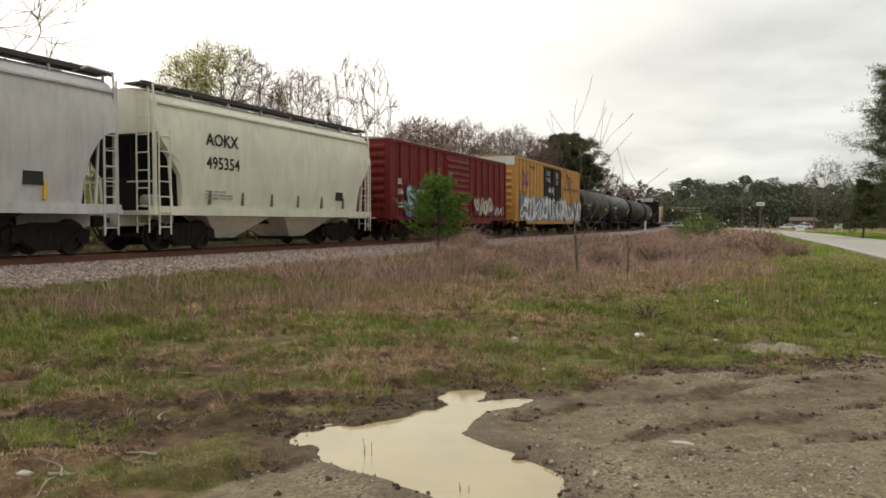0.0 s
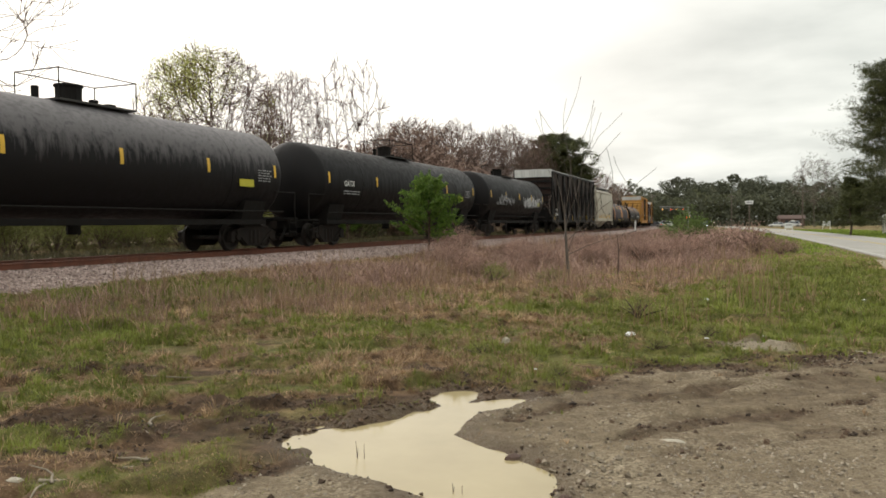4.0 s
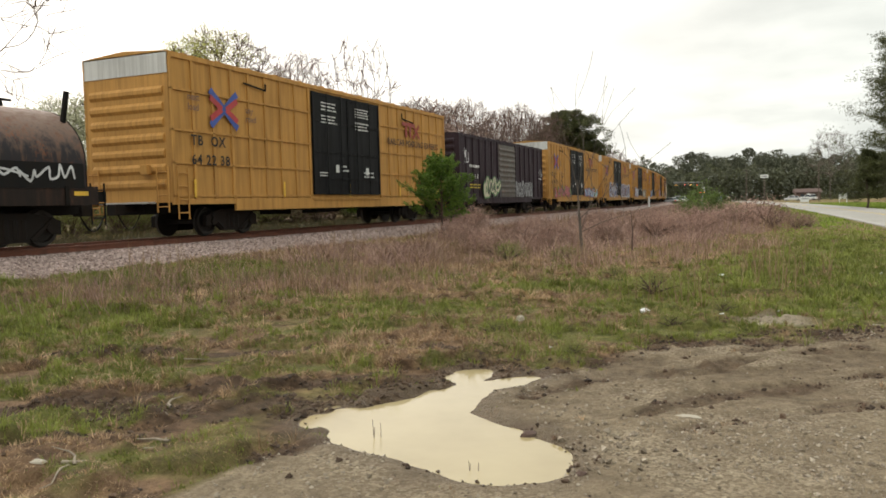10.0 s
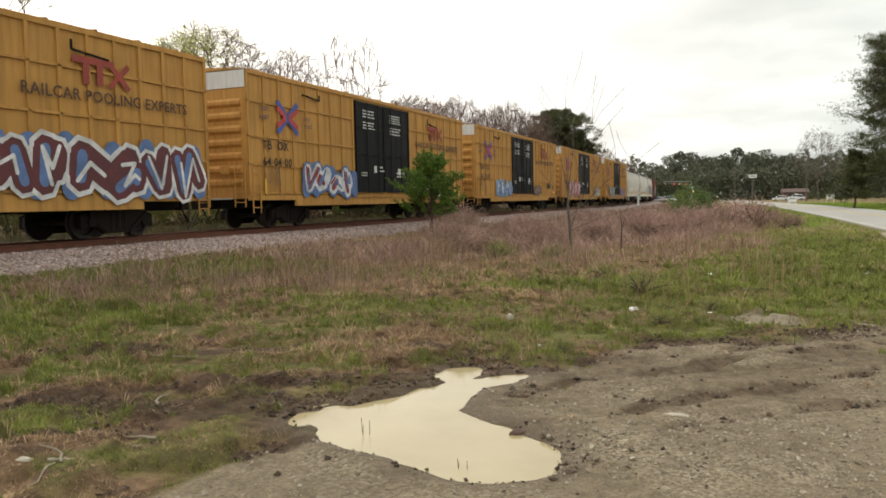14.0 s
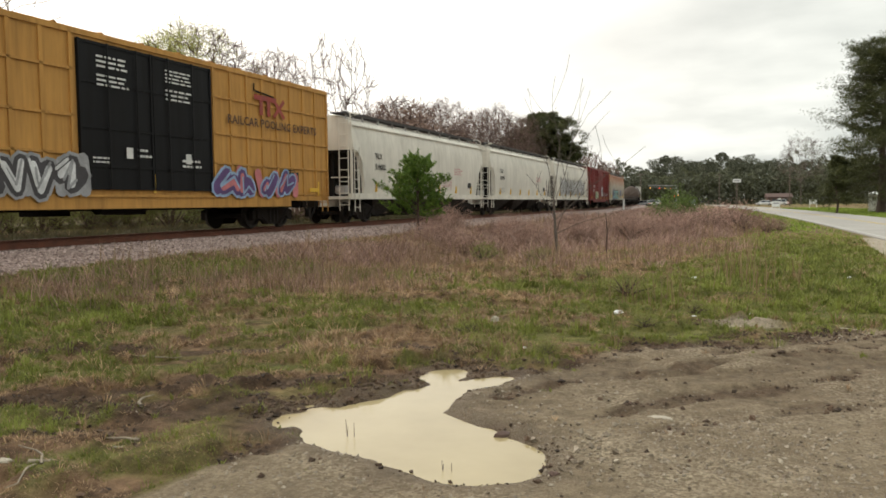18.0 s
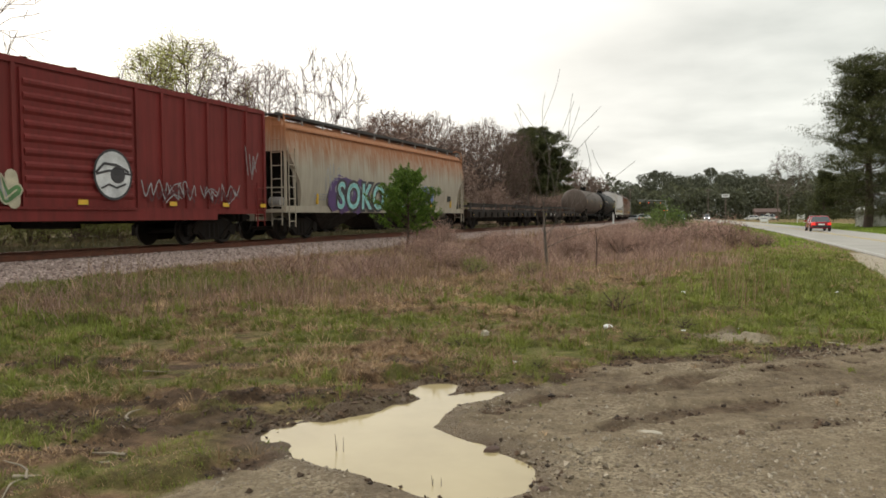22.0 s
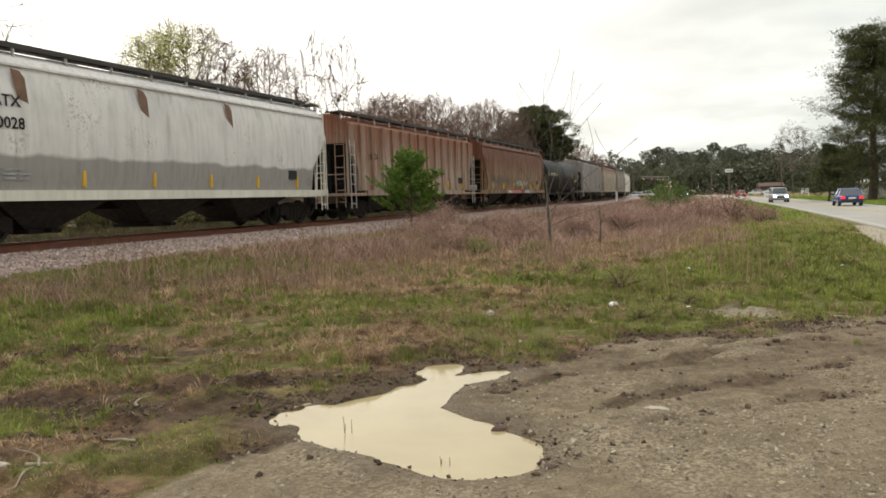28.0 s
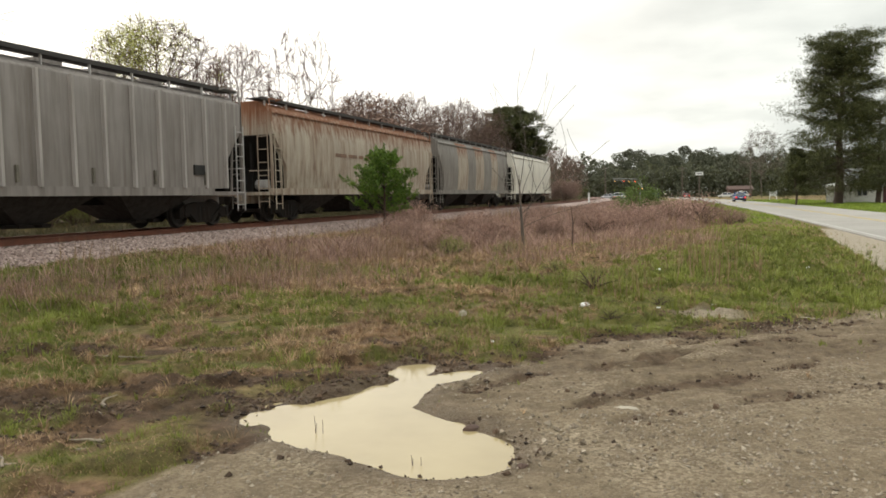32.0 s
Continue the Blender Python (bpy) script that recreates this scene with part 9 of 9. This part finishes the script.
rock(-0.6, 5.8, 0.2, 0.035, ROCK, seed=3)
rock(-1.59, 5.1, 0.13, 0.06, BARK, "clod of dark wet mud at the puddle's rim", "mud_clod", 4)
rock(-3.06, 9.5, 0.12, 0.09, ROCK, "pale rounded stone in the grass", "stone", 5)
rock(-4.24, 3.3, 0.11, 0.04, ROCK, seed=6)
rock(-3.95, 3.32, 0.09, 0.03, ROCK, seed=7)
rock(-4.58, 4.05, 0.10, 0.04, ROCK, seed=8)
rock(-1.05, 4.35, 0.08, 0.05, BARK, "dark wet pebble at the puddle", "stone", 9)
rnd_l = random.Random(77)
for k, (x, y, s) in enumerate(((-1.7, 11.05, 0.15), (-1.5, 11.65, 0.12), (0.05, 11.5, 0.09), (-0.95, 10.4, 0.09), (-0.7, 11.3, 0.07), (-0.75, 12.6, 0.09), (0.9, 13.6, 0.09), (0.4, 15.0, 0.08), (-0.6, 14.6, 0.08), (1.9, 17.3, 0.10), (1.2, 22.0, 0.12), (-2.3, 8.2, 0.06), (2.6, 26.0, 0.13), (-1.0, 16.2, 0.09))):
    g = Geo()
    n, s = 7, 1.45 * s
    rings = [[(s * q * math.cos(2 * math.pi * j / n) * rnd_l.uniform(0.7, 1.1), s * 0.6 * q * math.sin(2 * math.pi * j / n), s * z + rnd_l.uniform(0, 0.12) * s) for j in range(n)] for q, z in ((0.42, 0.02), (0.5, 0.22), (0.25, 0.34))]
    set_down(tagged(part("litter", g.loft(rings), PAPER), "crumpled white scrap of litter in the grass", "litter", "litter in the grass"), x, y, rnd_l.uniform(0, 360))

# bleached sticks and torn roots lying about the ruts
BLEACHED = plain("bleached_wood", (0.27, 0.225, 0.165), 0.9, 0, 0.25, 12.0, 0.3)


def driftwood(x, y, turn, pieces, label, seed):
    rng = np.random.default_rng(seed)
    ob = tagged(new("driftwood"), label, "stick")
    for k in range(pieces):
        p = np.array([rng.uniform(-0.12, 0.12), rng.uniform(-0.1, 0.1), 0.03])
        d = np.array([math.cos(k * 2.2), math.sin(k * 2.2), rng.uniform(-0.02, 0.04)])
        segs, r = [], rng.uniform(0.008, 0.016)
        for j in range(5):
            d = d + rng.normal(size=3) * np.array([0.35, 0.35, 0.08])
            d /= np.linalg.norm(d)
            q = p + d * rng.uniform(0.05, 0.09)
            q[2] = max(q[2], 0.012)
            segs.append((p, q, r * (1 - 0.15 * j), r * (1 - 0.15 * (j + 1))))
            p = q
        tubes("branch", segs, BLEACHED, ob, 7)
    return set_down(ob, x, y, turn)


driftwood(-4.1, 3.3, 20, 3, "tangle of bleached roots lying on the muddy grass", 1)
driftwood(-4.45, 4.6, -20, 2, "pale dry stick lying in the wheel rut", 2)
driftwood(-3.9, 3.95, 60, 2, "pale dry stick lying in the thin grass", 3)
driftwood(-5.9, 6.3, 10, 2, "pale dry stick lying beside the wheel rut", 4)


# ---- what moves ----
def motions():
    for car, u in TRAIN:
        walk(car, [(t, track_pose(u - SPEED * t, 0, RAIL_Z)) for t in np.arange(0, 32.5, 2.0).tolist()])
    away = 3.9
    walk(red_car, [(t, lane_pose(y, away, True)) for t, y in ((0, -215.0), (16, 1.0), (20, 54.0), (21, 66.5), (22, 79.5), (23, 93.5), (24, 108.0), (25, 125.0), (28, 178.0), (30, 213.0), (32, 247.0))])
    walk(blue_car, [(t, lane_pose(y, 4.6, True)) for t, y in ((0, -330.0), (22, -10.0), (28, 71.0), (29, 84.0), (30, 99.0), (31, 115.0), (32, 134.0))])
    walk(silver_car, [(t, lane_pose(y, 1.75 + 0.3 * max(0, t - 29) ** 1.5, False)) for t, y in ((0, 700.0), (16, 370.0), (23, 215.0), (24, 188.0), (25, 160.0), (28, 96.0), (29, 77.0), (30, 60.0), (31, 43.5), (32, 27.0))])


motions()
